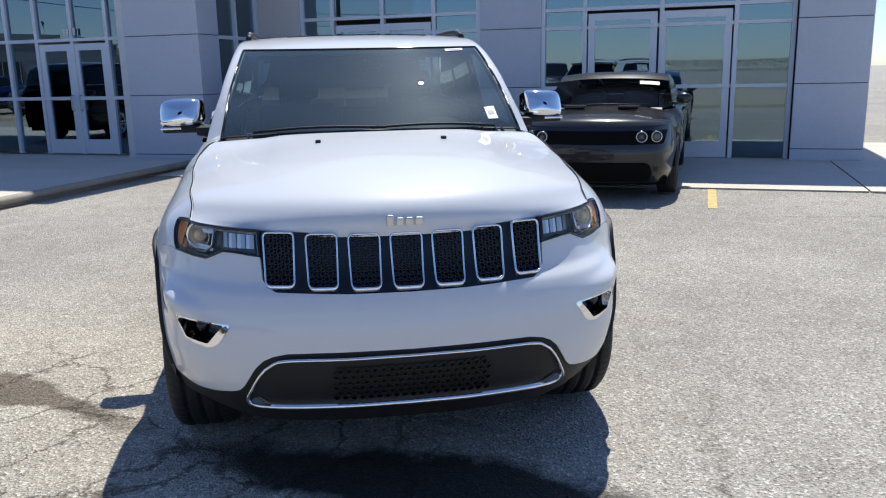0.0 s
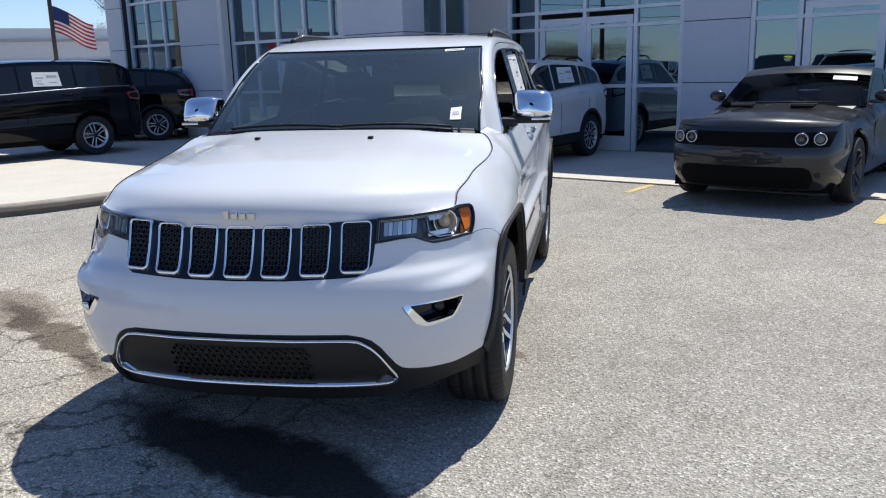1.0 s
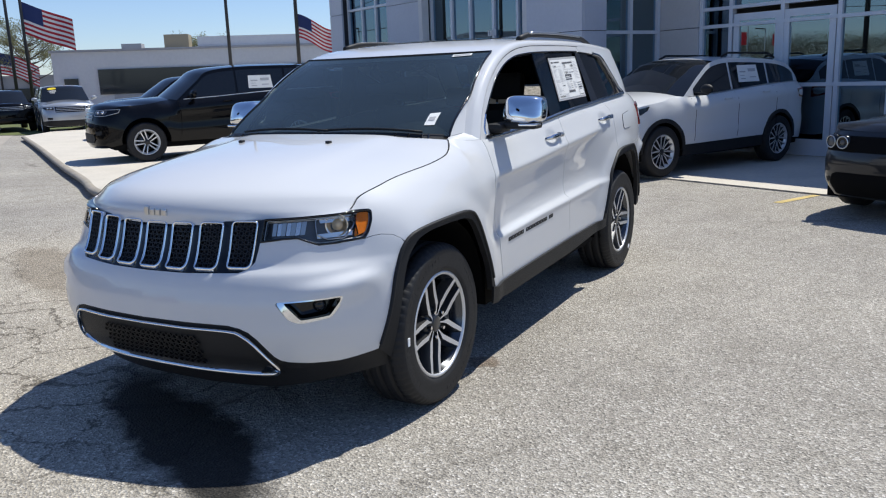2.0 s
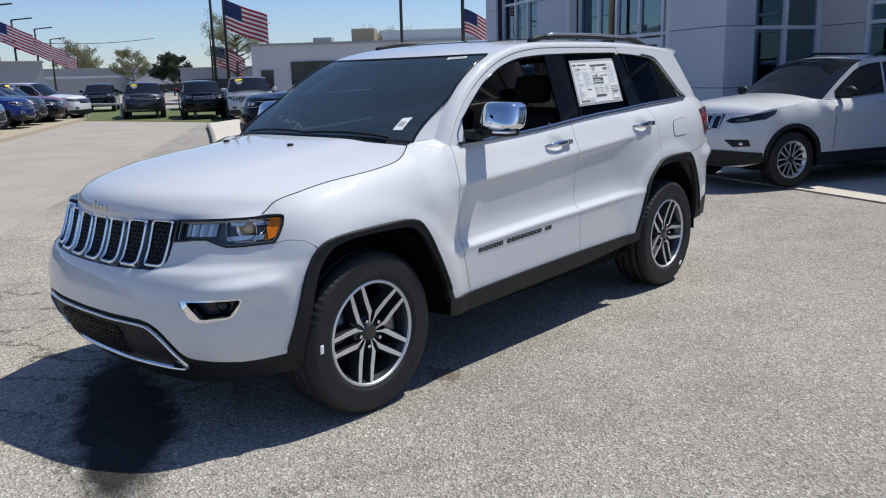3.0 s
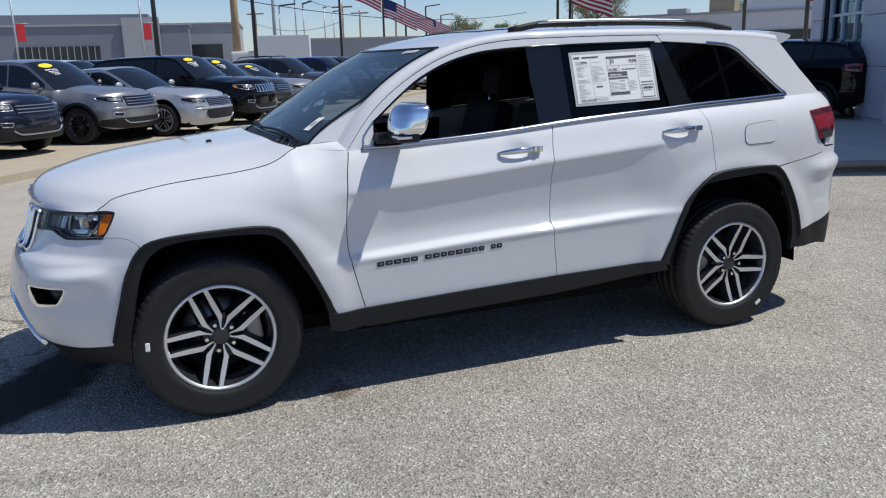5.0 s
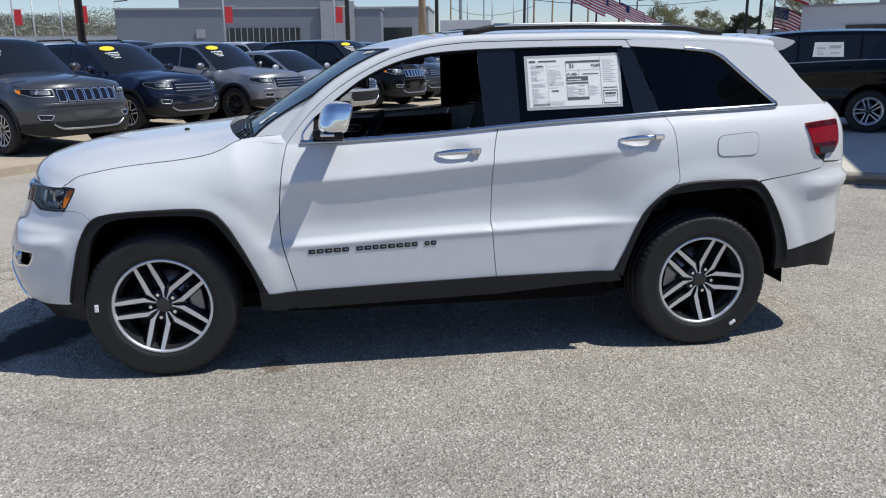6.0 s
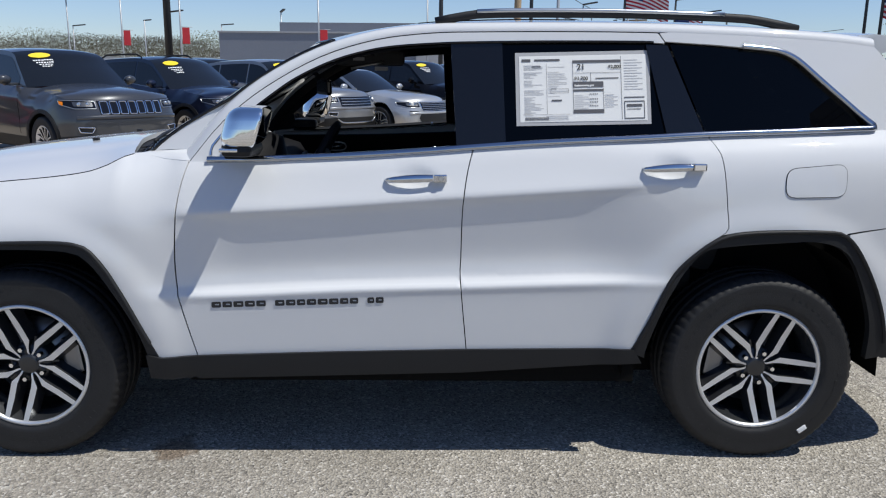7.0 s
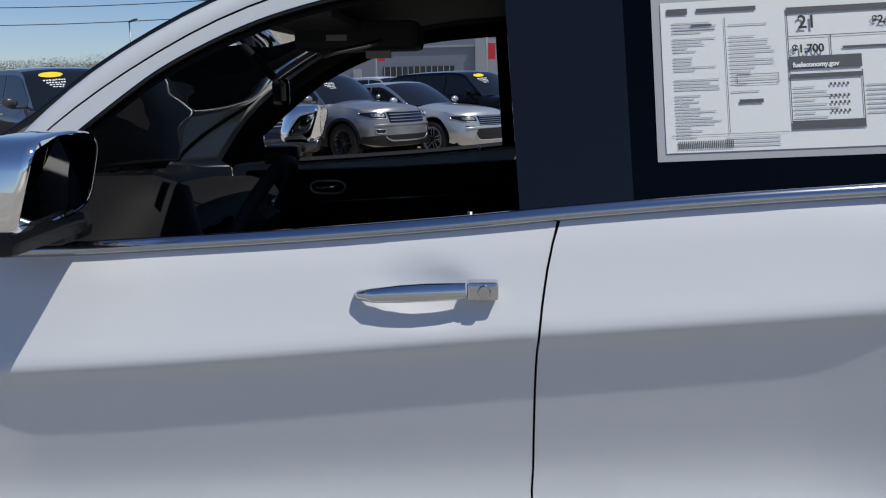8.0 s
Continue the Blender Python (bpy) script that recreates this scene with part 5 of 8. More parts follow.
    rows = [low_edge, [a * 0.5 + b * 0.5 + np.array([0, 0, -0.020]) for a, b in zip(low_edge, top_edge)], top_edge]
    cowl = loft("cowl", rows, PLASTIC, car, label="black plastic cowl below the windscreen")
    for x0 in (-0.62, -0.50, 0.50, 0.56, 0.62, 0.68):
        i = int(np.argmin(np.abs(xs - x0)))
        tube("cowl_rib", [low_edge[i] + np.array([0, 0.02, -0.006]), rows[1][i] + np.array([0, 0, 0.004]), top_edge[i] + np.array([0, -0.01, -0.003])], 0.006, GLOSSBLACK, cowl, seg=6)
    for x0, x1 in ((-0.60, 0.05), (-0.02, 0.62)):
        pts = [ws_point(u, 0.010 + 0.022 * math.sin(math.pi * k / 8), 0.016) for k, u in enumerate(np.linspace(x0 / 0.76, x1 / 0.76, 9))]
        tube("wiper", pts, 0.007, PLASTIC, car, "black wiper blade", seg=6)
    roof_mid = hermite([1.05, 1.15, 1.35, 1.6, 2.0, 2.5, 3.0, 3.4], [1.640, 1.672, 1.712, 1.742, 1.760, 1.760, 1.742, 1.712])
    yr = np.concatenate([np.linspace(1.20, 3.25, 34), [3.33]])
    rows = []
    for i, yy in enumerate(yr):
        e = edge_at(yy)
        k4 = float(smooth01(1.20, 1.9, yy))
        yc = yy - 0.14 * (1 - k4) + 0.05 * float(smooth01(3.0, 3.33, yy))
        zc = float(roof_mid(yc))
        rows.append([(e[0] * w, yc + (yy - yc) * abs(w) ** 2.3, zc + (e[2] - zc) * abs(w) ** 2.5) for w in np.linspace(-1, 1, 25)])
    roof = loft("roof", rows, WHITE, car, depth=0.03)
    R = np.array(rows)
    loft("sunroof", R[6:17, 4:21] + np.array([0, 0, 0.004]), GLOSSBLACK, roof, label="dark glass sunroof", depth=0.004)
    sp = [[(x, 3.36 + 0.16 * t - 0.05 * (x / 0.66) ** 4, 1.700 + 0.030 * (1 - (x / 0.66) ** 2) - 0.010 * t + dz) for x in np.linspace(-0.655, 0.655, 21)] for t, dz in ((-0.5, -0.035), (-0.1, -0.010), (0.3, 0.0), (0.8, -0.004), (1.08, -0.010), (1.12, -0.020), (1.0, -0.036), (0.75, -0.060), (0.3, -0.085), (-0.3, -0.10))]
    spoiler = loft("rear_spoiler", sp, WHITE, roof, label="white roof spoiler lip")
    for end in (0, -1):
        mesh_ob("spoiler_cheek", [r[end] for r in sp], [tuple(range(len(sp)))], WHITE, spoiler, smooth=False)
    rows = [[(x * k5, y5 + 0.03 * (1 - x * x), z5) for x in np.linspace(-1, 1, 13)] for k5, y5, z5 in ((0.60, 3.36, 1.655), (0.66, 3.52, 1.47), (0.72, 3.70, 1.30))]
    loft("rear_glass", rows, TINT, car, up=(0, 0.8, 0.4), label="dark tinted rear glass")
    for sg in (1, -1):
        rail = catmull([(0.655 * sg, 1.60, 1.722), (0.652 * sg, 1.72, 1.746), (0.648 * sg, 1.85, 1.757), (0.645 * sg, 2.3, 1.762), (0.638 * sg, 2.75, 1.754), (0.630 * sg, 2.9, 1.743), (0.618 * sg, 3.06, 1.714)], 0.08)
        tube("roof_rail", rail, 0.016, PLASTIC, car, "dark roof rail", seg=10, flat=1.1)
        tube("rail_strip", [(p[0] + 0.009 * sg, p[1], p[2] + 0.010) for p in rail[3:-4]], 0.009, SATIN, car, seg=8)
    build_interior(car)
    build_window_sticker(car)
    # dark inner structure
    floor = add_box(bmesh.new(), (-0.62, -0.60, 0.26), (0.62, 3.30, 0.34))
    part("underbody", floor, WELL, car)
    box_part("engine_bay", (-0.56, -0.60, 0.30), (0.56, 0.50, 0.93), WELL, car)
    box_part("cabin_floor", (-0.86, 0.62, 0.30), (0.86, 2.42, 0.50), WELL, car)
    box_part("load_bay", (-0.56, 2.30, 0.30), (0.56, 3.60, 0.95), WELL, car)
    for sg in (1, -1):
        for cy, zt in ((0.02, 0.87), (2.88, 0.92)):
            rows = [[(sg * (xx - (0.08 if xx > 0.8 and cy < 1 and math.cos(a) < -0.75 else 0)), cy + (0.495 if cy < 1 else 0.52) * math.cos(a), 0.34 + (zt - 0.34) * max(0, math.sin(a)) ** 0.8) for a in np.linspace(0, math.pi, 25)] for xx in (0.55, 0.90)]
            loft("wheel_liner", rows, WELL, car, up=(0, 0, -1))
    # wheels
    for sx, y0 in ((1, 0), (1, 2.905), (-1, 0), (-1, 2.905)):
        wh = new("wheel")
        wh.parent = car
        turn = {0: 3.5, 2.905: 31.0}[y0]
        wh.matrix_local = pose(0.812 * sx, y0, 0.380, turn, 0, 0) if sx > 0 else pose(0.812 * sx, y0, 0.380, 0, 0, 180)
        wheel_parts(wh, 0.384, 0.247, 0.262, "vee", seg=96)
        if sx > 0:
            # raised moulded lettering on the sidewall, too small to read
            bm = bmesh.new()
            for k in range(64):
                if k % 32 < 11 or 16 <= k % 32 < 24:
                    add_box(bm, (0.1270, -0.006, -0.010 - 0.003 * (k % 3)), (0.1312, 0.006, 0.010), 0.0, pose(0, 0, 0, 360 * k / 64, 0, 0) @ Matrix.Translation((0, 0, 0.327)))
            tagged(part("moulded_letters", bm, RUBBER, wh), "raised lettering moulded in the rubber", kind="stuff")
        if sx > 0:
            a = math.radians(178 if y0 == 0 else 308) - math.radians(turn)
            bm = add_box(bmesh.new(), (0.126, -0.010, -0.02), (0.1335, 0.010, 0.02), 0.004)
            bmesh.ops.transform(bm, matrix=pose(0, 0, 0, math.degrees(a), 0, 0) @ Matrix.Translation((0, 0.318, 0)), verts=bm.verts[:])
            part("paint_dot", bm, MARKER, wh, "white balance mark")
            a = math.radians(191 if y0 == 0 else 313) - math.radians(turn)
            bm = add_box(bmesh.new(), (0.112, -0.007, -0.016), (0.1165, 0.005, 0.016), 0.002)
            bmesh.ops.transform(bm, matrix=pose(0, 0, 0, math.degrees(a), 0, 0) @ Matrix.Translation((0, 0.238, 0)), verts=bm.verts[:])
            part("rim_sticker", bm, MARKER, wh)
            a = math.radians(8 if y0 == 0 else 172) - math.radians(turn)
            bm = add_box(bmesh.new(), (0.01, -0.04, -0.075), (0.055, 0.035, 0.075), 0.014)
            bmesh.ops.transform(bm, matrix=pose(0, 0, 0, math.degrees(a), 0, 0) @ Matrix.Translation((0, 0.160, 0)), verts=bm.verts[:])
            part("brake_caliper", bm, DISC, wh, "grey brake caliper")
    return car


# ---- cars of the lot ----
WINDOW = mat("dark_window", (0.010, 0.012, 0.015), 0.03, spec=0.5)


def paint(name, c, metallic=0.0, rough=0.3):
    return mat(name, c, rough, metal=metallic, coat=1.0, spec=0.15)


PAINTS = {
    "black": mat("black_paint", (0.004, 0.004, 0.005), 0.10, coat=0.45, spec=0.05),
    "graphite": paint("graphite_paint", (0.055, 0.058, 0.065), 0.25),
    "charcoal": mat("charcoal_paint", (0.022, 0.0225, 0.024), 0.30, metal=0.25, coat=0.8, spec=0.2),
    "darkgrey": paint("dark_grey_paint", (0.035, 0.037, 0.042), 0.4),
    "silver": paint("silver_paint", (0.46, 0.47, 0.48), 0.5),
    "steel": paint("steel_grey_paint", (0.25, 0.255, 0.265), 0.5),
    "blue": paint("blue_paint", (0.01, 0.025, 0.16), 0.3),
    "navy": paint("navy_paint", (0.008, 0.012, 0.03), 0.2),
    "red": paint("red_paint", (0.35, 0.012, 0.016)),
    "white": WHITE,
    "olive": paint("dark_green_grey_paint", (0.045, 0.048, 0.040), 0.2),
    "champagne": paint("champagne_paint", (0.34, 0.33, 0.32), 0.5),
}

SUV = dict(y0=-0.90, y1=3.85, W=0.94, wb=2.85, R=0.37, rim=0.235, sill=0.33, lip=0.98, cowl=(0.45, 1.16), belt=(1.13, 1.26), wst=(1.22, 1.66), roof=1.72, rr=(3.30, 1.64), rb=(3.72, 1.28), clad=True)
CROSS = dict(SUV, y0=-0.88, y1=3.60, W=0.92, wb=2.70, R=0.36, lip=0.92, cowl=(0.38, 1.10), belt=(1.05, 1.22), wst=(1.25, 1.60), roof=1.66, rr=(3.05, 1.56), rb=(3.50, 1.20))
COMPACT = dict(CROSS, lip=0.955, cowl=(0.37, 1.145), belt=(1.085, 1.21), roll=0.5)
SEDAN = dict(SUV, y0=-0.92, y1=4.05, W=0.93, wb=2.95, R=0.345, rim=0.24, sill=0.26, lip=0.80, cowl=(0.48, 1.00), belt=(0.98, 1.06), wst=(1.35, 1.42), roof=1.47, rr=(2.35, 1.40), rb=(3.10, 1.08), clad=False)
COUPE = dict(SUV, y0=-0.95, y1=4.05, W=0.96, wb=2.95, R=0.355, rim=0.255, sill=0.25, lip=0.845, cowl=(0.62, 1.00), roll=0.7, belt=(0.99, 1.08), wst=(1.30, 1.345), roof=1.455, rr=(2.40, 1.37), rb=(3.10, 1.10), clad=False)
LONGSUV = dict(SUV, y0=-0.92, y1=4.15, W=0.96, wb=3.04, lip=1.0, cowl=(0.50, 1.16), belt=(1.12, 1.24), wst=(1.30, 1.68), roof=1.77, rr=(3.75, 1.70), rb=(4.05, 1.26), clad=False)
PICKUP = dict(SUV, y0=-0.95, y1=4.6, W=0.92, wb=3.4, R=0.37, rim=0.23, sill=0.40, lip=1.02, cowl=(0.40, 1.14), belt=(1.10, 1.15), wst=(1.02, 1.55), roof=1.62, rr=(2.5, 1.58), rb=(2.7, 1.22), clad=False)
TRUCK = dict(SUV, y0=-1.0, y1=4.8, W=1.0, wb=3.6, R=0.40, rim=0.24, sill=0.48, lip=1.12, cowl=(0.40, 1.28), belt=(1.25, 1.30), wst=(1.05, 1.80), roof=1.88, rr=(2.65, 1.84), rb=(2.85, 1.36), clad=False)


def build_car(name, label, spec, colour, m, grille="bars", group="", step=0.075, tag=False, sticker=False, wheels="double", seg=28, rails=False, lamps="swept", face=None, detail=False):
    g = dict(spec)
    y0, y1, W, wb, R = g["y0"], g["y1"], g["W"], g["wb"], g["R"]
    lip, (yc, zc), (bf, br), (wty, wtz), (rry, rrz), (rby, rbz) = g["lip"], g["cowl"], g["belt"], g["wst"], g["rr"], g["rb"]
    sill = g["sill"]
    col = PAINTS[colour]
    car = thing(name, label, "car", m, group)
    plan = [(0, y0), (0.26 * W, y0 + 0.01), (0.52 * W, y0 + 0.05), (0.72 * W, y0 + 0.12), (0.84 * W, y0 + 0.22), (0.92 * W, y0 + 0.38), (0.965 * W, y0 + 0.55), (0.99 * W, y0 + 0.76), (W, y0 + 1.1), (W, wb / 2),
            (0.998 * W, wb), (0.975 * W, y1 - 0.65), (0.94 * W, y1 - 0.34), (0.87 * W, y1 - 0.14), (0.72 * W, y1 - 0.04), (0.4 * W, y1 - 0.01), (0, y1)]
    belt = hermite([y0, 0.6, wb, y1], [bf - 0.02, bf, br, br + 0.02])
    top = hermite([y0, y0 + 0.37, y0 + 0.5, 0, yc, yc + 0.2, y1 + 0.5], [lip, lip + 0.01, lip + 0.05, zc - 0.10, zc - 0.035, bf, br])
    S = Shell(plan, hermite([0.15, 0.28, 0.36, 0.44, lip - 0.3, lip - 0.15, lip, lip + 0.3], [0.14, 0.05, 0.01, 0, 0, 0.03, 0.10, 0.25]),
              hermite([0.2, 0.35, 0.5, 0.62, 0.72, 0.8, 0.95, 1.03, 1.1, 1.15, 1.2, 1.3], [0.07, 0.03, 0.012, 0.006, 0.018, 0.020, 0.012, 0.006, 0.025, 0.06, 0.11, 0.2]), belt=belt, top=top, cowl=yc, roll=g.get("roll", 1.0))
    sy = lambda y: float(S.s_y(y))
    ra = R + 0.075

    def arch(cy):
        a0 = math.asin(max(-0.9, min(0.9, (sill - R) / ra)))
        return [(cy + ra * math.cos(a), R + 0.02 + ra * 0.98 * math.sin(a)) for a in np.linspace(math.pi - a0, a0, 16)]
    sE = float(S.S[-1])
    fa, ra_ = arch(0), arch(wb)
    low = [(0, sill - 0.04), (sy(y0 + 0.2), sill - 0.04)] + [(sy(y), z) for y, z in fa] + [(sy(y), z) for y, z in ra_] + [(sy(y1 - 0.2), sill), (sE, sill + 0.05)]
    deck = rbz if g["rr"][0] < y1 - 1.0 else br
    upl = [(sE, float(belt(y1)) - 0.02)] + [(sy(y), float(belt(y)) - 0.001) for y in np.linspace(y1 - 0.10, yc + 0.2, 18)] + [(sy(y), float(top(y)) - 0.001) for y in np.linspace(yc + 0.12, y0 + 0.37, 12)] + [(sy(y0 + 0.2), lip), (0, lip)]
    for sg in (False, True):
        patch("body_side", low + upl, S.sz, col, car, step, depth=0.02, flip_x=sg)
    # bonnet and boot
    ey = np.linspace(y0 + 0.37, yc + 0.02, 14)
    ed = S.sz(S.s_y(ey), top(ey) - 0.001)
    rows = []
    cprof = hermite([0, 0.1, 0.3, 1], [lip, lip + 0.065, lip + 0.10 + (zc - lip - 0.1) * 0.3, zc + 0.03])
    for v, e in zip(np.linspace(0, 1, 14), ed):
        yy = y0 + 0.105 + (yc - 0.06 - y0 - 0.105) * v ** 1.5
        zz = float(cprof(v))
        rows.append([(e[0] * w, yy + (e[1] - yy) * abs(w) ** 2.2, e[2] + (zz - e[2]) * (1 - abs(w) ** 2.6)) for w in np.sin(np.linspace(-1, 1, 19) * math.pi / 2)])
    hood = loft("hood", rows, col, car, depth=0.02)
    # cabin edge line: up the windscreen pillar, along the roof and down at the rear
    eave = 0.035
    edge = catmull([(yc + 0.14, float(belt(yc + 0.14)) + 0.0), (yc + 0.14 + (wty - yc) * 0.52, zc + (wtz - zc) * 0.58), (wty + 0.06, wtz - eave * 0.6), ((wty + rry) / 2 - 0.2, g["roof"] - eave - 0.01), (rry, rrz - eave), (rby, rbz)], 0.08)
    ex = S.house(edge[:, 0], edge[:, 1])
    ew = float(belt(rby))
    pol = [tuple(p) for p in edge] + [(y, float(belt(y)) - 0.012) for y in np.linspace(rby, yc + 0.14, 14)]
    for sg in (False, True):
        patch("cabin_side", pol, S.house, col, car, step, depth=0.0, flip_x=sg)
        # side windows follow the cabin's outline, split at two pillars
        ef = lambda y: float(np.interp(y, edge[:, 0], edge[:, 1])) - 0.065
        ya, yb = yc + 0.36, min(rby - 0.22, rry + 0.28)
        splits = [ya, wb * 0.60, wb * 0.93, yb] if spec not in (COUPE, TRUCK, PICKUP) else [ya, wb * 0.66, yb]
        for i in range(len(splits) - 1):
            a, b = splits[i] + 0.02, splits[i + 1] - 0.02
            if b - a < 0.15:
                continue
            up = [(y, max(ef(y), float(belt(y)) + 0.02)) for y in np.linspace(b, a, 10)]
            win = patch("side_window", [(y, float(belt(y)) + 0.015) for y in np.linspace(a, b, 8)] + up, S.house, WINDOW, car, step * 1.5, depth=0.0, lift=0.004, flip_x=sg)
            if sticker and i == 1:
                c = (a + b) / 2
                zc2 = float(belt(c)) + 0.20
                patch("window_sticker", [(c - 0.26, zc2 - 0.12), (c + 0.24, zc2 - 0.12), (c + 0.22, zc2 + 0.13), (c - 0.24, zc2 + 0.13)], S.house, PAPER, win, 0.2, depth=0.0, lift=0.007, flip_x=sg)
                for r, (a0, a1, b0, b1) in enumerate(((-0.20, -0.06, 0.02, 0.04), (-0.20, -0.10, -0.03, -0.02), (0.0, 0.18, 0.03, 0.075), (0.02, 0.17, -0.06, -0.045), (-0.19, -0.08, -0.08, -0.065))):
                    patch("printed_bar", [(c + a0, zc2 + b0), (c + a1, zc2 + b0), (c + a1, zc2 + b1), (c + a0, zc2 + b1)], S.house, PAPERGREY, win, 0.2, depth=0.0, lift=0.009, flip_x=sg)
        band("window_trim", [(y, float(belt(y)) + 0.004) for y in np.linspace(ya - 0.1, yb + 0.05, 20)], 0.02, S.house, SATIN if colour != "black" or sticker else GLOSSBLACK, car, lift=0.012, height=0.02, flip_x=sg)
    n = len(edge)
    k1 = int(np.argmin(np.abs(edge[:, 0] - (wty + 0.04))))
    k2 = int(np.argmin(np.abs(edge[:, 0] - rry)))

    def across(i, bow, crown):
        e = ex[i]
        return [(e[0] * w, e[1] + bow * (1 - abs(w) ** 2.2), e[2] + crown * (1 - abs(w) ** 2.4)) for w in np.linspace(-1, 1, 13)]
    bows = [-0.20 * (1 - i / max(k1, 1)) - 0.11 * (i / max(k1, 1)) for i in range(k1 + 1)]
    crown0 = [0.03 + 0.015 * i / max(k1, 1) for i in range(k1 + 1)]
    wrows = [across(i, bows[i], crown0[i]) for i in range(k1 + 1)]
    ws = loft("windscreen", wrows, DARKSCREEN if detail else WINDOW, car, up=(0, -0.6, 0.8))
    if detail:
        ws.visible_shadow = False
        rows = [[(x, yc - 0.02 + dy + 0.18 * (x / W) ** 2, bf - 0.035 + dz) for x in np.linspace(-0.72 * W, 0.72 * W, 13)] for dy, dz in ((0.0, 0.0), (0.25, 0.03), (0.42, 0.02), (0.46, -0.10))]
        loft("dashboard", rows, PAPERGREY, car, label="pale dashboard top")
        for x0 in (-0.37, 0.37):
            box_part("seat_back", (x0 - 0.24, 1.55, 0.55), (x0 + 0.24, 1.72, 1.20), CLOTH, car, 0.06)
        tube("wiper", [(-0.62, yc - 0.02, zc + 0.035), (0.0, yc - 0.11, zc + 0.05), (0.55, yc - 0.05, zc + 0.045)], 0.010, PLASTIC, car, seg=6)
        qq = np.array(wrows)
        st = loft("window_sticker", qq[-3:-1, 9:12] + np.array([0, -0.006, 0.008]), PAPER, ws, up=(0, -0.6, 0.8))
    rrows = [across(i, -0.11 * (1 - smooth01(k1, k1 + 6, i)) + 0.07 * smooth01(k2 - 4, k2, i), 0.045) for i in range(k1, k2 + 1)]
    loft("roof", rrows, col, car)
    loft("rear_window", [across(i, 0.07 + 0.05 * (i - k2) / max(1, n - 1 - k2), 0.045 * (1 - (i - k2) / max(1, n - 1 - k2)) + 0.01) for i in range(k2, n)], WINDOW, car, up=(0, 0.7, 0.5))
    WSr = np.array(wrows)
    if tag:
        def wp(u, v, lift):
            a, b = (u + 1) / 2 * 12, v * (len(WSr) - 1)
            i, j = min(int(b), len(WSr) - 2), min(int(a), 11)
            fb, fa = b - i, a - j
            p = WSr[i, j] * (1 - fa) * (1 - fb) + WSr[i, j + 1] * fa * (1 - fb) + WSr[i + 1, j] * (1 - fa) * fb + WSr[i + 1, j + 1] * fa * fb
            return p + np.array([0, -0.6, 0.8]) * lift
        us, vc = -0.55, 0.80
        rim = [wp(us + 0.22 * math.cos(a), vc + 0.075 * math.sin(a), 0.012) for a in np.linspace(0, 2 * math.pi, 21)[:-1]]
        tg = mesh_ob("price_tag", rim, [tuple(range(20))[::-1]], YELLOWTAG, ws, "yellow oval window tag", smooth=False)
        # scrawled lines of white marker, each a row of short strokes
        rng = random.Random(len(name) + int(abs(m.translation.x) * 10))
        mv, mf = [], []
        for r in range(4):
            u = us - 0.17 + 0.04 * r
            while u < us + 0.21 - 0.03 * r:
                du, v = 0.022 + 0.022 * rng.random(), 0.672 - 0.058 * r + 0.010 * rng.random()
                k = len(mv)
                mv += [wp(u, v, 0.010), wp(u + du, v + 0.006, 0.010), wp(u + du, v - 0.026, 0.010), wp(u, v - 0.022, 0.010)]
                mf.append((k, k + 3, k + 2, k + 1))
                u += du + 0.012 + 0.010 * rng.random()
        mk = mesh_ob("marker_note", mv, mf, MARKER, tg, smooth=False)
        mk["kind"] = "stuff"
    if deck < br + 0.06 and g["rr"][0] < y1 - 1.0:
        rows = []
        for t in np.linspace(0, 1, 6):
            yy = rby - 0.05 + (y1 - 0.06 - rby) * t
            e = S.sz(np.array([S.s_y(min(yy, y1 - 0.08))]), float(belt(yy)) - 0.001)[0]
            rows.append([(e[0] * w, yy + 0.04 * (1 - w * w), e[2] + 0.02 * (1 - w * w)) for w in np.linspace(-1, 1, 9)])
        loft("boot_lid" if spec not in (TRUCK, PICKUP) else "bed_cover", rows, col if spec not in (TRUCK, PICKUP) else PLASTIC, car, depth=0.02)
    # face of the car
    X = lambda pts: [(float(S.s_of_x(x, z)), z) for x, z in pts]
    gw, gt, gb = 0.52 * W, lip - 0.015, lip - 0.20
    if grille == "none":
        gw, gt, gb = 0.86 * W, lip - 0.045, lip - 0.185
    gp = X([(0, gt), (gw, gt + 0.005), (gw * 0.96, gb), (0, gb - 0.01)])
    gr = patch("grille", gp + [(-s, z) for s, z in reversed(gp)][1:-1], S.sz, WELL if lamps == "round" else GLOSSBLACK, car, 0.08, depth=0.0, lift=0.006)
    if grille == "slots":
        for i in range(7):
            c0 = (i - 3) * gw * 2 / 7.2
            w = gw / 7.2 * 0.78
            lp = X([tuple(p) for p in dense(rounded([(c0 - w, gt - 0.01), (c0 + w, gt - 0.01), (c0 + w, gb + 0.005), (c0 - w, gb + 0.005)], 0.015, 2), 0.04)])
            band("slot_frame", lp, 0.013, S.sz, CHROME, gr, lift=0.018, closed=True, height=0.015)
    elif grille == "mesh":
        for i in range(5):
            z = gb + (gt - gb) * (i + 0.5) / 5
            band("grille_bar", [(s, z) for s in np.linspace(-gw * 0.95, gw * 0.95, 9)], 0.010, S.sz, SATIN, gr, lift=0.014, height=0.01)
        band("grille_rim", [tuple(p) for p in dense(gp + [(-s, z) for s, z in reversed(gp)][1:-1], 0.06)], 0.016, S.sz, CHROME, gr, lift=0.018, closed=True, height=0.015)
    elif grille == "bars":
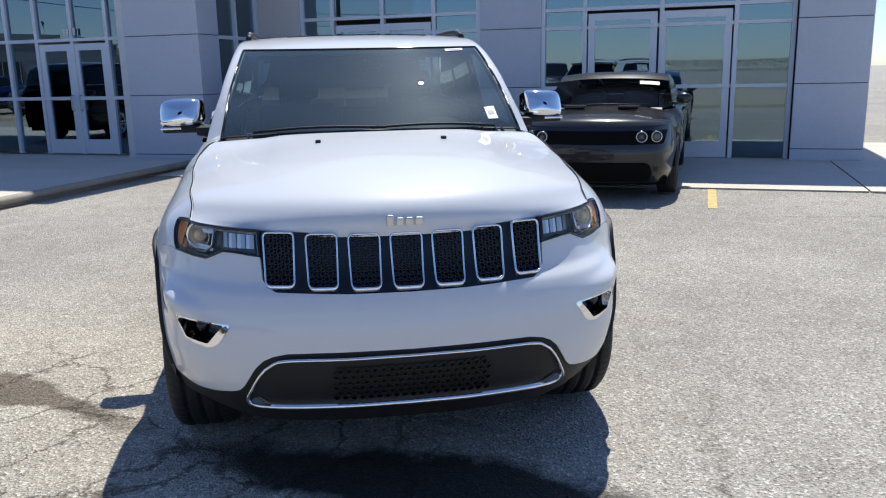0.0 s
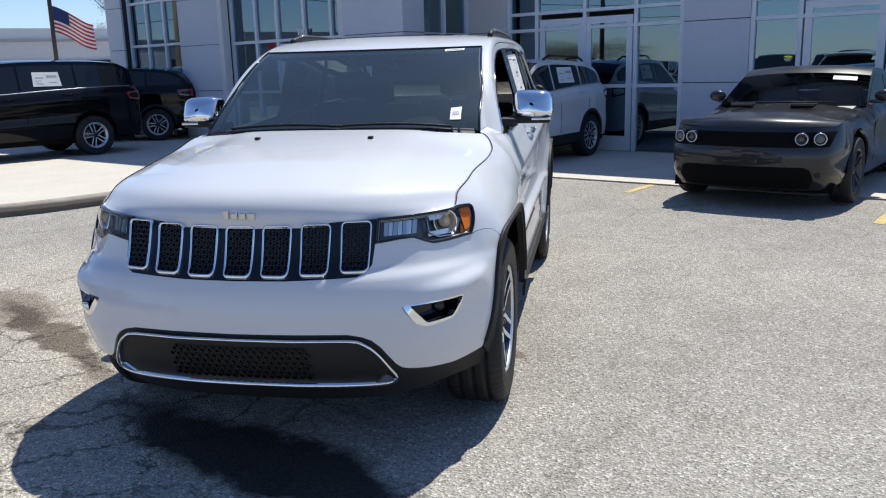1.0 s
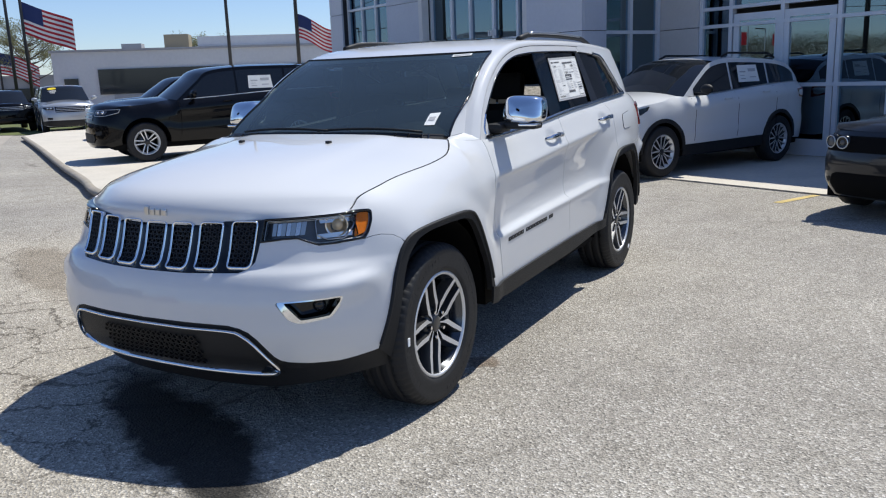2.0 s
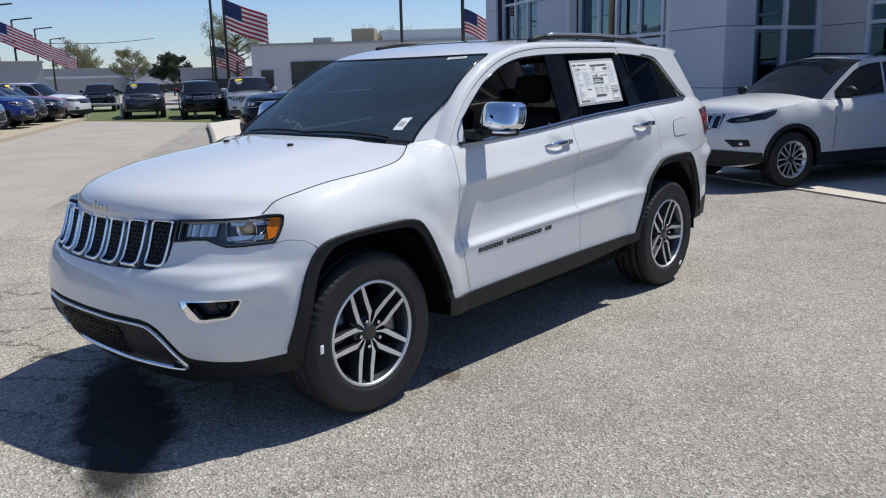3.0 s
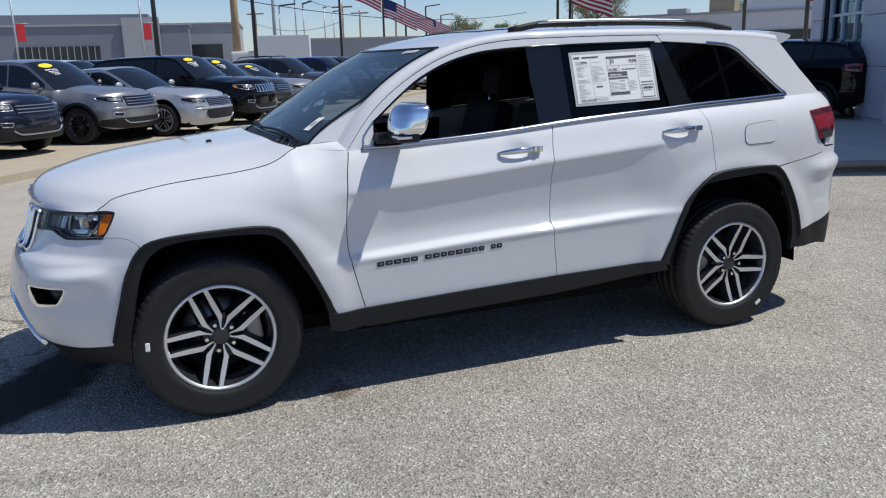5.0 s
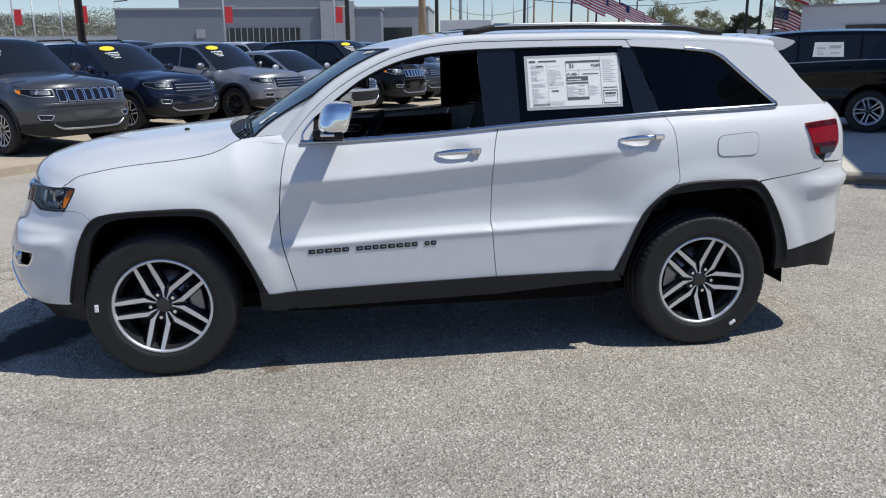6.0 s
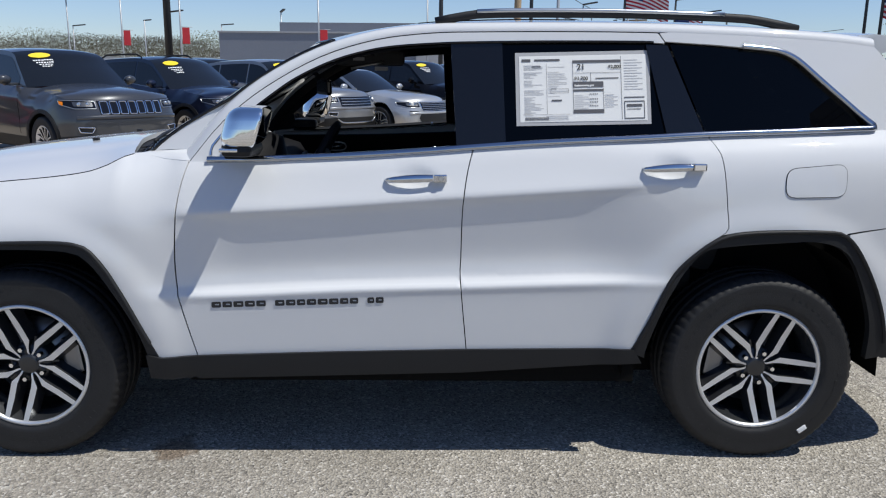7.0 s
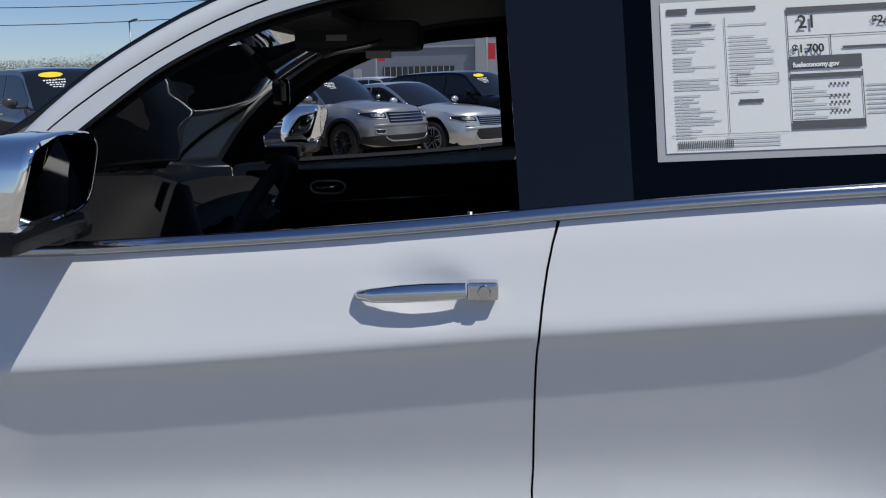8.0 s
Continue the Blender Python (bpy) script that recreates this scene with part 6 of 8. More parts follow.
        for i in range(3):
            z = gb + (gt - gb) * (i + 0.7) / 3.4
            band("grille_bar", [(s, z) for s in np.linspace(-gw * 0.95, gw * 0.95, 9)], 0.016, S.sz, PLASTIC if detail else SATIN, gr, lift=0.014, height=0.01)
    lowg = X([(0, 0.56), (0.55 * W, 0.55), (0.60 * W, 0.46), (0.50 * W, sill + 0.06), (0, sill + 0.05)]) if lamps != "round" else X([(0, 0.455), (0.62 * W, 0.455), (0.68 * W, 0.43), (0.71 * W, 0.34), (0.66 * W, sill - 0.015), (0, sill - 0.015)])
    if g["clad"]:
        lowg = X([(0, 0.50), (0.70 * W, 0.50)]) + [(sy(y0 + 0.42), 0.47), (sy(y0 + 0.44), sill + 0.02)] + X([(0.6 * W, sill - 0.03), (0, sill - 0.03)])
    patch("lower_intake", lowg + [(-s, z) for s, z in reversed(lowg)][1:-1], S.sz, WELL if lamps == "round" else PLASTIC, car, 0.05 if detail or sticker else 0.08, depth=0.0, lift=0.012)
    if lamps == "clear":
        zc3 = sill + 0.075
        pts = X([(-0.62 * W, zc3 + 0.07), (-0.50 * W, zc3), (-0.2 * W, zc3 - 0.012), (0.2 * W, zc3 - 0.012), (0.50 * W, zc3), (0.62 * W, zc3 + 0.07)])
        band("bumper_trim", [tuple(p) for p in catmull(pts, 0.05)], 0.026, S.sz, SATIN if spec is not SEDAN else col, car, lift=0.026, height=0.018)
        pts = X([(-0.80 * W, lip - 0.245), (-0.5 * W, lip - 0.235), (0.5 * W, lip - 0.235), (0.80 * W, lip - 0.245)])
        band("bumper_fold", [tuple(p) for p in catmull(pts, 0.05)], 0.05, S.sz, col, car, lift=0.016, height=0.018)
    for sg in (1, -1):
        if lamps == "round":
            for xx, tilt in ((0.585 * W, 0.12), (0.745 * W, 0.34)):
                z = lip - 0.105
                c = S.sz(np.array([float(S.s_of_x(xx, z))]), z)[0]
                vs, fs = lathe([(0.030, 0.0), (0.022, 0.050), (0.030, 0.060), (0.028, 0.066), (-0.03, 0.070)], 28)
                rot = Matrix.Translation((c[0] * sg, c[1] - 0.004, c[2])) @ Vector((sg * tilt, -1, 0)).to_track_quat("X", "Z").to_matrix().to_4x4()
                lamp = mesh_ob("headlight", [rot @ Vector(v) for v in vs], fs, GLOSSBLACK, car, "round headlight with a bright ring")
                vs, fs = lathe([(0.030, 0.052), (0.035, 0.054), (0.035, 0.060), (0.030, 0.063)], 28)
                mesh_ob("lamp_ring", [rot @ Vector(v) for v in vs], fs, SATIN, lamp)
                vs, fs = lathe([(0.040, 0.0), (0.036, 0.014), (0.032, 0.022), (0.026, 0.024)] if tilt < 0.2 else [(0.034, 0.0), (0.033, 0.030), (0.028, 0.044), (0.022, 0.046)], 20)
                mesh_ob("projector_lens", [rot @ Vector(v) for v in vs], fs, LAMPBACK, lamp)
        else:
            slim = lamps == "slim"
            if slim:
                hp = X([(gw * 1.08, lip - 0.095), (gw * 1.20, lip - 0.055), (0.80 * W, lip - 0.020)]) + [(sy(y0 + 0.62), lip + 0.040), (sy(y0 + 0.57), lip - 0.020), (sy(y0 + 0.46), lip - 0.075)] + X([(0.80 * W, lip - 0.105), (0.66 * W, lip - 0.118)])
            else:
                hp = X([(gw * 1.05, gt - 0.005), (0.74 * W, gt + 0.005)]) + [(sy(y0 + 0.50), lip - 0.005), (sy(y0 + 0.46), lip - 0.065)] + X([(0.80 * W, lip - 0.12), (gw * 1.05, lip - 0.12)])
            lamp = patch("headlight", rounded(np.array(hp) * [sg, 1], 0.012, 2), S.sz, GLOSSBLACK, car, 0.05, depth=0.0, lift=0.005, label="slim dark swept headlight" if slim else "")
            if not slim:
                q = X([(gw * 1.12, lip - 0.035), (0.80 * W, lip - 0.03), (0.80 * W, lip - 0.09), (gw * 1.12, lip - 0.095)])
                patch("reflector", rounded(np.array(q) * [sg, 1], 0.015, 2), S.sz, LAMPBACK, lamp, 0.06, depth=0.0, lift=0.009)
                for xx in (0.645, 0.745):
                    z = lip - 0.062
                    c = S.sz(np.array([float(S.s_of_x(xx * W, z))]), z)[0]
                    vs, fs = lathe([(0.020, 0.0), (0.012, 0.018), (0.016, 0.027), (0.010, 0.031), (-0.02, 0.032)], 18)
                    rot = Matrix.Translation((c[0] * sg, c[1] - 0.004, c[2])) @ Vector((sg * 0.3, -1, 0)).to_track_quat("X", "Z").to_matrix().to_4x4()
                    mesh_ob("projector", [rot @ Vector(v) for v in vs], fs, REFLECTOR, lamp)
                am = [(sy(y0 + 0.40), lip - 0.030), (sy(y0 + 0.48), lip - 0.022), (sy(y0 + 0.455), lip - 0.060), (sy(y0 + 0.39), lip - 0.085)]
                if grille == "slots":
                    patch("marker_lens", rounded(np.array(am) * [sg, 1], 0.006, 2), S.sz, AMBER, lamp, 0.06, depth=0.0, lift=0.010)
            else:
                q = X([(0.70 * W, lip - 0.075), (0.80 * W, lip - 0.060), (0.82 * W, lip - 0.085), (0.72 * W, lip - 0.100)])
                patch("reflector", rounded(np.array(q) * [sg, 1], 0.006, 2), S.sz, LAMPBACK, lamp, 0.05, depth=0.0, lift=0.009)
            if not slim:
                lp = [tuple(p) for p in dense(rounded(np.array(hp) * [sg, 1], 0.012, 2), 0.06)]
                band("lamp_rim", lp, 0.010, S.sz, SATIN, lamp, lift=0.009, closed=True, height=0.008)
        if lamps == "slim":
            fp = X([(0.60 * W, 0.635), (0.86 * W, 0.640), (0.875 * W, 0.555), (0.72 * W, 0.545)])
        elif lamps != "round":
            fp = X([(0.60 * W, 0.60), (0.80 * W, 0.61), (0.78 * W, 0.54), (0.64 * W, 0.53)])
        else:
            fp = X([(0.725 * W, 0.40), (0.775 * W, 0.40), (0.775 * W, 0.35), (0.725 * W, 0.35)])
        fpp = rounded(np.array(fp) * [sg, 1], 0.012, 2)
        fog = patch("fog_lamp", fpp, S.sz, PLASTIC, car, 0.05, depth=0.0, lift=0.005)
        if lamps == "clear" and spec is not SEDAN:
            band("fog_rim", [tuple(p) for p in dense(fpp, 0.04)], 0.014, S.sz, CHROME, fog, lift=0.012, closed=True, height=0.012)
        if lamps == "slim":
            z = 0.585
            c = S.sz(np.array([float(S.s_of_x(0.80 * W, z))]), z)[0]
            bm = bmesh.new()
            bmesh.ops.create_uvsphere(bm, u_segments=12, v_segments=8, radius=0.028, matrix=Matrix.Translation((c[0] * sg, c[1] + 0.008, c[2])))
            part("fog_bulb", bm, REFLECTOR, fog, smooth=True)
        tl = [(sy(y1 - 0.42), br - 0.10), (sy(y1 - 0.08), br - 0.08), (sy(y1 - 0.08), br - 0.26), (sy(y1 - 0.36), br - 0.22)]
        patch("tail_light", rounded(np.array(tl) * [sg, 1], 0.015, 2), S.sz, REDLENS, car, 0.1, depth=0.0, lift=0.006)
        if g["clad"]:
            for cy in (0, wb):
                a1, a2 = [(y, z) for y, z in arch(cy)], [(cy + (y - cy) * 0.9, R + 0.02 + (z - R - 0.02) * 0.9) for y, z in arch(cy)]
                a1 = [(cy + (y - cy) * 1.02, z + 0.012) for y, z in a1]
                patch("arch_moulding", a1 + a2[::-1], S.yz, PLASTIC, car, 0.1, lift=0.012, depth=0.02, flip_x=sg < 0)
            patch("sill", [(ra, sill + 0.10), (wb - ra, sill + 0.12), (wb - ra + 0.02, sill - 0.04), (ra - 0.02, sill - 0.06)], S.yz, PLASTIC, car, 0.15, lift=0.006, flip_x=sg < 0)
        for yh in (wb * 0.52, wb * 0.86) if spec is not COUPE else (wb * 0.60,):
            z = float(belt(yh)) - 0.09
            p = S.yz(np.array([yh]), np.array([z]))[0]
            tube("handle", [((p[0] + 0.004) * sg, yh - 0.09, z - 0.004), ((p[0] + 0.03) * sg, yh - 0.05, z), ((p[0] + 0.03) * sg, yh + 0.05, z + 0.004), ((p[0] + 0.004) * sg, yh + 0.09, z + 0.006)], 0.012, CHROME if colour in ("graphite", "silver") else col, car, seg=6)
        # door seams
        for ys in (0.52 * 1.0 + 0.12, wb * 0.60, wb * 0.95) if spec is not COUPE else (0.7, wb * 0.68):
            band("door_seam", [(ys + 0.03 * math.sin(3 * k), z) for k, z in zip(np.linspace(0, 1, 8), np.linspace(sill + 0.14, float(belt(ys)) - 0.02, 8))], 0.008, S.yz, WELL, car, lift=0.0025, height=0.003, flip_x=sg < 0)
        # mirrors
        mz, mx, my = float(belt(yc + 0.4)) + 0.10, W + (0.0 if spec is COUPE else 0.06), yc + 0.42
        bm = bmesh.new()
        bmesh.ops.create_uvsphere(bm, u_segments=14, v_segments=9, radius=1.0, matrix=Matrix.Translation((mx, my, mz)) @ Matrix.Diagonal((0.105, 0.06, 0.070, 1)))
        add_box(bm, (mx - 0.20, my - 0.01, mz - 0.085), (mx, my + 0.05, mz - 0.045), 0.01)
        for v in bm.verts:
            v.co.x *= sg
        part("mirror", bm, PLASTIC if colour == "white" else col, car, smooth=True)
        if rails:
            tube("roof_rail", [((W - 0.33) * sg, wty + 0.35, g["roof"] - 0.02), ((W - 0.33) * sg, wty + 0.5, g["roof"] + 0.035), ((W - 0.34) * sg, rry - 0.3, g["roof"] + 0.02), ((W - 0.35) * sg, rry - 0.1, g["roof"] - 0.05)], 0.018, PLASTIC, car, seg=6)
        for cy in (0, wb):
            rows = [[(sg * xx, cy + ra * math.cos(a), R + 0.02 + ra * math.sin(a)) for a in np.linspace(-0.02, math.pi + 0.02, 13)] for xx in (0.5 * W, W - 0.04)]
            loft("wheel_liner", rows, WELL, car, up=(0, 0, -1))
            wh = new("wheel")
            wh.parent = car
            wh.matrix_local = pose((W - 0.135) * sg, cy, R, 25 if sg > 0 else 0, 0, 0 if sg > 0 else 180)
            wheel_parts(wh, R, g["rim"], 0.235, wheels, seg, face=face, detail=False)
    if detail and lamps == "round":
        # two bonnet scoops
        for sg in (1, -1):
            box_part("bonnet_scoop", (0.33 * sg - 0.12, 0.06, 1.00), (0.33 * sg + 0.12, 0.15, 1.030), WELL, car, 0.008, m=pose(0, 0.0, 0.004, 4, 0, 0))
            box_part("scoop_edge", (0.33 * sg - 0.135, 0.138, 1.018), (0.33 * sg + 0.135, 0.200, 1.042), col, car, 0.008, m=pose(0, 0.0, 0.004, 4, 0, 0))
    box_part("underbody", (-W + 0.12, y0 + 0.35, sill - 0.08), (W - 0.12, y1 - 0.3, sill + 0.02), WELL, car)
    box_part("inner_body", (-0.5 * W, y0 + 0.2, sill), (0.5 * W, y1 - 0.2, bf - 0.16), WELL, car)
    box_part("cabin_floor", (-W + 0.2, ra + 0.05, sill), (W - 0.2, wb - ra - 0.05, bf - 0.08), WELL, car)
    return car


def heading(x, y, deg, z=0.0):
    """The pose of a car whose nose points along deg (0: +x, 90: +y), its front axle at (x, y)."""
    return pose(x, y, z, 0, 0, deg + 90)


# ---- ground, kerbs, building ----
def ground_material():
    m = mat("asphalt", (0.2, 0.2, 0.2), 0.92)
    nt = m.node_tree
    b = nt.nodes["Principled BSDF"]
    tc = nt.nodes.new("ShaderNodeTexCoord")

    def noise_node(scale, detail=4, rough=0.55):
        n = nt.nodes.new("ShaderNodeTexNoise")
        n.inputs["Scale"].default_value, n.inputs["Detail"].default_value, n.inputs["Roughness"].default_value = scale, detail, rough
        nt.links.new(tc.outputs["Object"], n.inputs["Vector"])
        return n

    def ramp(src, stops):
        r = nt.nodes.new("ShaderNodeValToRGB")
        e = r.color_ramp.elements
        while len(e) < len(stops):
            e.new(0.5)
        for el, (p, c) in zip(e, stops):
            el.position, el.color = p, (*c, 1)
        nt.links.new(src, r.inputs["Fac"])
        return r.outputs["Color"]

    def mix(a, b2, fac, mode="MIX"):
        x = nt.nodes.new("ShaderNodeMix")
        x.data_type, x.blend_type = "RGBA", mode
        for k, v in ((6, a), (7, b2), (0, fac)):
            if isinstance(v, (int, float)):
                x.inputs[k].default_value = v
            elif isinstance(v, tuple):
                x.inputs[k].default_value = (*v, 1)
            else:
                nt.links.new(v, x.inputs[k])
        return x.outputs[2]
    vor = nt.nodes.new("ShaderNodeTexVoronoi")
    vor.inputs["Scale"].default_value = 95
    nt.links.new(tc.outputs["Object"], vor.inputs["Vector"])
    sep = nt.nodes.new("ShaderNodeSeparateColor")
    nt.links.new(vor.outputs["Color"], sep.inputs["Color"])
    stone = ramp(sep.outputs["Red"], [(0.0, (0.075, 0.070, 0.062)), (0.15, (0.27, 0.252, 0.226)), (0.55, (0.44, 0.41, 0.367)), (0.84, (0.54, 0.505, 0.452)), (1.0, (0.95, 0.92, 0.88))])
    vor2 = nt.nodes.new("ShaderNodeTexVoronoi")
    vor2.inputs["Scale"].default_value = 270
    nt.links.new(tc.outputs["Object"], vor2.inputs["Vector"])
    sep2 = nt.nodes.new("ShaderNodeSeparateColor")
    nt.links.new(vor2.outputs["Color"], sep2.inputs["Color"])
    fine = ramp(sep2.outputs["Green"], [(0.0, (0.20, 0.187, 0.167)), (1.0, (0.68, 0.637, 0.572))])
    c = mix(stone, fine, 0.40)
    big = ramp(noise_node(0.35, 5).outputs["Fac"], [(0.3, (0.80, 0.79, 0.78)), (0.7, (1.08, 1.07, 1.04))])
    c = mix(c, big, 1.0, "MULTIPLY")
    mid = ramp(noise_node(2.6, 6, 0.65).outputs["Fac"], [(0.30, (0.80, 0.79, 0.77)), (0.55, (1.0, 1.0, 1.0)), (0.75, (1.10, 1.09, 1.07))])
    c = mix(c, mid, 0.8, "MULTIPLY")
    spots = ramp(noise_node(5.0, 2).outputs["Fac"], [(0.0, (0.45, 0.43, 0.40)), (0.24, (0.55, 0.52, 0.49)), (0.27, (1, 1, 1)), (1.0, (1, 1, 1))])
    c = mix(c, spots, 0.6, "MULTIPLY")
    # cracks: thin lines between large warped cells
    warp = nt.nodes.new("ShaderNodeVectorMath")
    warp.operation = "MULTIPLY_ADD"
    wn = noise_node(1.6, 5, 0.7)
    nt.links.new(wn.outputs["Color"], warp.inputs[0])
    warp.inputs[1].default_value = (0.7, 0.7, 0)
    nt.links.new(tc.outputs["Object"], warp.inputs[2])
    vc = nt.nodes.new("ShaderNodeTexVoronoi")
    vc.feature = "DISTANCE_TO_EDGE"
    vc.inputs["Scale"].default_value = 0.42
    nt.links.new(warp.outputs[0], vc.inputs["Vector"])
    crack = ramp(vc.outputs["Distance"], [(0.0, (0.45, 0.44, 0.42)), (0.002, (0.6, 0.59, 0.57)), (0.005, (1, 1, 1)), (1.0, (1, 1, 1))])
    gate = ramp(noise_node(0.22, 2).outputs["Fac"], [(0.48, (0, 0, 0)), (0.60, (1, 1, 1))])
    c = mix(c, crack, gate, "MULTIPLY")

    # a crazed patch of finer cracks before the car's far wheel
    vc2 = nt.nodes.new("ShaderNodeTexVoronoi")
    vc2.feature = "DISTANCE_TO_EDGE"
    vc2.inputs["Scale"].default_value = 1.9
    nt.links.new(warp.outputs[0], vc2.inputs["Vector"])
    craze = ramp(vc2.outputs["Distance"], [(0.0, (0.20, 0.185, 0.17)), (0.012, (0.45, 0.43, 0.40)), (0.030, (1, 1, 1)), (1.0, (1, 1, 1))])

    def spot_mask(x, y, rx, ry, soft0, soft1, top=1.0):
        mp = nt.nodes.new("ShaderNodeMapping")
        mp.vector_type = "TEXTURE"
        mp.inputs["Location"].default_value, mp.inputs["Scale"].default_value = (x, y, 0), (rx, ry, 1)
        nt.links.new(warp.outputs[0], mp.inputs["Vector"])
        gr = nt.nodes.new("ShaderNodeTexGradient")
        gr.gradient_type = "SPHERICAL"
        nt.links.new(mp.outputs["Vector"], gr.inputs["Vector"])
        return ramp(gr.outputs["Fac"], [(soft0, (0, 0, 0)), (soft1, (top,) * 3)])
    c = mix(c, craze, spot_mask(-1.1, 0.1, 2.3, 1.9, 0.05, 0.45, 0.85), "MULTIPLY")
    # paler, drier slab of old asphalt on that side
    c = mix(c, (1.12, 1.09, 1.03), spot_mask(-3.4, -0.6, 4.6, 4.2, 0.02, 0.35, 0.9), "MULTIPLY")

    # dark wet streaks and stains where fluids ran
    def stain(c, x, y, rot, lx, ly, col, strength):
        mp = nt.nodes.new("ShaderNodeMapping")
        mp.vector_type = "TEXTURE"
        mp.inputs["Location"].default_value, mp.inputs["Rotation"].default_value, mp.inputs["Scale"].default_value = (x, y, 0), (0, 0, radians(rot)), (lx, ly, 1)
        w2 = nt.nodes.new("ShaderNodeVectorMath")
        w2.operation = "MULTIPLY_ADD"
        sn = noise_node(2.3, 5, 0.65)
        nt.links.new(sn.outputs["Color"], w2.inputs[0])
        w2.inputs[1].default_value = (0.45, 0.45, 0)
        nt.links.new(tc.outputs["Object"], w2.inputs[2])
        nt.links.new(w2.outputs[0], mp.inputs["Vector"])
        gr = nt.nodes.new("ShaderNodeTexGradient")
        gr.gradient_type = "SPHERICAL"
        nt.links.new(mp.outputs["Vector"], gr.inputs["Vector"])
        f = ramp(gr.outputs["Fac"], [(0.10, (0, 0, 0)), (0.40, (strength,) * 3)])
        return mix(c, col, f, "MULTIPLY")
    c = stain(c, 0.24, -0.56, 153, 1.25, 0.30, (0.06, 0.057, 0.054), 1.0)
    c = stain(c, -1.72, 0.83, 143, 1.35, 0.15, (0.34, 0.30, 0.26), 0.95)
    c = stain(c, -2.35, 1.30, 143, 0.8, 0.30, (0.50, 0.46, 0.41), 0.8)
    c = stain(c, -3.4, 1.4, 150, 1.6, 0.35, (0.62, 0.58, 0.53), 0.8)
    c = stain(c, 1.10, 0.79, 0, 0.16, 0.10, (0.5, 0.42, 0.36), 0.9)
    c = mix(c, (0.905, 0.895, 0.88), 1.0, "MULTIPLY")
    nt.links.new(c, b.inputs["Base Color"])
    bp = nt.nodes.new("ShaderNodeBump")
    bp.inputs["Strength"].default_value, bp.inputs["Distance"].default_value = 0.9, 0.010
    nt.links.new(vor.outputs["Distance"], bp.inputs["Height"])
    nt.links.new(bp.outputs["Normal"], b.inputs["Normal"])
    return m


ASPHALT = ground_material()
LANE = mat("worn_lane_asphalt", (0.37, 0.33, 0.28), 0.9, noise_scale=0.8, amount=0.18, bump=0.3, bump_scale=80)
LOTSTONE = mat("lot_concrete", (0.42, 0.35, 0.26), 0.85, noise_scale=1.5, amount=0.12, bump=0.2, bump_scale=90)
CONCRETE = mat("concrete", (0.58, 0.53, 0.45), 0.85, noise_scale=1.5, amount=0.12, bump=0.2, bump_scale=90)
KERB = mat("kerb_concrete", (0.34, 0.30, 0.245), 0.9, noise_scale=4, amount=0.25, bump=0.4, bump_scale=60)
YELLOW = mat("worn_yellow_paint", (0.56, 0.42, 0.16), 0.8, noise_scale=9, amount=0.3)
PANEL = mat("blue_grey_panel", (0.50, 0.525, 0.59), 0.42, noise_scale=1.2, amount=0.05, spec=0.5)
TANPANEL = mat("warm_grey_panel", (0.54, 0.52, 0.51), 0.5, noise_scale=1.2, amount=0.05)
JOINT = mat("panel_joint", (0.03, 0.03, 0.035), 0.8)
ALU = mat("window_aluminium", (0.62, 0.65, 0.70), 0.35, metal=0.1)
# the blue sheen paints the sky's colour into the panes' reflections
SHOP = glass("shop_glass", (0.42, 0.62, 0.80), clear=0.6, ior=2.9, sheen=(0.62, 0.82, 0.95))
ROOM = mat("showroom_wall", (0.30, 0.31, 0.33), 0.8, noise_scale=2, amount=0.1)
ROOMFLOOR = mat("showroom_floor", (0.16, 0.15, 0.14), 0.35)
LIGHTBAR = mat("ceiling_lamp", (1.0, 0.96, 0.9), 0.5, emit=1.6)
GRASS = mat("grass", (0.115, 0.135, 0.04), 0.9, noise_scale=3, amount=0.4, bump=0.5, bump_scale=40)
STEEL = mat("dark_pole_paint", (0.02, 0.021, 0.024), 0.5)
GALV = mat("galvanised_steel", (0.42, 0.43, 0.44), 0.5, metal=0.5)
WOODPOLE = mat("weathered_wood_pole", (0.33, 0.24, 0.15), 0.9, noise_scale=6, amount=0.25)
FLAGRED = mat("flag_red", (0.42, 0.02, 0.035), 0.8)
FLAGWHITE = mat("flag_white", (0.75, 0.73, 0.72), 0.8)
FLAGBLUE = mat("flag_blue", (0.02, 0.035, 0.13), 0.8)
BANNER = mat("red_banner", (0.55, 0.03, 0.04), 0.7)
FARWHITE = mat("far_white_wall", (0.62, 0.62, 0.62), 0.8, noise_scale=0.4, amount=0.06)
FARGREY = mat("far_grey_wall", (0.20, 0.215, 0.25), 0.6, noise_scale=0.4, amount=0.06)
FARMID = mat("far_mid_wall", (0.36, 0.36, 0.37), 0.7, noise_scale=0.4, amount=0.06)
FARDARK = mat("far_dark_glass", (0.02, 0.025, 0.03), 0.1)
BARK = mat("bark", (0.10, 0.08, 0.065), 0.9, noise_scale=8, amount=0.3)
LEAF = leaf_mat("spring_leaves", (0.22, 0.22, 0.12))
LEAFDARK = leaf_mat("dark_evergreen", (0.06, 0.075, 0.045))
LEAFTAN = leaf_mat("budding_twigs", (0.14, 0.125, 0.095))

ground = mesh_ob("ground", [(-700, -700, 0), (700, -700, 0), (700, 700, 0), (-700, 700, 0)], [(0, 1, 2, 3)], ASPHALT, smooth=False)
tagged(ground, "pale worn asphalt with stones, cracks and stains", "ground", kind="structure")


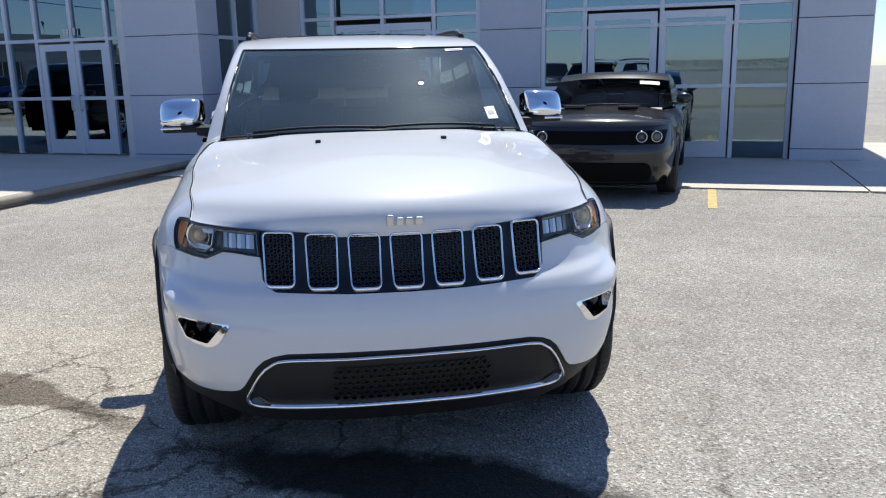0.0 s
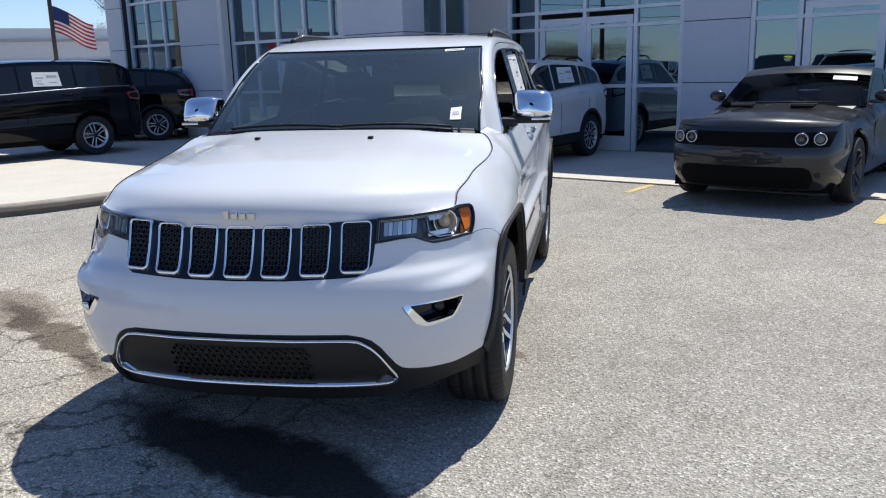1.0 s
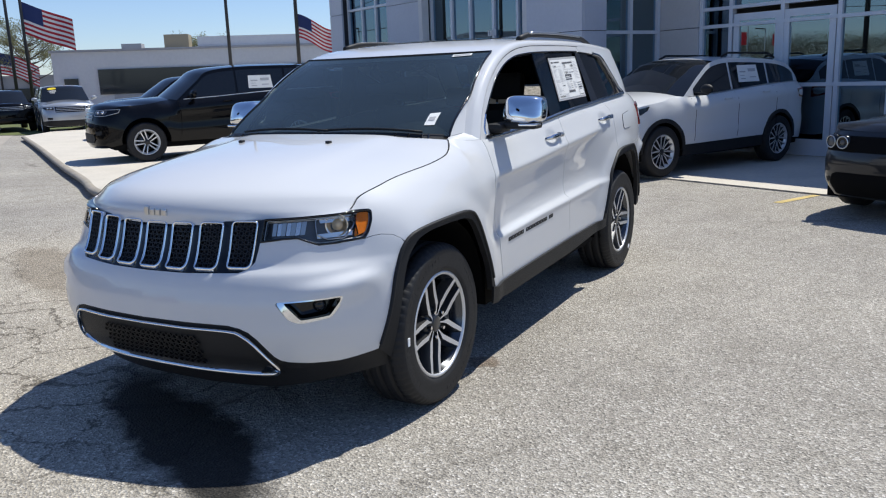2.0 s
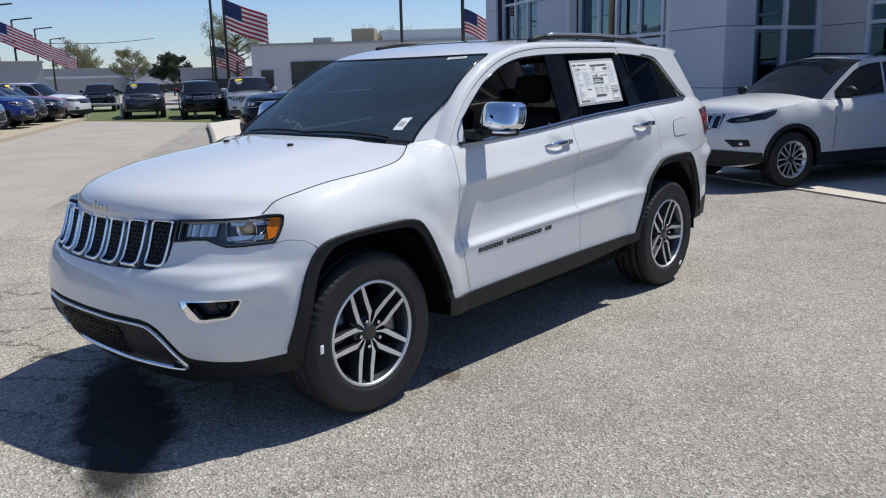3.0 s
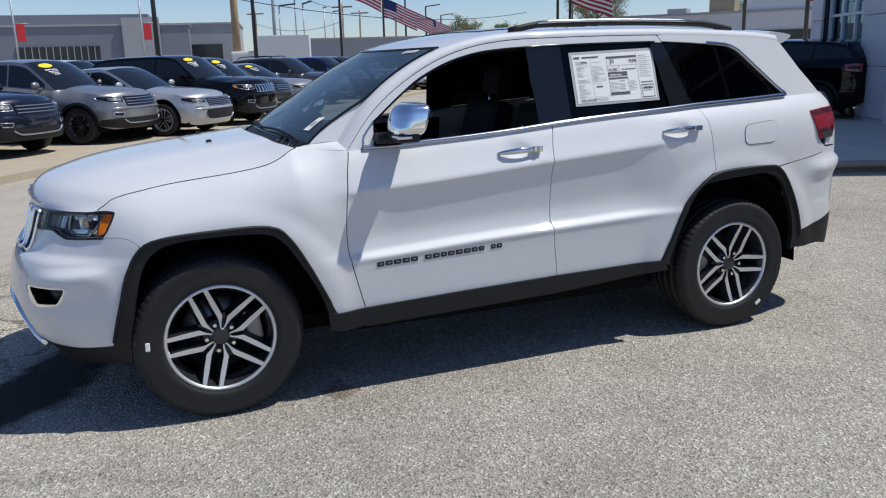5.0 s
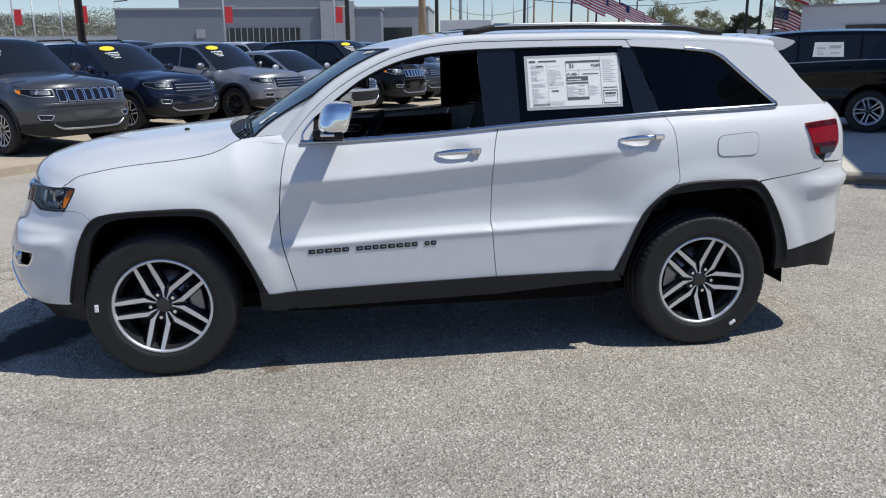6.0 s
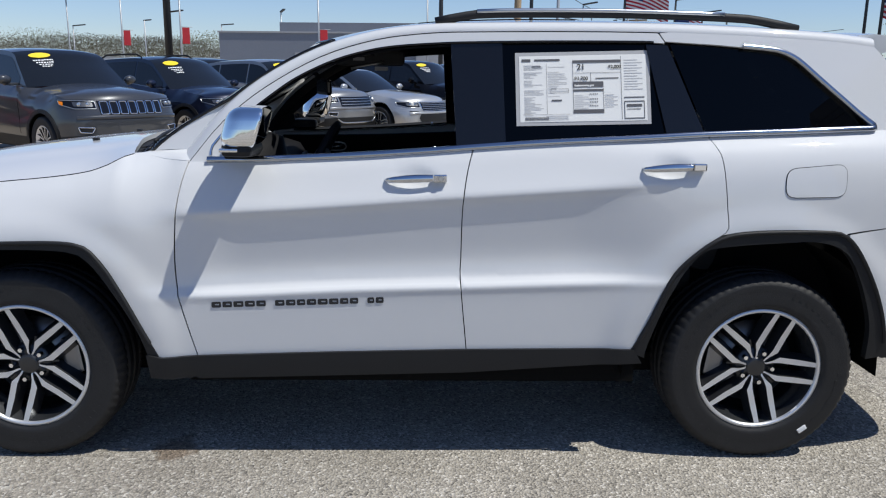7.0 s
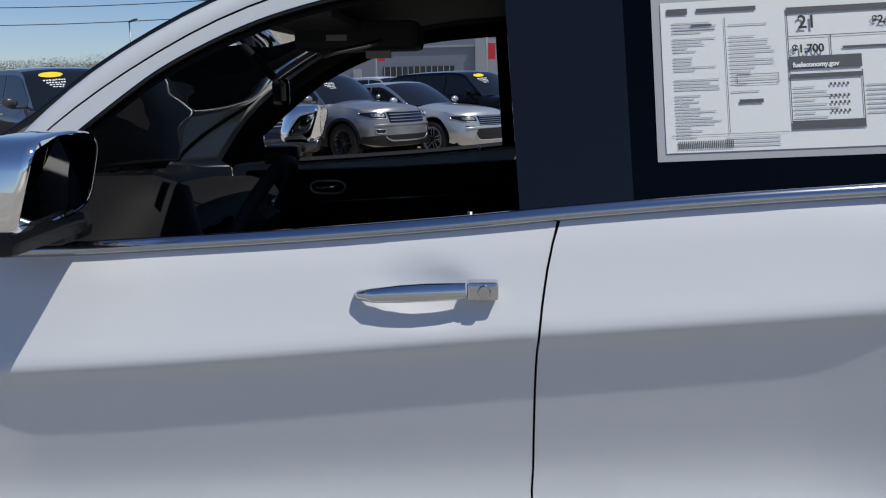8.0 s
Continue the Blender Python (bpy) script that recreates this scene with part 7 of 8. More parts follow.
def slab(name, outline, z0, z1, material, label, category, kerb=None):
    """A raised slab; kerb gives its rim a stone of another colour."""
    bm = bmesh.new()
    vs = [bm.verts.new((x, y, z1)) for x, y in outline]
    f = bm.faces.new(vs)
    if f.normal.z < 0:
        f.normal_flip()
    r = bmesh.ops.extrude_face_region(bm, geom=[f])
    for e in r["geom"]:
        if isinstance(e, bmesh.types.BMVert):
            e.co.z = z0
    ob = part(name, bm, material)
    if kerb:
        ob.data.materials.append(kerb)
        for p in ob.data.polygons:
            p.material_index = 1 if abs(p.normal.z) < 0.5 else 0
    tagged(ob, label, category, kind="structure")
    return ob


FU, FN = Vector((math.cos(radians(27)), -math.sin(radians(27)), 0)), Vector((math.sin(radians(27)), math.cos(radians(27)), 0))
FACADE = pose(0, 0, 0, 0, 0, -27)


def uv(u, v):
    p = FU * u + FN * v
    return (p.x, p.y)


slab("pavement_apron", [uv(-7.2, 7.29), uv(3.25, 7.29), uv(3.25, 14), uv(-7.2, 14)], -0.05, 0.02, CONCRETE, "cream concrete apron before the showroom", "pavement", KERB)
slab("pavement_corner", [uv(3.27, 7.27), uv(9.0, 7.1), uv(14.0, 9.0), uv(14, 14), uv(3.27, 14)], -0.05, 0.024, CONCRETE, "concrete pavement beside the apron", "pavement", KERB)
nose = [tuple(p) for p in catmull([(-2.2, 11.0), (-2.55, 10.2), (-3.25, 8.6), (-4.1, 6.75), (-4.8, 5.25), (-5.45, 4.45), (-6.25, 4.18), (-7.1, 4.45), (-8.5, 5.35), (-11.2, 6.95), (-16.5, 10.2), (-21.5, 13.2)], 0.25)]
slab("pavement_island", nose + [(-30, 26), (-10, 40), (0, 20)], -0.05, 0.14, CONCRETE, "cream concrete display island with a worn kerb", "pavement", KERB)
tube("kerb", [(x, y, 0.095) for x, y in nose], 0.085, KERB, label="worn rounded kerb round the island", seg=8, flat=0.62)
tagged(bpy.data.objects["kerb"], category="kerb", kind="structure")
for u0, v0 in ((1.47, 5.80), (-1.42, 6.50), (4.3, 6.0)):
    a, b = uv(u0 - 0.05, v0), uv(u0 + 0.05, 7.27)
    c, d = uv(u0 + 0.05, v0), uv(u0 - 0.05, 7.27)
    ln = mesh_ob("parking_line", [(*a, 0.004), (*c, 0.004), (*b, 0.004), (*d, 0.004)], [(0, 1, 2, 3)], YELLOW, label="worn yellow parking line", smooth=False)
    tagged(ln, category="road marking", kind="structure")
# concrete strip under the row of parked cars
ROW_N, ROW_E, ROW_H = Vector((-8.4, -2.95, 0)), Vector((-0.81, 0.587, 0)), Vector((0.587, 0.81, 0))


def row_pt(along, fwd):
    p = ROW_N + ROW_E * along + ROW_H * fwd
    return (p.x, p.y)


slab("pavement_lot", [row_pt(-14, 0.95), row_pt(5, 0.80), row_pt(10, 0.55), row_pt(14, 0.10), row_pt(30, -0.6), row_pt(30, -26), row_pt(-14, -26)], -0.05, 0.12, LOTSTONE, "cream concrete strip under the parked cars", "pavement")
ln = slab("road", [row_pt(-14, 0.0), row_pt(31, -0.8), row_pt(31, 5.0), row_pt(-14, 4.4)], -0.05, 0.004, LANE, "worn tan asphalt lane between the rows", "road")


def facade_piece(name, u0, u1, v0, v1, z0, z1, material, label, category, bevel=0.0):
    ob = box_part(name, (u0, v0, z0), (u1, v1, z1), material, None, bevel, m=None)
    ob.matrix_world = FACADE
    tagged(ob, label, category, kind="structure")
    return ob


def panel_wall(name, u0, u1, v, z0, z1, material, label, joints=(0.2, 1.22, 2.22, 3.22, 4.22, 5.22, 6.22), split=(), side=0.0):
    """A wall clad with flat metal panels with open joints."""
    w = facade_piece(name, u0 + 0.01, u1 - 0.01, v + 0.04, v + 0.45 + side, z0, z1 - 0.02, JOINT, label, "wall")
    zs = [z0] + [z for z in joints if z0 < z < z1] + [z1]
    us = [u0] + list(split) + [u1]
    for a, b in zip(zs[:-1], zs[1:]):
        for c, d in zip(us[:-1], us[1:]):
            box_part("panel", (c + 0.006, v, a + 0.006), (d - 0.006, v + 0.05, b - 0.006), material, w, 0.004)
        if side:
            box_part("panel", (u1 - 0.05, v + 0.05, a + 0.006), (u1, v + 0.45 + side, b - 0.006), material, w, 0.004)
    return w


H0 = 5.35
panel_wall("wall_pier_right", 2.66, 3.73, 10.70, 0.0, H0, PANEL, "blue-grey metal panel pier with open joints", side=0.4)
panel_wall("wall_panel_middle", -2.5, -1.40, 10.85, 0.0, H0, PANEL, "blue-grey metal panel wall between the shopfronts")
panel_wall("wall_panel_tan", -7.75, -6.0, 10.85, 0.0, H0, TANPANEL, "warm grey panel wall beside the shopfront")
panel_wall("wall_tower_pier", -8.28, -6.78, 8.70, 0.1, H0 + 1.95, PANEL, "blue-grey metal panel pier of the entrance tower", side=0.15)
panel_wall("wall_tower_left", -13.6, -12.05, 8.80, 0.1, H0 + 1.95, PANEL, "blue-grey metal panel wall of the entrance tower")
panel_wall("wall_tower_end", -16.6, -15.9, 8.80, 0.1, H0 + 1.95, PANEL, "blue-grey metal panel wall at the tower's end")
for u in (-12.05, -8.42):
    facade_piece("trim", u, u + 0.14, 8.72, 8.9, 0.1, H0 + 1.95, FARWHITE, "white edge trim of the glass entrance", "trim")


def storefront(name, u0, u1, v, cols, rows, doors=(), z1=H0, label="", base=0.02):
    """Aluminium frames with panes: cols are post places, rows rail heights, doors (u, u, z) leaves."""
    win = thing(name, label, "window", FACADE, kind="structure")
    posts = [u0] + list(cols) + [u1]
    for u in posts:
        box_part("post", (u - 0.035, v - 0.05, base), (u + 0.035, v + 0.08, z1), ALU, win, 0.005)
    rows = [z for z in rows if z < z1 - 0.2]
    for z in rows:
        box_part("rail", (u0 + 0.036, v - 0.045, z - 0.03), (u1 - 0.036, v + 0.07, z + 0.03), ALU, win, 0.005)
    zs = [base] + list(rows) + [z1]
    for a, b in zip(posts[:-1], posts[1:]):
        for c, d in zip(zs[:-1], zs[1:]):
            if any(da - 0.06 < a and b < db + 0.06 and d <= dz + 0.12 for da, db, dz in doors):
                continue
            p = box_part("pane", (a + 0.03, v + 0.005, c + 0.02), (b - 0.03, v + 0.017, d - 0.02), SHOP, win)
            p.visible_shadow = False
    for da, db, dz in doors:
        n = 2
        w = (db - da) / n
        for i in range(n):
            a, b = da + i * w, da + (i + 1) * w
            leaf = part("door_leaf", add_box(add_box(add_box(add_box(bmesh.new(), (a + 0.02, v - 0.03, base + 0.01), (a + 0.13, v + 0.03, dz)), (b - 0.13, v - 0.03, base + 0.01), (b - 0.02, v + 0.03, dz)),
                        (a + 0.13, v - 0.028, dz - 0.12), (b - 0.13, v + 0.028, dz)), (a + 0.13, v - 0.028, base + 0.01), (b - 0.13, v + 0.028, base + 0.27)), ALU, win, "aluminium door leaf with a large pane")
            p = box_part("pane", (a + 0.125, v - 0.006, base + 0.265), (b - 0.125, v + 0.006, dz - 0.115), SHOP, leaf)
            p.visible_shadow = False
            hx = b - 0.09 if i == 0 else a + 0.09
            tube("handle", [(hx, v - 0.03, 0.95), (hx, v - 0.09, 0.97), (hx, v - 0.09, 1.22), (hx, v - 0.03, 1.24)], 0.013, SATIN, leaf, seg=6)
    return win


storefront("window_1", -1.37, 2.62, 10.93, (-0.66, 0.60, 1.76), (1.20, 2.20, 2.50, 3.6, 4.8, 6.0), doors=((-0.62, 1.72, 2.42),), label="showroom glazing with double doors in aluminium frames")
storefront("window_2", -5.97, -2.53, 10.93, (-5.35, -4.35, -3.36), (1.18, 2.22, 2.52, 3.6, 4.8, 6.0), doors=((-5.31, -3.40, 2.40),), label="showroom glazing with double doors and wide side panes")
storefront("window_3", -11.9, -8.42, 9.0, (-11.1, -10.42, -9.62, -8.85), (1.18, 2.22, 3.5, 4.7, 6.0), doors=((-10.40, -8.88, 2.15),), z1=H0 + 1.95, base=0.16, label="tall glass entrance tower with double doors")
storefront("window_4", -15.85, -13.65, 9.0, (-15.1, -14.4), (1.25, 2.3, 3.3, 4.3, 5.4), z1=H0 + 1.95, base=0.16, label="tall glazing of the tower in aluminium frames")
# side glazing between the tower pier and the tan wall
sg_win = thing("window_5", "narrow side glazing of the tower", "window", FACADE, kind="structure")
for v in (9.32, 10.05, 10.8):
    box_part("post", (-7.0, v - 0.035, 0.1), (-6.88, v + 0.035, H0), ALU, sg_win)
for z in (0.15, 1.2, 2.2, 3.4, 4.6, 6.0):
    box_part("rail", (-6.99, 9.36, z - 0.03), (-6.89, 10.76, z + 0.03), ALU, sg_win)
p = box_part("pane", (-6.95, 9.33, 0.1), (-6.94, 10.8, H0), SHOP, sg_win)
p.visible_shadow = False
# number bars over the tower door
for k in range(4):
    b = box_part("number_bar", (-9.78 + k * 0.075, 8.935, 2.30), (-9.73 + k * 0.075, 8.94, 2.42), FARWHITE, bpy.data.objects["window_3"])
# the showroom behind the glass
room = facade_piece("floor", -16.5, 3.7, 11.4, 21, 0.0, 0.025, ROOMFLOOR, "dark polished showroom floor", "floor")
facade_piece("wall_back", -16.5, 3.7, 21, 21.3, 0.0, H0, ROOM, "plain grey back wall of the showroom", "wall")
facade_piece("wall_side_right", 3.45, 3.73, 11.55, 21, 0.0, H0, PANEL, "blue-grey side wall of the showroom", "wall")
facade_piece("wall_side_left", -16.6, -16.3, 9.3, 21, 0.0, H0 + 1.95, PANEL, "blue-grey side wall of the tower", "wall")
facade_piece("ceiling", -16.5, 3.7, 11.3, 21, 3.3, 3.5, ROOM, "grey showroom ceiling with lamp bars", "ceiling")
facade_piece("roof_main", -6.9, 3.9, 10.7, 21.4, H0, H0 + 0.25, PANEL, "flat roof edge of the showroom", "roof")
facade_piece("roof_tower", -16.7, -6.7, 8.7, 21.4, H0 + 1.95, H0 + 2.2, PANEL, "flat roof edge of the entrance tower", "roof")
for u in (-15, -12, -9, -5.2, -3.6, -0.6, 1.2):
    for v in (12.6, 15.0):
        lb = facade_piece("ceiling_light", u - 0.55, u + 0.55, v, v + 0.12, 3.25, 3.29, LIGHTBAR, "long narrow ceiling light", "lamp")
        lb["kind"] = ""
        lb["group"] = "ceiling lights"
        del lb["kind"]

# ---- vehicles ----
build_white_suv()
cu, cv = 0.22, 6.62
cx, cy = uv(cu, cv)
cx, cy = cx + 0.03, cy + 0.29
build_car("coupe", "black muscle coupe with four round ringed headlights", COUPE, "charcoal", heading(cx, cy, 243, 0.012), grille="none", lamps="round", step=0.05, seg=40, detail=True, face=RIMDARK)
build_car("compact_suv", "white compact sport utility vehicle with black cladding", COMPACT, "white", heading(-0.80, 8.58, 243, 0.02), grille="slots", step=0.045, seg=36, sticker=True, rails=True, wheels="ten", lamps="slim")
build_car("large_suv", "black three-row sport utility vehicle with silver wheels", LONGSUV, "black", heading(-10.3, 8.05, 239, 0.14), grille="bars", step=0.05, seg=36, sticker=True, wheels="double")
build_car("parked_crossover", "black crossover parked beside the glass tower", CROSS, "black", heading(-11.3, 13.2, 200, 0.14), step=0.09)
build_car("parked_suv", "black sport utility vehicle on the display island", CROSS, "black", heading(-16.2, 12.9, 239, 0.14), step=0.09)
ROW = [
    ("parked_suv", "graphite sport utility vehicle with a yellow window tag", SUV, "graphite", "slots", "ten"),
    ("parked_crossover", "black crossover with a yellow window tag", CROSS, "navy", "bars", "double"),
    ("parked_crossover", "dark silver crossover with black wheels", CROSS, "steel", "bars", "ten"),
    ("parked_sedan", "silver sedan with a dark mesh grille", SEDAN, "silver", "mesh", "double"),
    ("parked_suv", "black sport utility vehicle with a slotted grille", SUV, "black", "slots", "ten"),
    ("parked_crossover", "dark grey crossover with a yellow tag", CROSS, "darkgrey", "bars", "double"),
    ("parked_sedan", "champagne sedan with a yellow tag", SEDAN, "champagne", "mesh", "double"),
    ("parked_crossover", "graphite crossover with a slotted grille", CROSS, "graphite", "slots", "double"),
    ("parked_crossover", "bright blue crossover in the row", CROSS, "blue", "bars", "ten"),
    ("parked_crossover", "dark grey crossover in the row", CROSS, "darkgrey", "bars", "double"),
    ("parked_sedan", "black sedan at the end of the row", SEDAN, "black", "bars", "double"),
]
ALONG = (-0.20, 3.0, 5.5, 7.2, 9.8, 12.2, 14.6, 18.2, 21.9, 24.2, 26.6)
AXLE = (-0.30, -1.35, -1.0, -0.26, -0.40, -1.0, -1.1, -1.5, -1.6, -1.75, -1.7)
for i, (nm, lb, sp, colr, gr, wl) in enumerate(ROW):
    near = i < 5
    x, y = row_pt(ALONG[i], AXLE[i])
    build_car(nm, lb, sp, colr, heading(x, y, 50 if i == 0 else 54, 0.12), grille=gr, group="cars in the row", step=0.055 if near else 0.09, tag=i in (0, 1, 2, 4, 5, 6), wheels=wl, seg=30 if near else 18, rails=i in (1, 7),
              face=RIMDARK if i == 2 else None, lamps="clear")
back = [("darkgrey", LONGSUV), ("black", CROSS), ("black", SUV), ("white", CROSS), ("black", LONGSUV), ("graphite", SUV), ("white", SUV), ("darkgrey", SUV)]
for i, (c, sp) in enumerate([("red", CROSS)] + back):
    x, y = row_pt(2.6 * i - 4.2, -7.0)
    build_car("parked_suv", {"red": "red", "darkgrey": "dark grey", "black": "black", "white": "white", "graphite": "graphite"}[c] + " car in the second row", sp, c, heading(x, y, 54, 0.12), group="cars in the second row", step=0.12, seg=14, tag=i % 3 == 0, rails=i == 3)
build_car("pickup_truck", "dark grey pickup truck at the lot's edge", PICKUP, "darkgrey", heading(-31.0, 15.9, 331, 0), step=0.12, seg=16, tag=True)
build_car("pickup_truck", "black pickup truck at the lot's edge", PICKUP, "black", heading(-27.4, 16.7, 331, 0), step=0.12, seg=16)
build_car("parked_suv", "silver sport utility vehicle at the lot's edge", SUV, "silver", heading(-23.2, 16.2, 328, 0), step=0.12, seg=16, tag=True)
build_car("pickup_truck", "red pickup truck behind the white rail", PICKUP, "red", heading(-38.5, 23.0, 330, 0), step=0.14, seg=12)
build_car("pickup_truck", "black pickup truck behind the white rail", PICKUP, "black", heading(-43.0, 19.5, 330, 0), step=0.14, seg=12)
build_car("parked_suv", "white sport utility vehicle behind the white rail", SUV, "white", heading(-35.0, 24.5, 330, 0), step=0.14, seg=12)
build_car("parked_suv", "red off-road car in the far row", SUV, "red", heading(-31.6, 11.6, 50, 0), step=0.14, seg=12, tag=True)
build_car("parked_suv", "white car in the far row", SUV, "white", heading(-33.6, 13.6, 40, 0), step=0.14, seg=12)

# ---- lawn, rail, poles, flags ----
slab("ground_lawn", [(-33.6, 13.4), (-18, 16.4), (-21, 28.0), (-55.0, 21.5)], -0.05, 0.02, GRASS, "strip of spring grass behind the pickup trucks", "grass")
rail = thing("guard_rail", "white steel guard rail along the grass", "fence")
tube("rail_tube", [(-36.5, 15.7, 0.62), (-27.9, 17.6, 0.62), (-17, 20.0, 0.62)], 0.05, FARWHITE, rail, seg=8)
for k in range(9):
    t = k / 8
    box_part("post", (-0.05, -0.05, 0), (0.05, 0.05, 0.6), FARWHITE, rail, m=pose(-36.3 + 19 * t, 15.75 + 4.2 * t, 0))


def flag(parent, x, y, z, ang, w=2.6, h=1.45, seed=0):
    """A waving striped flag that droops away from its pole."""
    rng = random.Random(seed)
    ph = rng.random() * 6
    nx, nz = 22, 13
    vs, fs = [], []
    d = Vector((math.cos(radians(ang)), math.sin(radians(ang)), 0))
    s = Vector((-d.y, d.x, 0))
    for i in range(nx + 1):
        t = i / nx
        for j in range(nz + 1):
            q = j / nz
            wob = 0.16 * t * math.sin(7.5 * t + ph + 1.2 * q)
            p = Vector((x, y, z)) + d * (w * t * 0.94) + s * wob + Vector((0, 0, -h * q - 0.38 * w * t ** 1.2 + 0.06 * math.sin(5 * t + ph)))
            vs.append(p)
    red, white, blue = [], [], []
    for i in range(nx):
        for j in range(nz):
            f = (i * (nz + 1) + j, (i + 1) * (nz + 1) + j, (i + 1) * (nz + 1) + j + 1, i * (nz + 1) + j + 1)
            fs.append((f, 2 if i < nx * 0.4 and j < 7 else (0 if j % 2 == 0 else 1)))
    ob = mesh_ob("flag_cloth", vs, [f for f, _ in fs], FLAGRED, parent)
    ob.data.materials.append(FLAGWHITE)
    ob.data.materials.append(FLAGBLUE)
    for p, (_, k) in zip(ob.data.polygons, fs):
        p.material_index = k
    return ob


def pole(x, y, h, r=0.07, material=STEEL, name="flag_pole", label="tall dark steel pole", category="pole", group="", arm=None, flag_at=None, ang=20, seed=0, fw=2.6, fh=1.45):
    p = thing(name, label, category, pose(x, y, 0), group)
    tube("shaft", [(0, 0, 0), (0, 0, h * 0.5), (0, 0, h)], r, material, p, seg=8, radii=[r, r * 0.85, r * 0.7])
    if arm:
        a = radians(arm[0])
        L = arm[1]
        bm = add_box(bmesh.new(), (0, -0.12, -0.05), (L, 0.12, 0.07), 0.02)
        bmesh.ops.transform(bm, matrix=Matrix.Translation((0, 0, h)) @ pose(0, 0, 0, 0, -6, math.degrees(a)), verts=bm.verts[:])
        part("lamp_head", bm, STEEL, p, "flat dark lamp head")
    if flag_at:
        flag(p, 0, 0, flag_at, ang, fw, fh, seed)
    return p


for k, (x, y, h, fz) in enumerate([(-55.7, 15.7, 8.8, 7.9), (-68.9, 23.3, 8.0, 7.0), (-82.7, 30.3, 8.0, 6.9), (-95.1, 37.4, 8.0, 6.7), (-115.5, 47.6, 8.0, 6.4), (-136.4, 58.8, 8.0, 0), (-155.3, 69.0, 8.0, 6.4)]):
    pole(x, y, h, 0.11 + 0.012 * k, name="lamp_post", label="dark lamp post with a striped flag" if fz else "dark lamp post with a flat head", category="lamp post", group="lamp posts with flags", arm=(62, 1.9), flag_at=fz or None, ang=62, seed=k, fw=3.3, fh=1.65)
for k, (x, y) in enumerate([(-34.4, 21.9), (-34.05, 22.45)]):
    pole(x, y, 9.0, 0.085, flag_at=5.75 if k else None, ang=52, seed=11 + k, fw=2.35, fh=1.5, label="dark flag pole with a striped flag" if k else "dark steel flag pole")
pole(-60, 38, 6.0, 0.09, flag_at=4.7, ang=52, seed=15, fw=3.0, fh=1.7, label="dark flag pole with a striped flag")
pole(-21.3, 22.7, 9.5, 0.075, label="dark steel flag pole")
pole(-16.0, 20.5, 9.0, 0.075, flag_at=3.85, ang=45, seed=21, fw=1.35, fh=0.82, label="dark flag pole with a striped flag")
pole(-24.1, -7.1, 11, 0.14, name="lamp_post", label="tall black lamp post among the parked cars", category="lamp post")
pole(-55.3, 8.0, 11.0, 0.30, WOODPOLE, "utility_pole", "weathered wooden utility pole", "utility pole")
pole(-46.0, 7.8, 11.0, 0.13, name="lamp_post", label="tall dark steel lamp post", category="lamp post")
pole(-60.0, 11.6, 10.5, 0.15, GALV, "lamp_post", "tall grey steel lamp post", "lamp post")
pole(-52.0, 2.5, 10.5, 0.17, STEEL, "lamp_post", "tall black lamp post", "lamp post")
for x, y in ((-66, 13.2), (-70, 15.4), (-74, 17.0), (-80, 20.5), (-86, 23), (-64, 18.0), (-78, -26), (-84, -20), (-90, -38), (-74, -12), (-70, -30), (-66, -20)):
    pole(x, y, 6.2 + (x % 3) * 0.7, 0.08, GALV, "lamp_post", "slim grey lamp post with a flat head", "lamp post", "far lamp posts", arm=((x * 7) % 180, 1.4))
for k, (x, y) in enumerate([(-49.8, -5.4), (-50.2, 1.6), (-54.0, -19.5), (-49.0, -14.0)]):
    p = pole(x, y, 6.5, 0.07, GALV, "banner_pole", "grey pole with a hanging red banner", "pole", "banner poles")
    box_part("banner", (-0.02, 0.10, 3.15), (0.02, 0.56, 4.15), BANNER, p, 0.004)
    tube("bracket", [(0, 0, 4.18), (0, 0.75, 4.18)], 0.02, GALV, p, seg=5)
for k, (x, y, h) in enumerate([(-97, 27, 8.5), (-100, 35, 8.2), (-110, 33, 8.5), (-120, 20, 9)]):
    p = pole(x, y, h, 0.16, WOODPOLE, "utility_pole", "wooden utility pole with cross arms", "utility pole", "far utility poles")
    box_part("cross_arm", (-1.3, -0.08, h - 0.5), (1.3, 0.08, h - 0.32), WOODPOLE, p, m=pose(0, 0, 0, 0, 0, 60))
for k, (a, b) in enumerate([((-55.3, 8.0, 9.8), (-60, -45, 8.3)), ((-55.3, 8.0, 8.6), (-62, -50, 7.2)), ((-55.3, 8.0, 9.5), (-97, 27, 8.0)), ((-55.3, 8.0, 6.0), (-84, 46, 6.6)), ((-97, 27, 6.4), (-120, 20, 7.2))]):
    A, B = Vector(a), Vector(b)
    w = tube("overhead_cable", [A.lerp(B, t) - Vector((0, 0, 4 * 1.1 * t * (1 - t))) for t in np.linspace(0, 1, 13)], 0.03, STEEL, label="thin dark overhead cable", seg=4)
    tagged(w, category="cable", group="overhead cables")

# ---- far buildings ----
def far_building(name, label, x, y, deg, w, d, h, material, bands=(), kind_roof=True):
    b = thing(name, label, "building", pose(x, y, 0, 0, 0, deg))
    box_part("wall", (0, 0, 0), (w, d, h), material, b)
    box_part("roof", (-0.1, -0.1, h), (w + 0.1, d + 0.1, h + 0.14), FARMID, b)
    for (a0, a1, z0, z1, mt, nm) in bands:
        box_part(nm, (a0, -0.10, z0), (a1, -0.004, z1), mt, b)
    return b


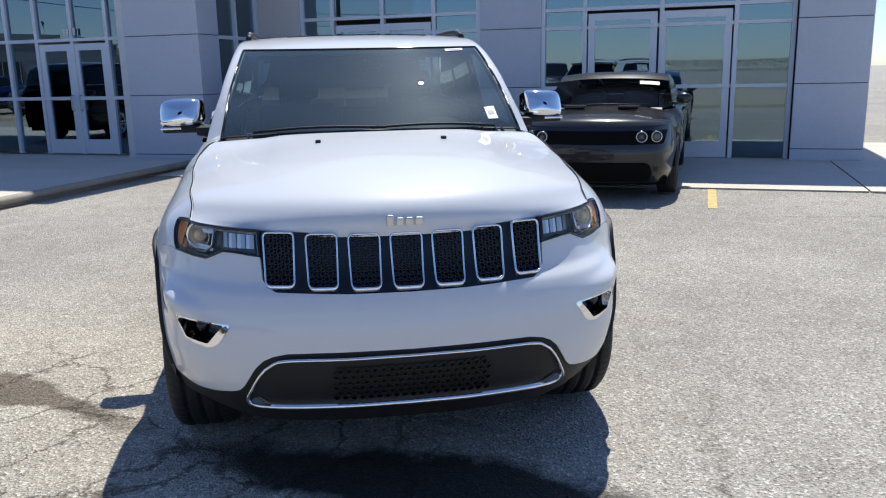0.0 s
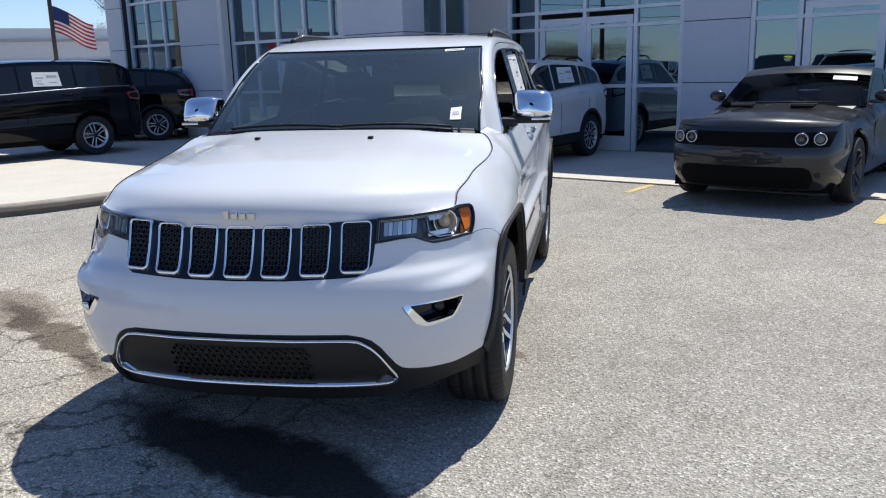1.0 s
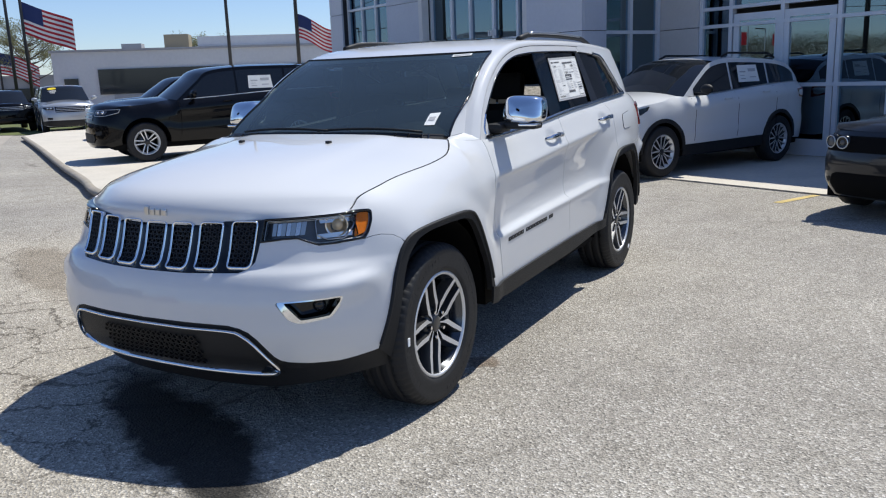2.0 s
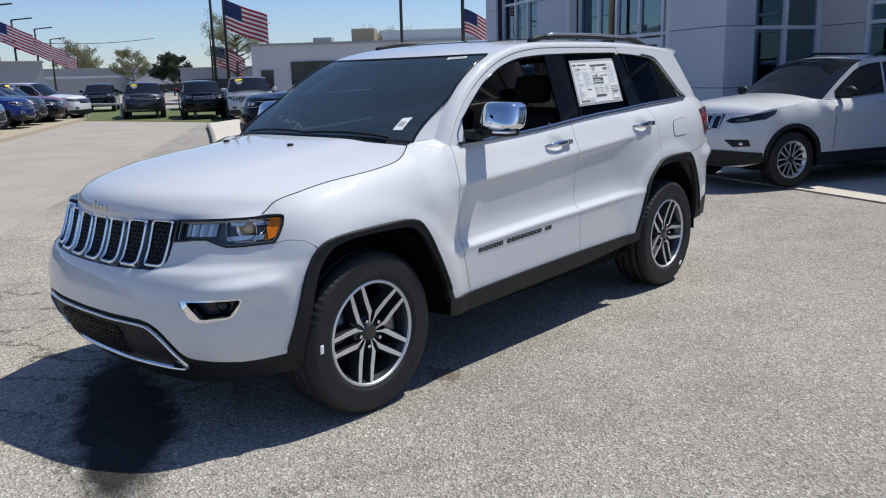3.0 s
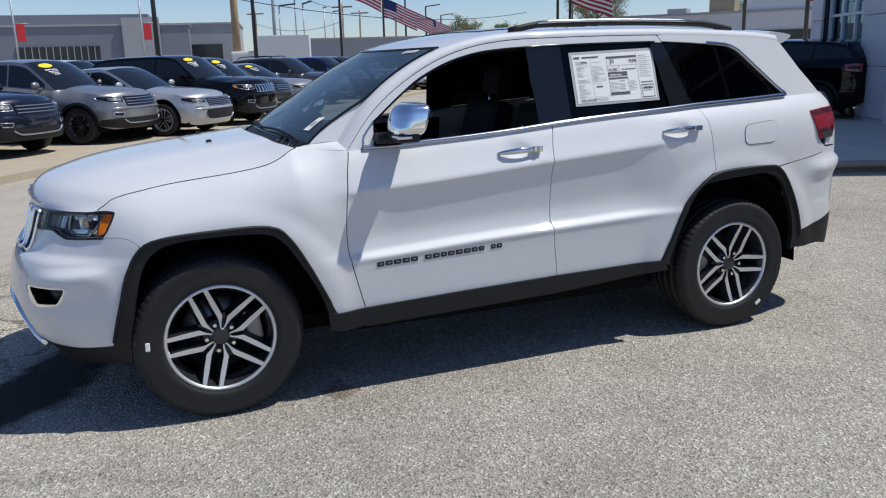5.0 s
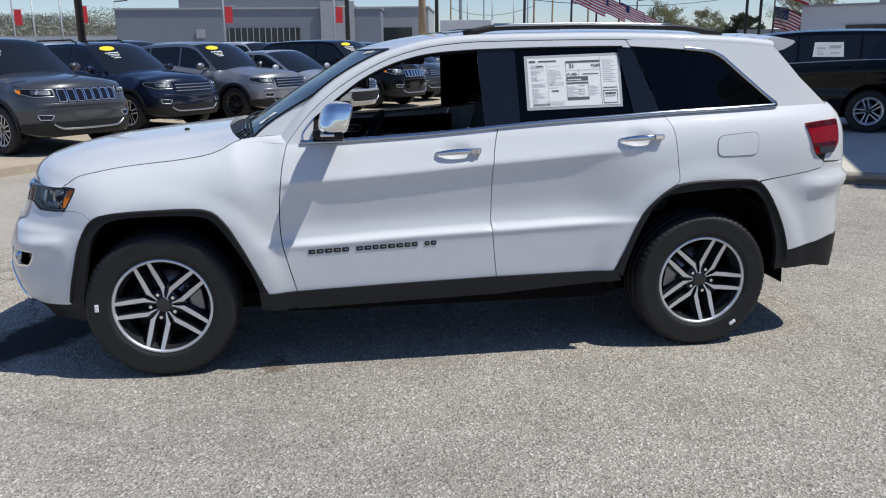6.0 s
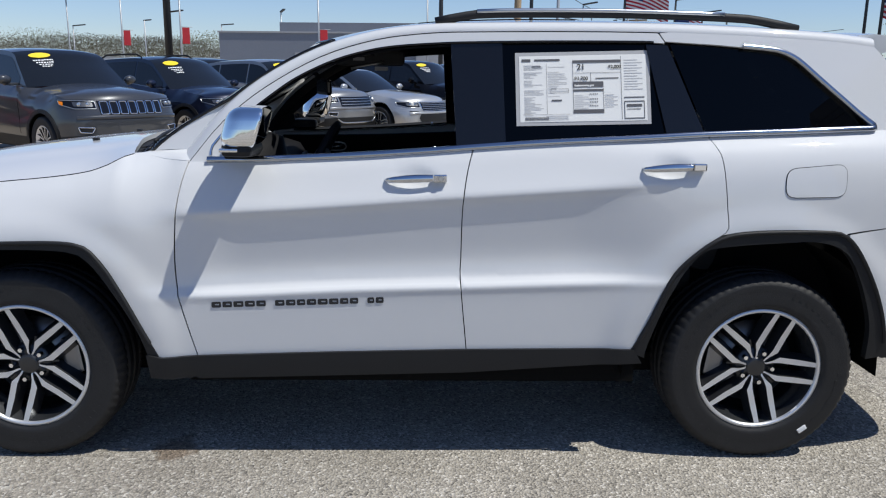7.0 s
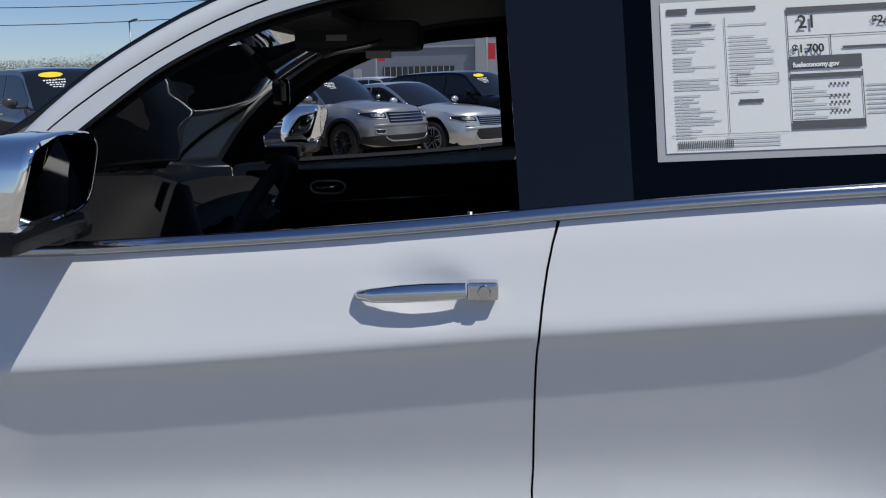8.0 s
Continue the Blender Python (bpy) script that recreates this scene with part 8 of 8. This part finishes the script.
b = far_building("workshop_building", "white flat-roofed workshop with a dark fascia", -41.8, 29.4, 38, 30, 18, 3.75, FARWHITE, [(2.6, 30, 1.2, 2.7, FARDARK, "fascia"), (3.4, 6.5, 0.1, 1.15, FARMID, "garage_door"), (8, 12, 0.1, 1.15, FARMID, "garage_door"), (0.6, 1.4, 0.2, 2.2, FARDARK, "window")])
box_part("upper_wall", (8.5, 1.0, 3.75), (29.5, 15, 4.55), FARWHITE, b)
box_part("roof_unit", (6.4, 1.5, 3.85), (7.9, 3.0, 4.75), mat("tan_unit", (0.36, 0.30, 0.20), 0.7), b)
box_part("roof_unit", (3.8, 1.5, 3.85), (5.0, 2.6, 4.25), FARMID, b)
far_building("far_store", "long low grey store far behind the flags", -131, 36, 66, 34, 20, 4.0, FARMID, [(1, 33, 2.6, 3.0, FARWHITE, "fascia")])
far_building("far_store", "long white store far behind the pickups", -118, 60, 60, 60, 15, 2.6, FARWHITE, [(2, 58, 0.3, 1.4, FARDARK, "window")])
far_building("brick_store", "low dark building behind the pickup trucks", -62, 36, 50, 18, 8, 2.7, FARMID, [(1, 17, 0.6, 1.8, FARDARK, "window")])
b = far_building("grey_showroom", "large blue-grey showroom with dark glazing", -67.5, -16.2, 84, 22, 20, 4.7, FARGREY, [(9.2, 15.2, 0.5, 3.2, FARDARK, "window"), (6.6, 7.3, 2.4, 3.1, FARMID, "vent")])
box_part("upper_wall", (5.2, 0.4, 4.7), (19, 18, 5.6), FARGREY, b)
box_part("white_wall", (17.0, -0.3, 0), (19.8, -0.11, 5.3), FARMID, b)
for k in range(12):
    box_part("mullion", (9.3 + 0.5 * k, -0.14, 0.5), (9.36 + 0.5 * k, -0.10, 3.2), GALV, b)
far_building("far_showroom", "pale showroom with dark glazing far off", -72, 1.5, 80, 9, 12, 5.0, FARMID, [(1.0, 7.5, 0.5, 3.3, FARDARK, "window")])
far_building("far_store", "low grey store by the road", -63, 14, 75, 10, 8, 3.3, FARMID, [(1.0, 9, 0.6, 1.6, FARDARK, "window")])
far_building("far_store", "low white stores before the tree line", -120, -52, 80, 40, 10, 3.2, FARWHITE, [(1, 39, 0.5, 1.8, FARDARK, "window")])
van = thing("box_truck", "white box truck with a square cargo body", "truck", pose(-54.5, 8.3, 0, 0, 0, 75))
box_part("cargo_box", (0.9, 0, 0.9), (4.6, 2.3, 3.45), FARWHITE, van, 0.04)
box_part("cab", (-0.9, 0.1, 0.6), (0.85, 2.2, 2.4), FARWHITE, van, 0.15)
box_part("cab_glass", (-0.93, 0.25, 1.5), (-0.5, 2.05, 2.2), FARDARK, van, 0.03)
for x in (-0.1, 3.4):
    for y in (0.15, 2.15):
        wh = new("wheel")
        wh.parent = van
        wh.matrix_local = pose(x, y, 0.45, 0, 0, 90 if y > 1 else -90)
        wheel_parts(wh, 0.45, 0.25, 0.24, detail=False, seg=14)

# ---- trees ----
def tree(name, label, x, y, h, spread, leafmat, seed, leaves=700, trunk=0.35, low=0.3, size=0.28):
    rng = random.Random(seed)
    t = thing(name, label, "tree", pose(x, y, 0))
    tube("trunk", [(0, 0, 0), (0.05 * h * 0.2, 0, h * 0.3), (0, 0.03 * h, h * 0.6), (0.02 * h, 0, h * 0.92)], h * 0.02, BARK, t, seg=7, radii=[h * 0.022, h * 0.017, h * 0.010, h * 0.003])
    tips = []
    bmv, bmf = [], []
    for k in range(26):
        a, z0 = rng.random() * 6.28, h * (low + 0.5 * rng.random())
        L = spread * (0.55 + 0.5 * rng.random()) * (1.15 - 0.6 * (z0 / h))
        p0 = Vector((0, 0, z0))
        p1 = p0 + Vector((math.cos(a) * L, math.sin(a) * L, L * (0.35 + 0.5 * rng.random())))
        pm = p0.lerp(p1, 0.5) + Vector((0, 0, -0.06 * L))
        tube("limb", [p0, pm, p1], h * 0.006, BARK, t, seg=5, radii=[h * 0.007, h * 0.005, h * 0.002])
        tips += [p0.lerp(p1, q) for q in (0.55, 0.75, 0.9, 1.0)]
    # finer twigs grow from the outer half of each limb
    tv, tf, ends = [], [], []
    for c in tips:
        for k in range(5):
            u = Vector((rng.gauss(0, 1), rng.gauss(0, 1), 0.5 + abs(rng.gauss(0, 0.9)))).normalized()
            L = spread * (0.12 + 0.20 * rng.random())
            w = u.orthogonal().normalized() * (h * 0.0011)
            w2 = u.cross(w)
            n = len(tv)
            tv += [c - w, c + w * 0.5 + w2, c + w * 0.5 - w2, c + u * L]
            tf += [(n, n + 1, n + 3), (n + 1, n + 2, n + 3), (n + 2, n, n + 3)]
            ends += [c + u * (L * q) for q in (0.45, 0.7, 0.95)]
    tw = mesh_ob("twigs", tv, tf, BARK, t, smooth=False)
    tw["kind"] = "stuff"
    vs, fs = [], []
    for k in range(leaves):
        c = rng.choice(ends) + Vector((rng.gauss(0, 1), rng.gauss(0, 1), rng.gauss(0, 0.8))) * spread * 0.045
        s = size * (0.5 + rng.random())
        u = Vector((rng.gauss(0, 1), rng.gauss(0, 1), rng.gauss(0, 1))).normalized()
        w = u.orthogonal().normalized()
        n = len(vs)
        vs += [c - u * s, c - w * s * 0.5, c + u * s, c + w * s * 0.5]
        fs.append((n, n + 1, n + 2, n + 3))
    ob = mesh_ob("crown", vs, fs, leafmat, t, smooth=False)
    return t


tree("tree", "pale budding tree with bare twigs", -58.7, 39.6, 7.0, 3.4, LEAF, 1, 12000, size=0.05)
tree("tree", "dark evergreen tree far off", -91.9, 52.5, 5.6, 2.6, LEAFDARK, 2, 14000, size=0.12, low=0.15)
tree("tree", "pale green spring tree far off", -111.9, 57.4, 6.0, 3.0, LEAF, 3, 6500, size=0.09)
tree("tree", "pale green spring tree far off", -150, 66, 8.0, 5.2, LEAF, 4, 8000, size=0.12)
tree("tree", "pale budding tree behind the workshop", -38.5, 62, 9.0, 4.2, LEAF, 5, 9000, size=0.05)
tree("tree", "pale budding tree behind the workshop", -46, 46, 5.4, 2.6, LEAF, 6, 5000, size=0.06)
tree("tree", "dark shrub beside the showroom pier", *uv(6.2, 12.6), 2.2, 0.9, LEAFDARK, 8, 700, size=0.12, low=0.1)


def woods(name, label, x0, y0, x1, y1, h, seed, n=2600, leafmat=None, size=0.15):
    """A far line of woods: many small clumps of twigs and leaves with an uneven top."""
    rng = random.Random(seed)
    vs, fs = [], []
    for k in range(n):
        t = rng.random()
        base = Vector((x0 + (x1 - x0) * t, y0 + (y1 - y0) * t, 0))
        top = h * (0.55 + 0.30 * noise.noise(Vector((t * 9, seed, 0))) + 0.25 * noise.noise(Vector((t * 31, seed, 3))) + 0.3)
        c = base + Vector((rng.gauss(0, 3), rng.gauss(0, 3), top * rng.random() ** 0.7))
        s = size * (0.4 + rng.random())
        u = Vector((rng.gauss(0, 1), rng.gauss(0, 1), rng.gauss(0, 1.4))).normalized()
        w = u.orthogonal().normalized()
        q = len(vs)
        vs += [c - u * s, c - w * s * 0.6, c + u * s, c + w * s * 0.6]
        fs.append((q, q + 1, q + 2, q + 3))
    ob = mesh_ob(name, vs, fs, leafmat or LEAFTAN, smooth=False)
    tagged(ob, label, "trees", kind="stuff")


woods("far_woods", "brown budding woods on the horizon", -150, -110, -160, 10, 8.0, 3, 150000, None, 0.105)
woods("far_woods", "pale green woods on the horizon", -170, -110, -178, 0, 9.5, 4, 80000, LEAF, 0.12)
woods("far_woods", "brown woods far behind the stores", -190, 30, -150, 150, 5.0, 5, 16000)
# two unseen lines of woods, added to close the horizon in reflections
woods("far_woods", "unseen woods added behind the camera", 230, -200, 240, 120, 4.5, 6, 30000, None, 0.2)
woods("far_woods", "unseen woods added behind the camera", -150, -230, 230, -250, 4.5, 7, 50000, None, 0.18)
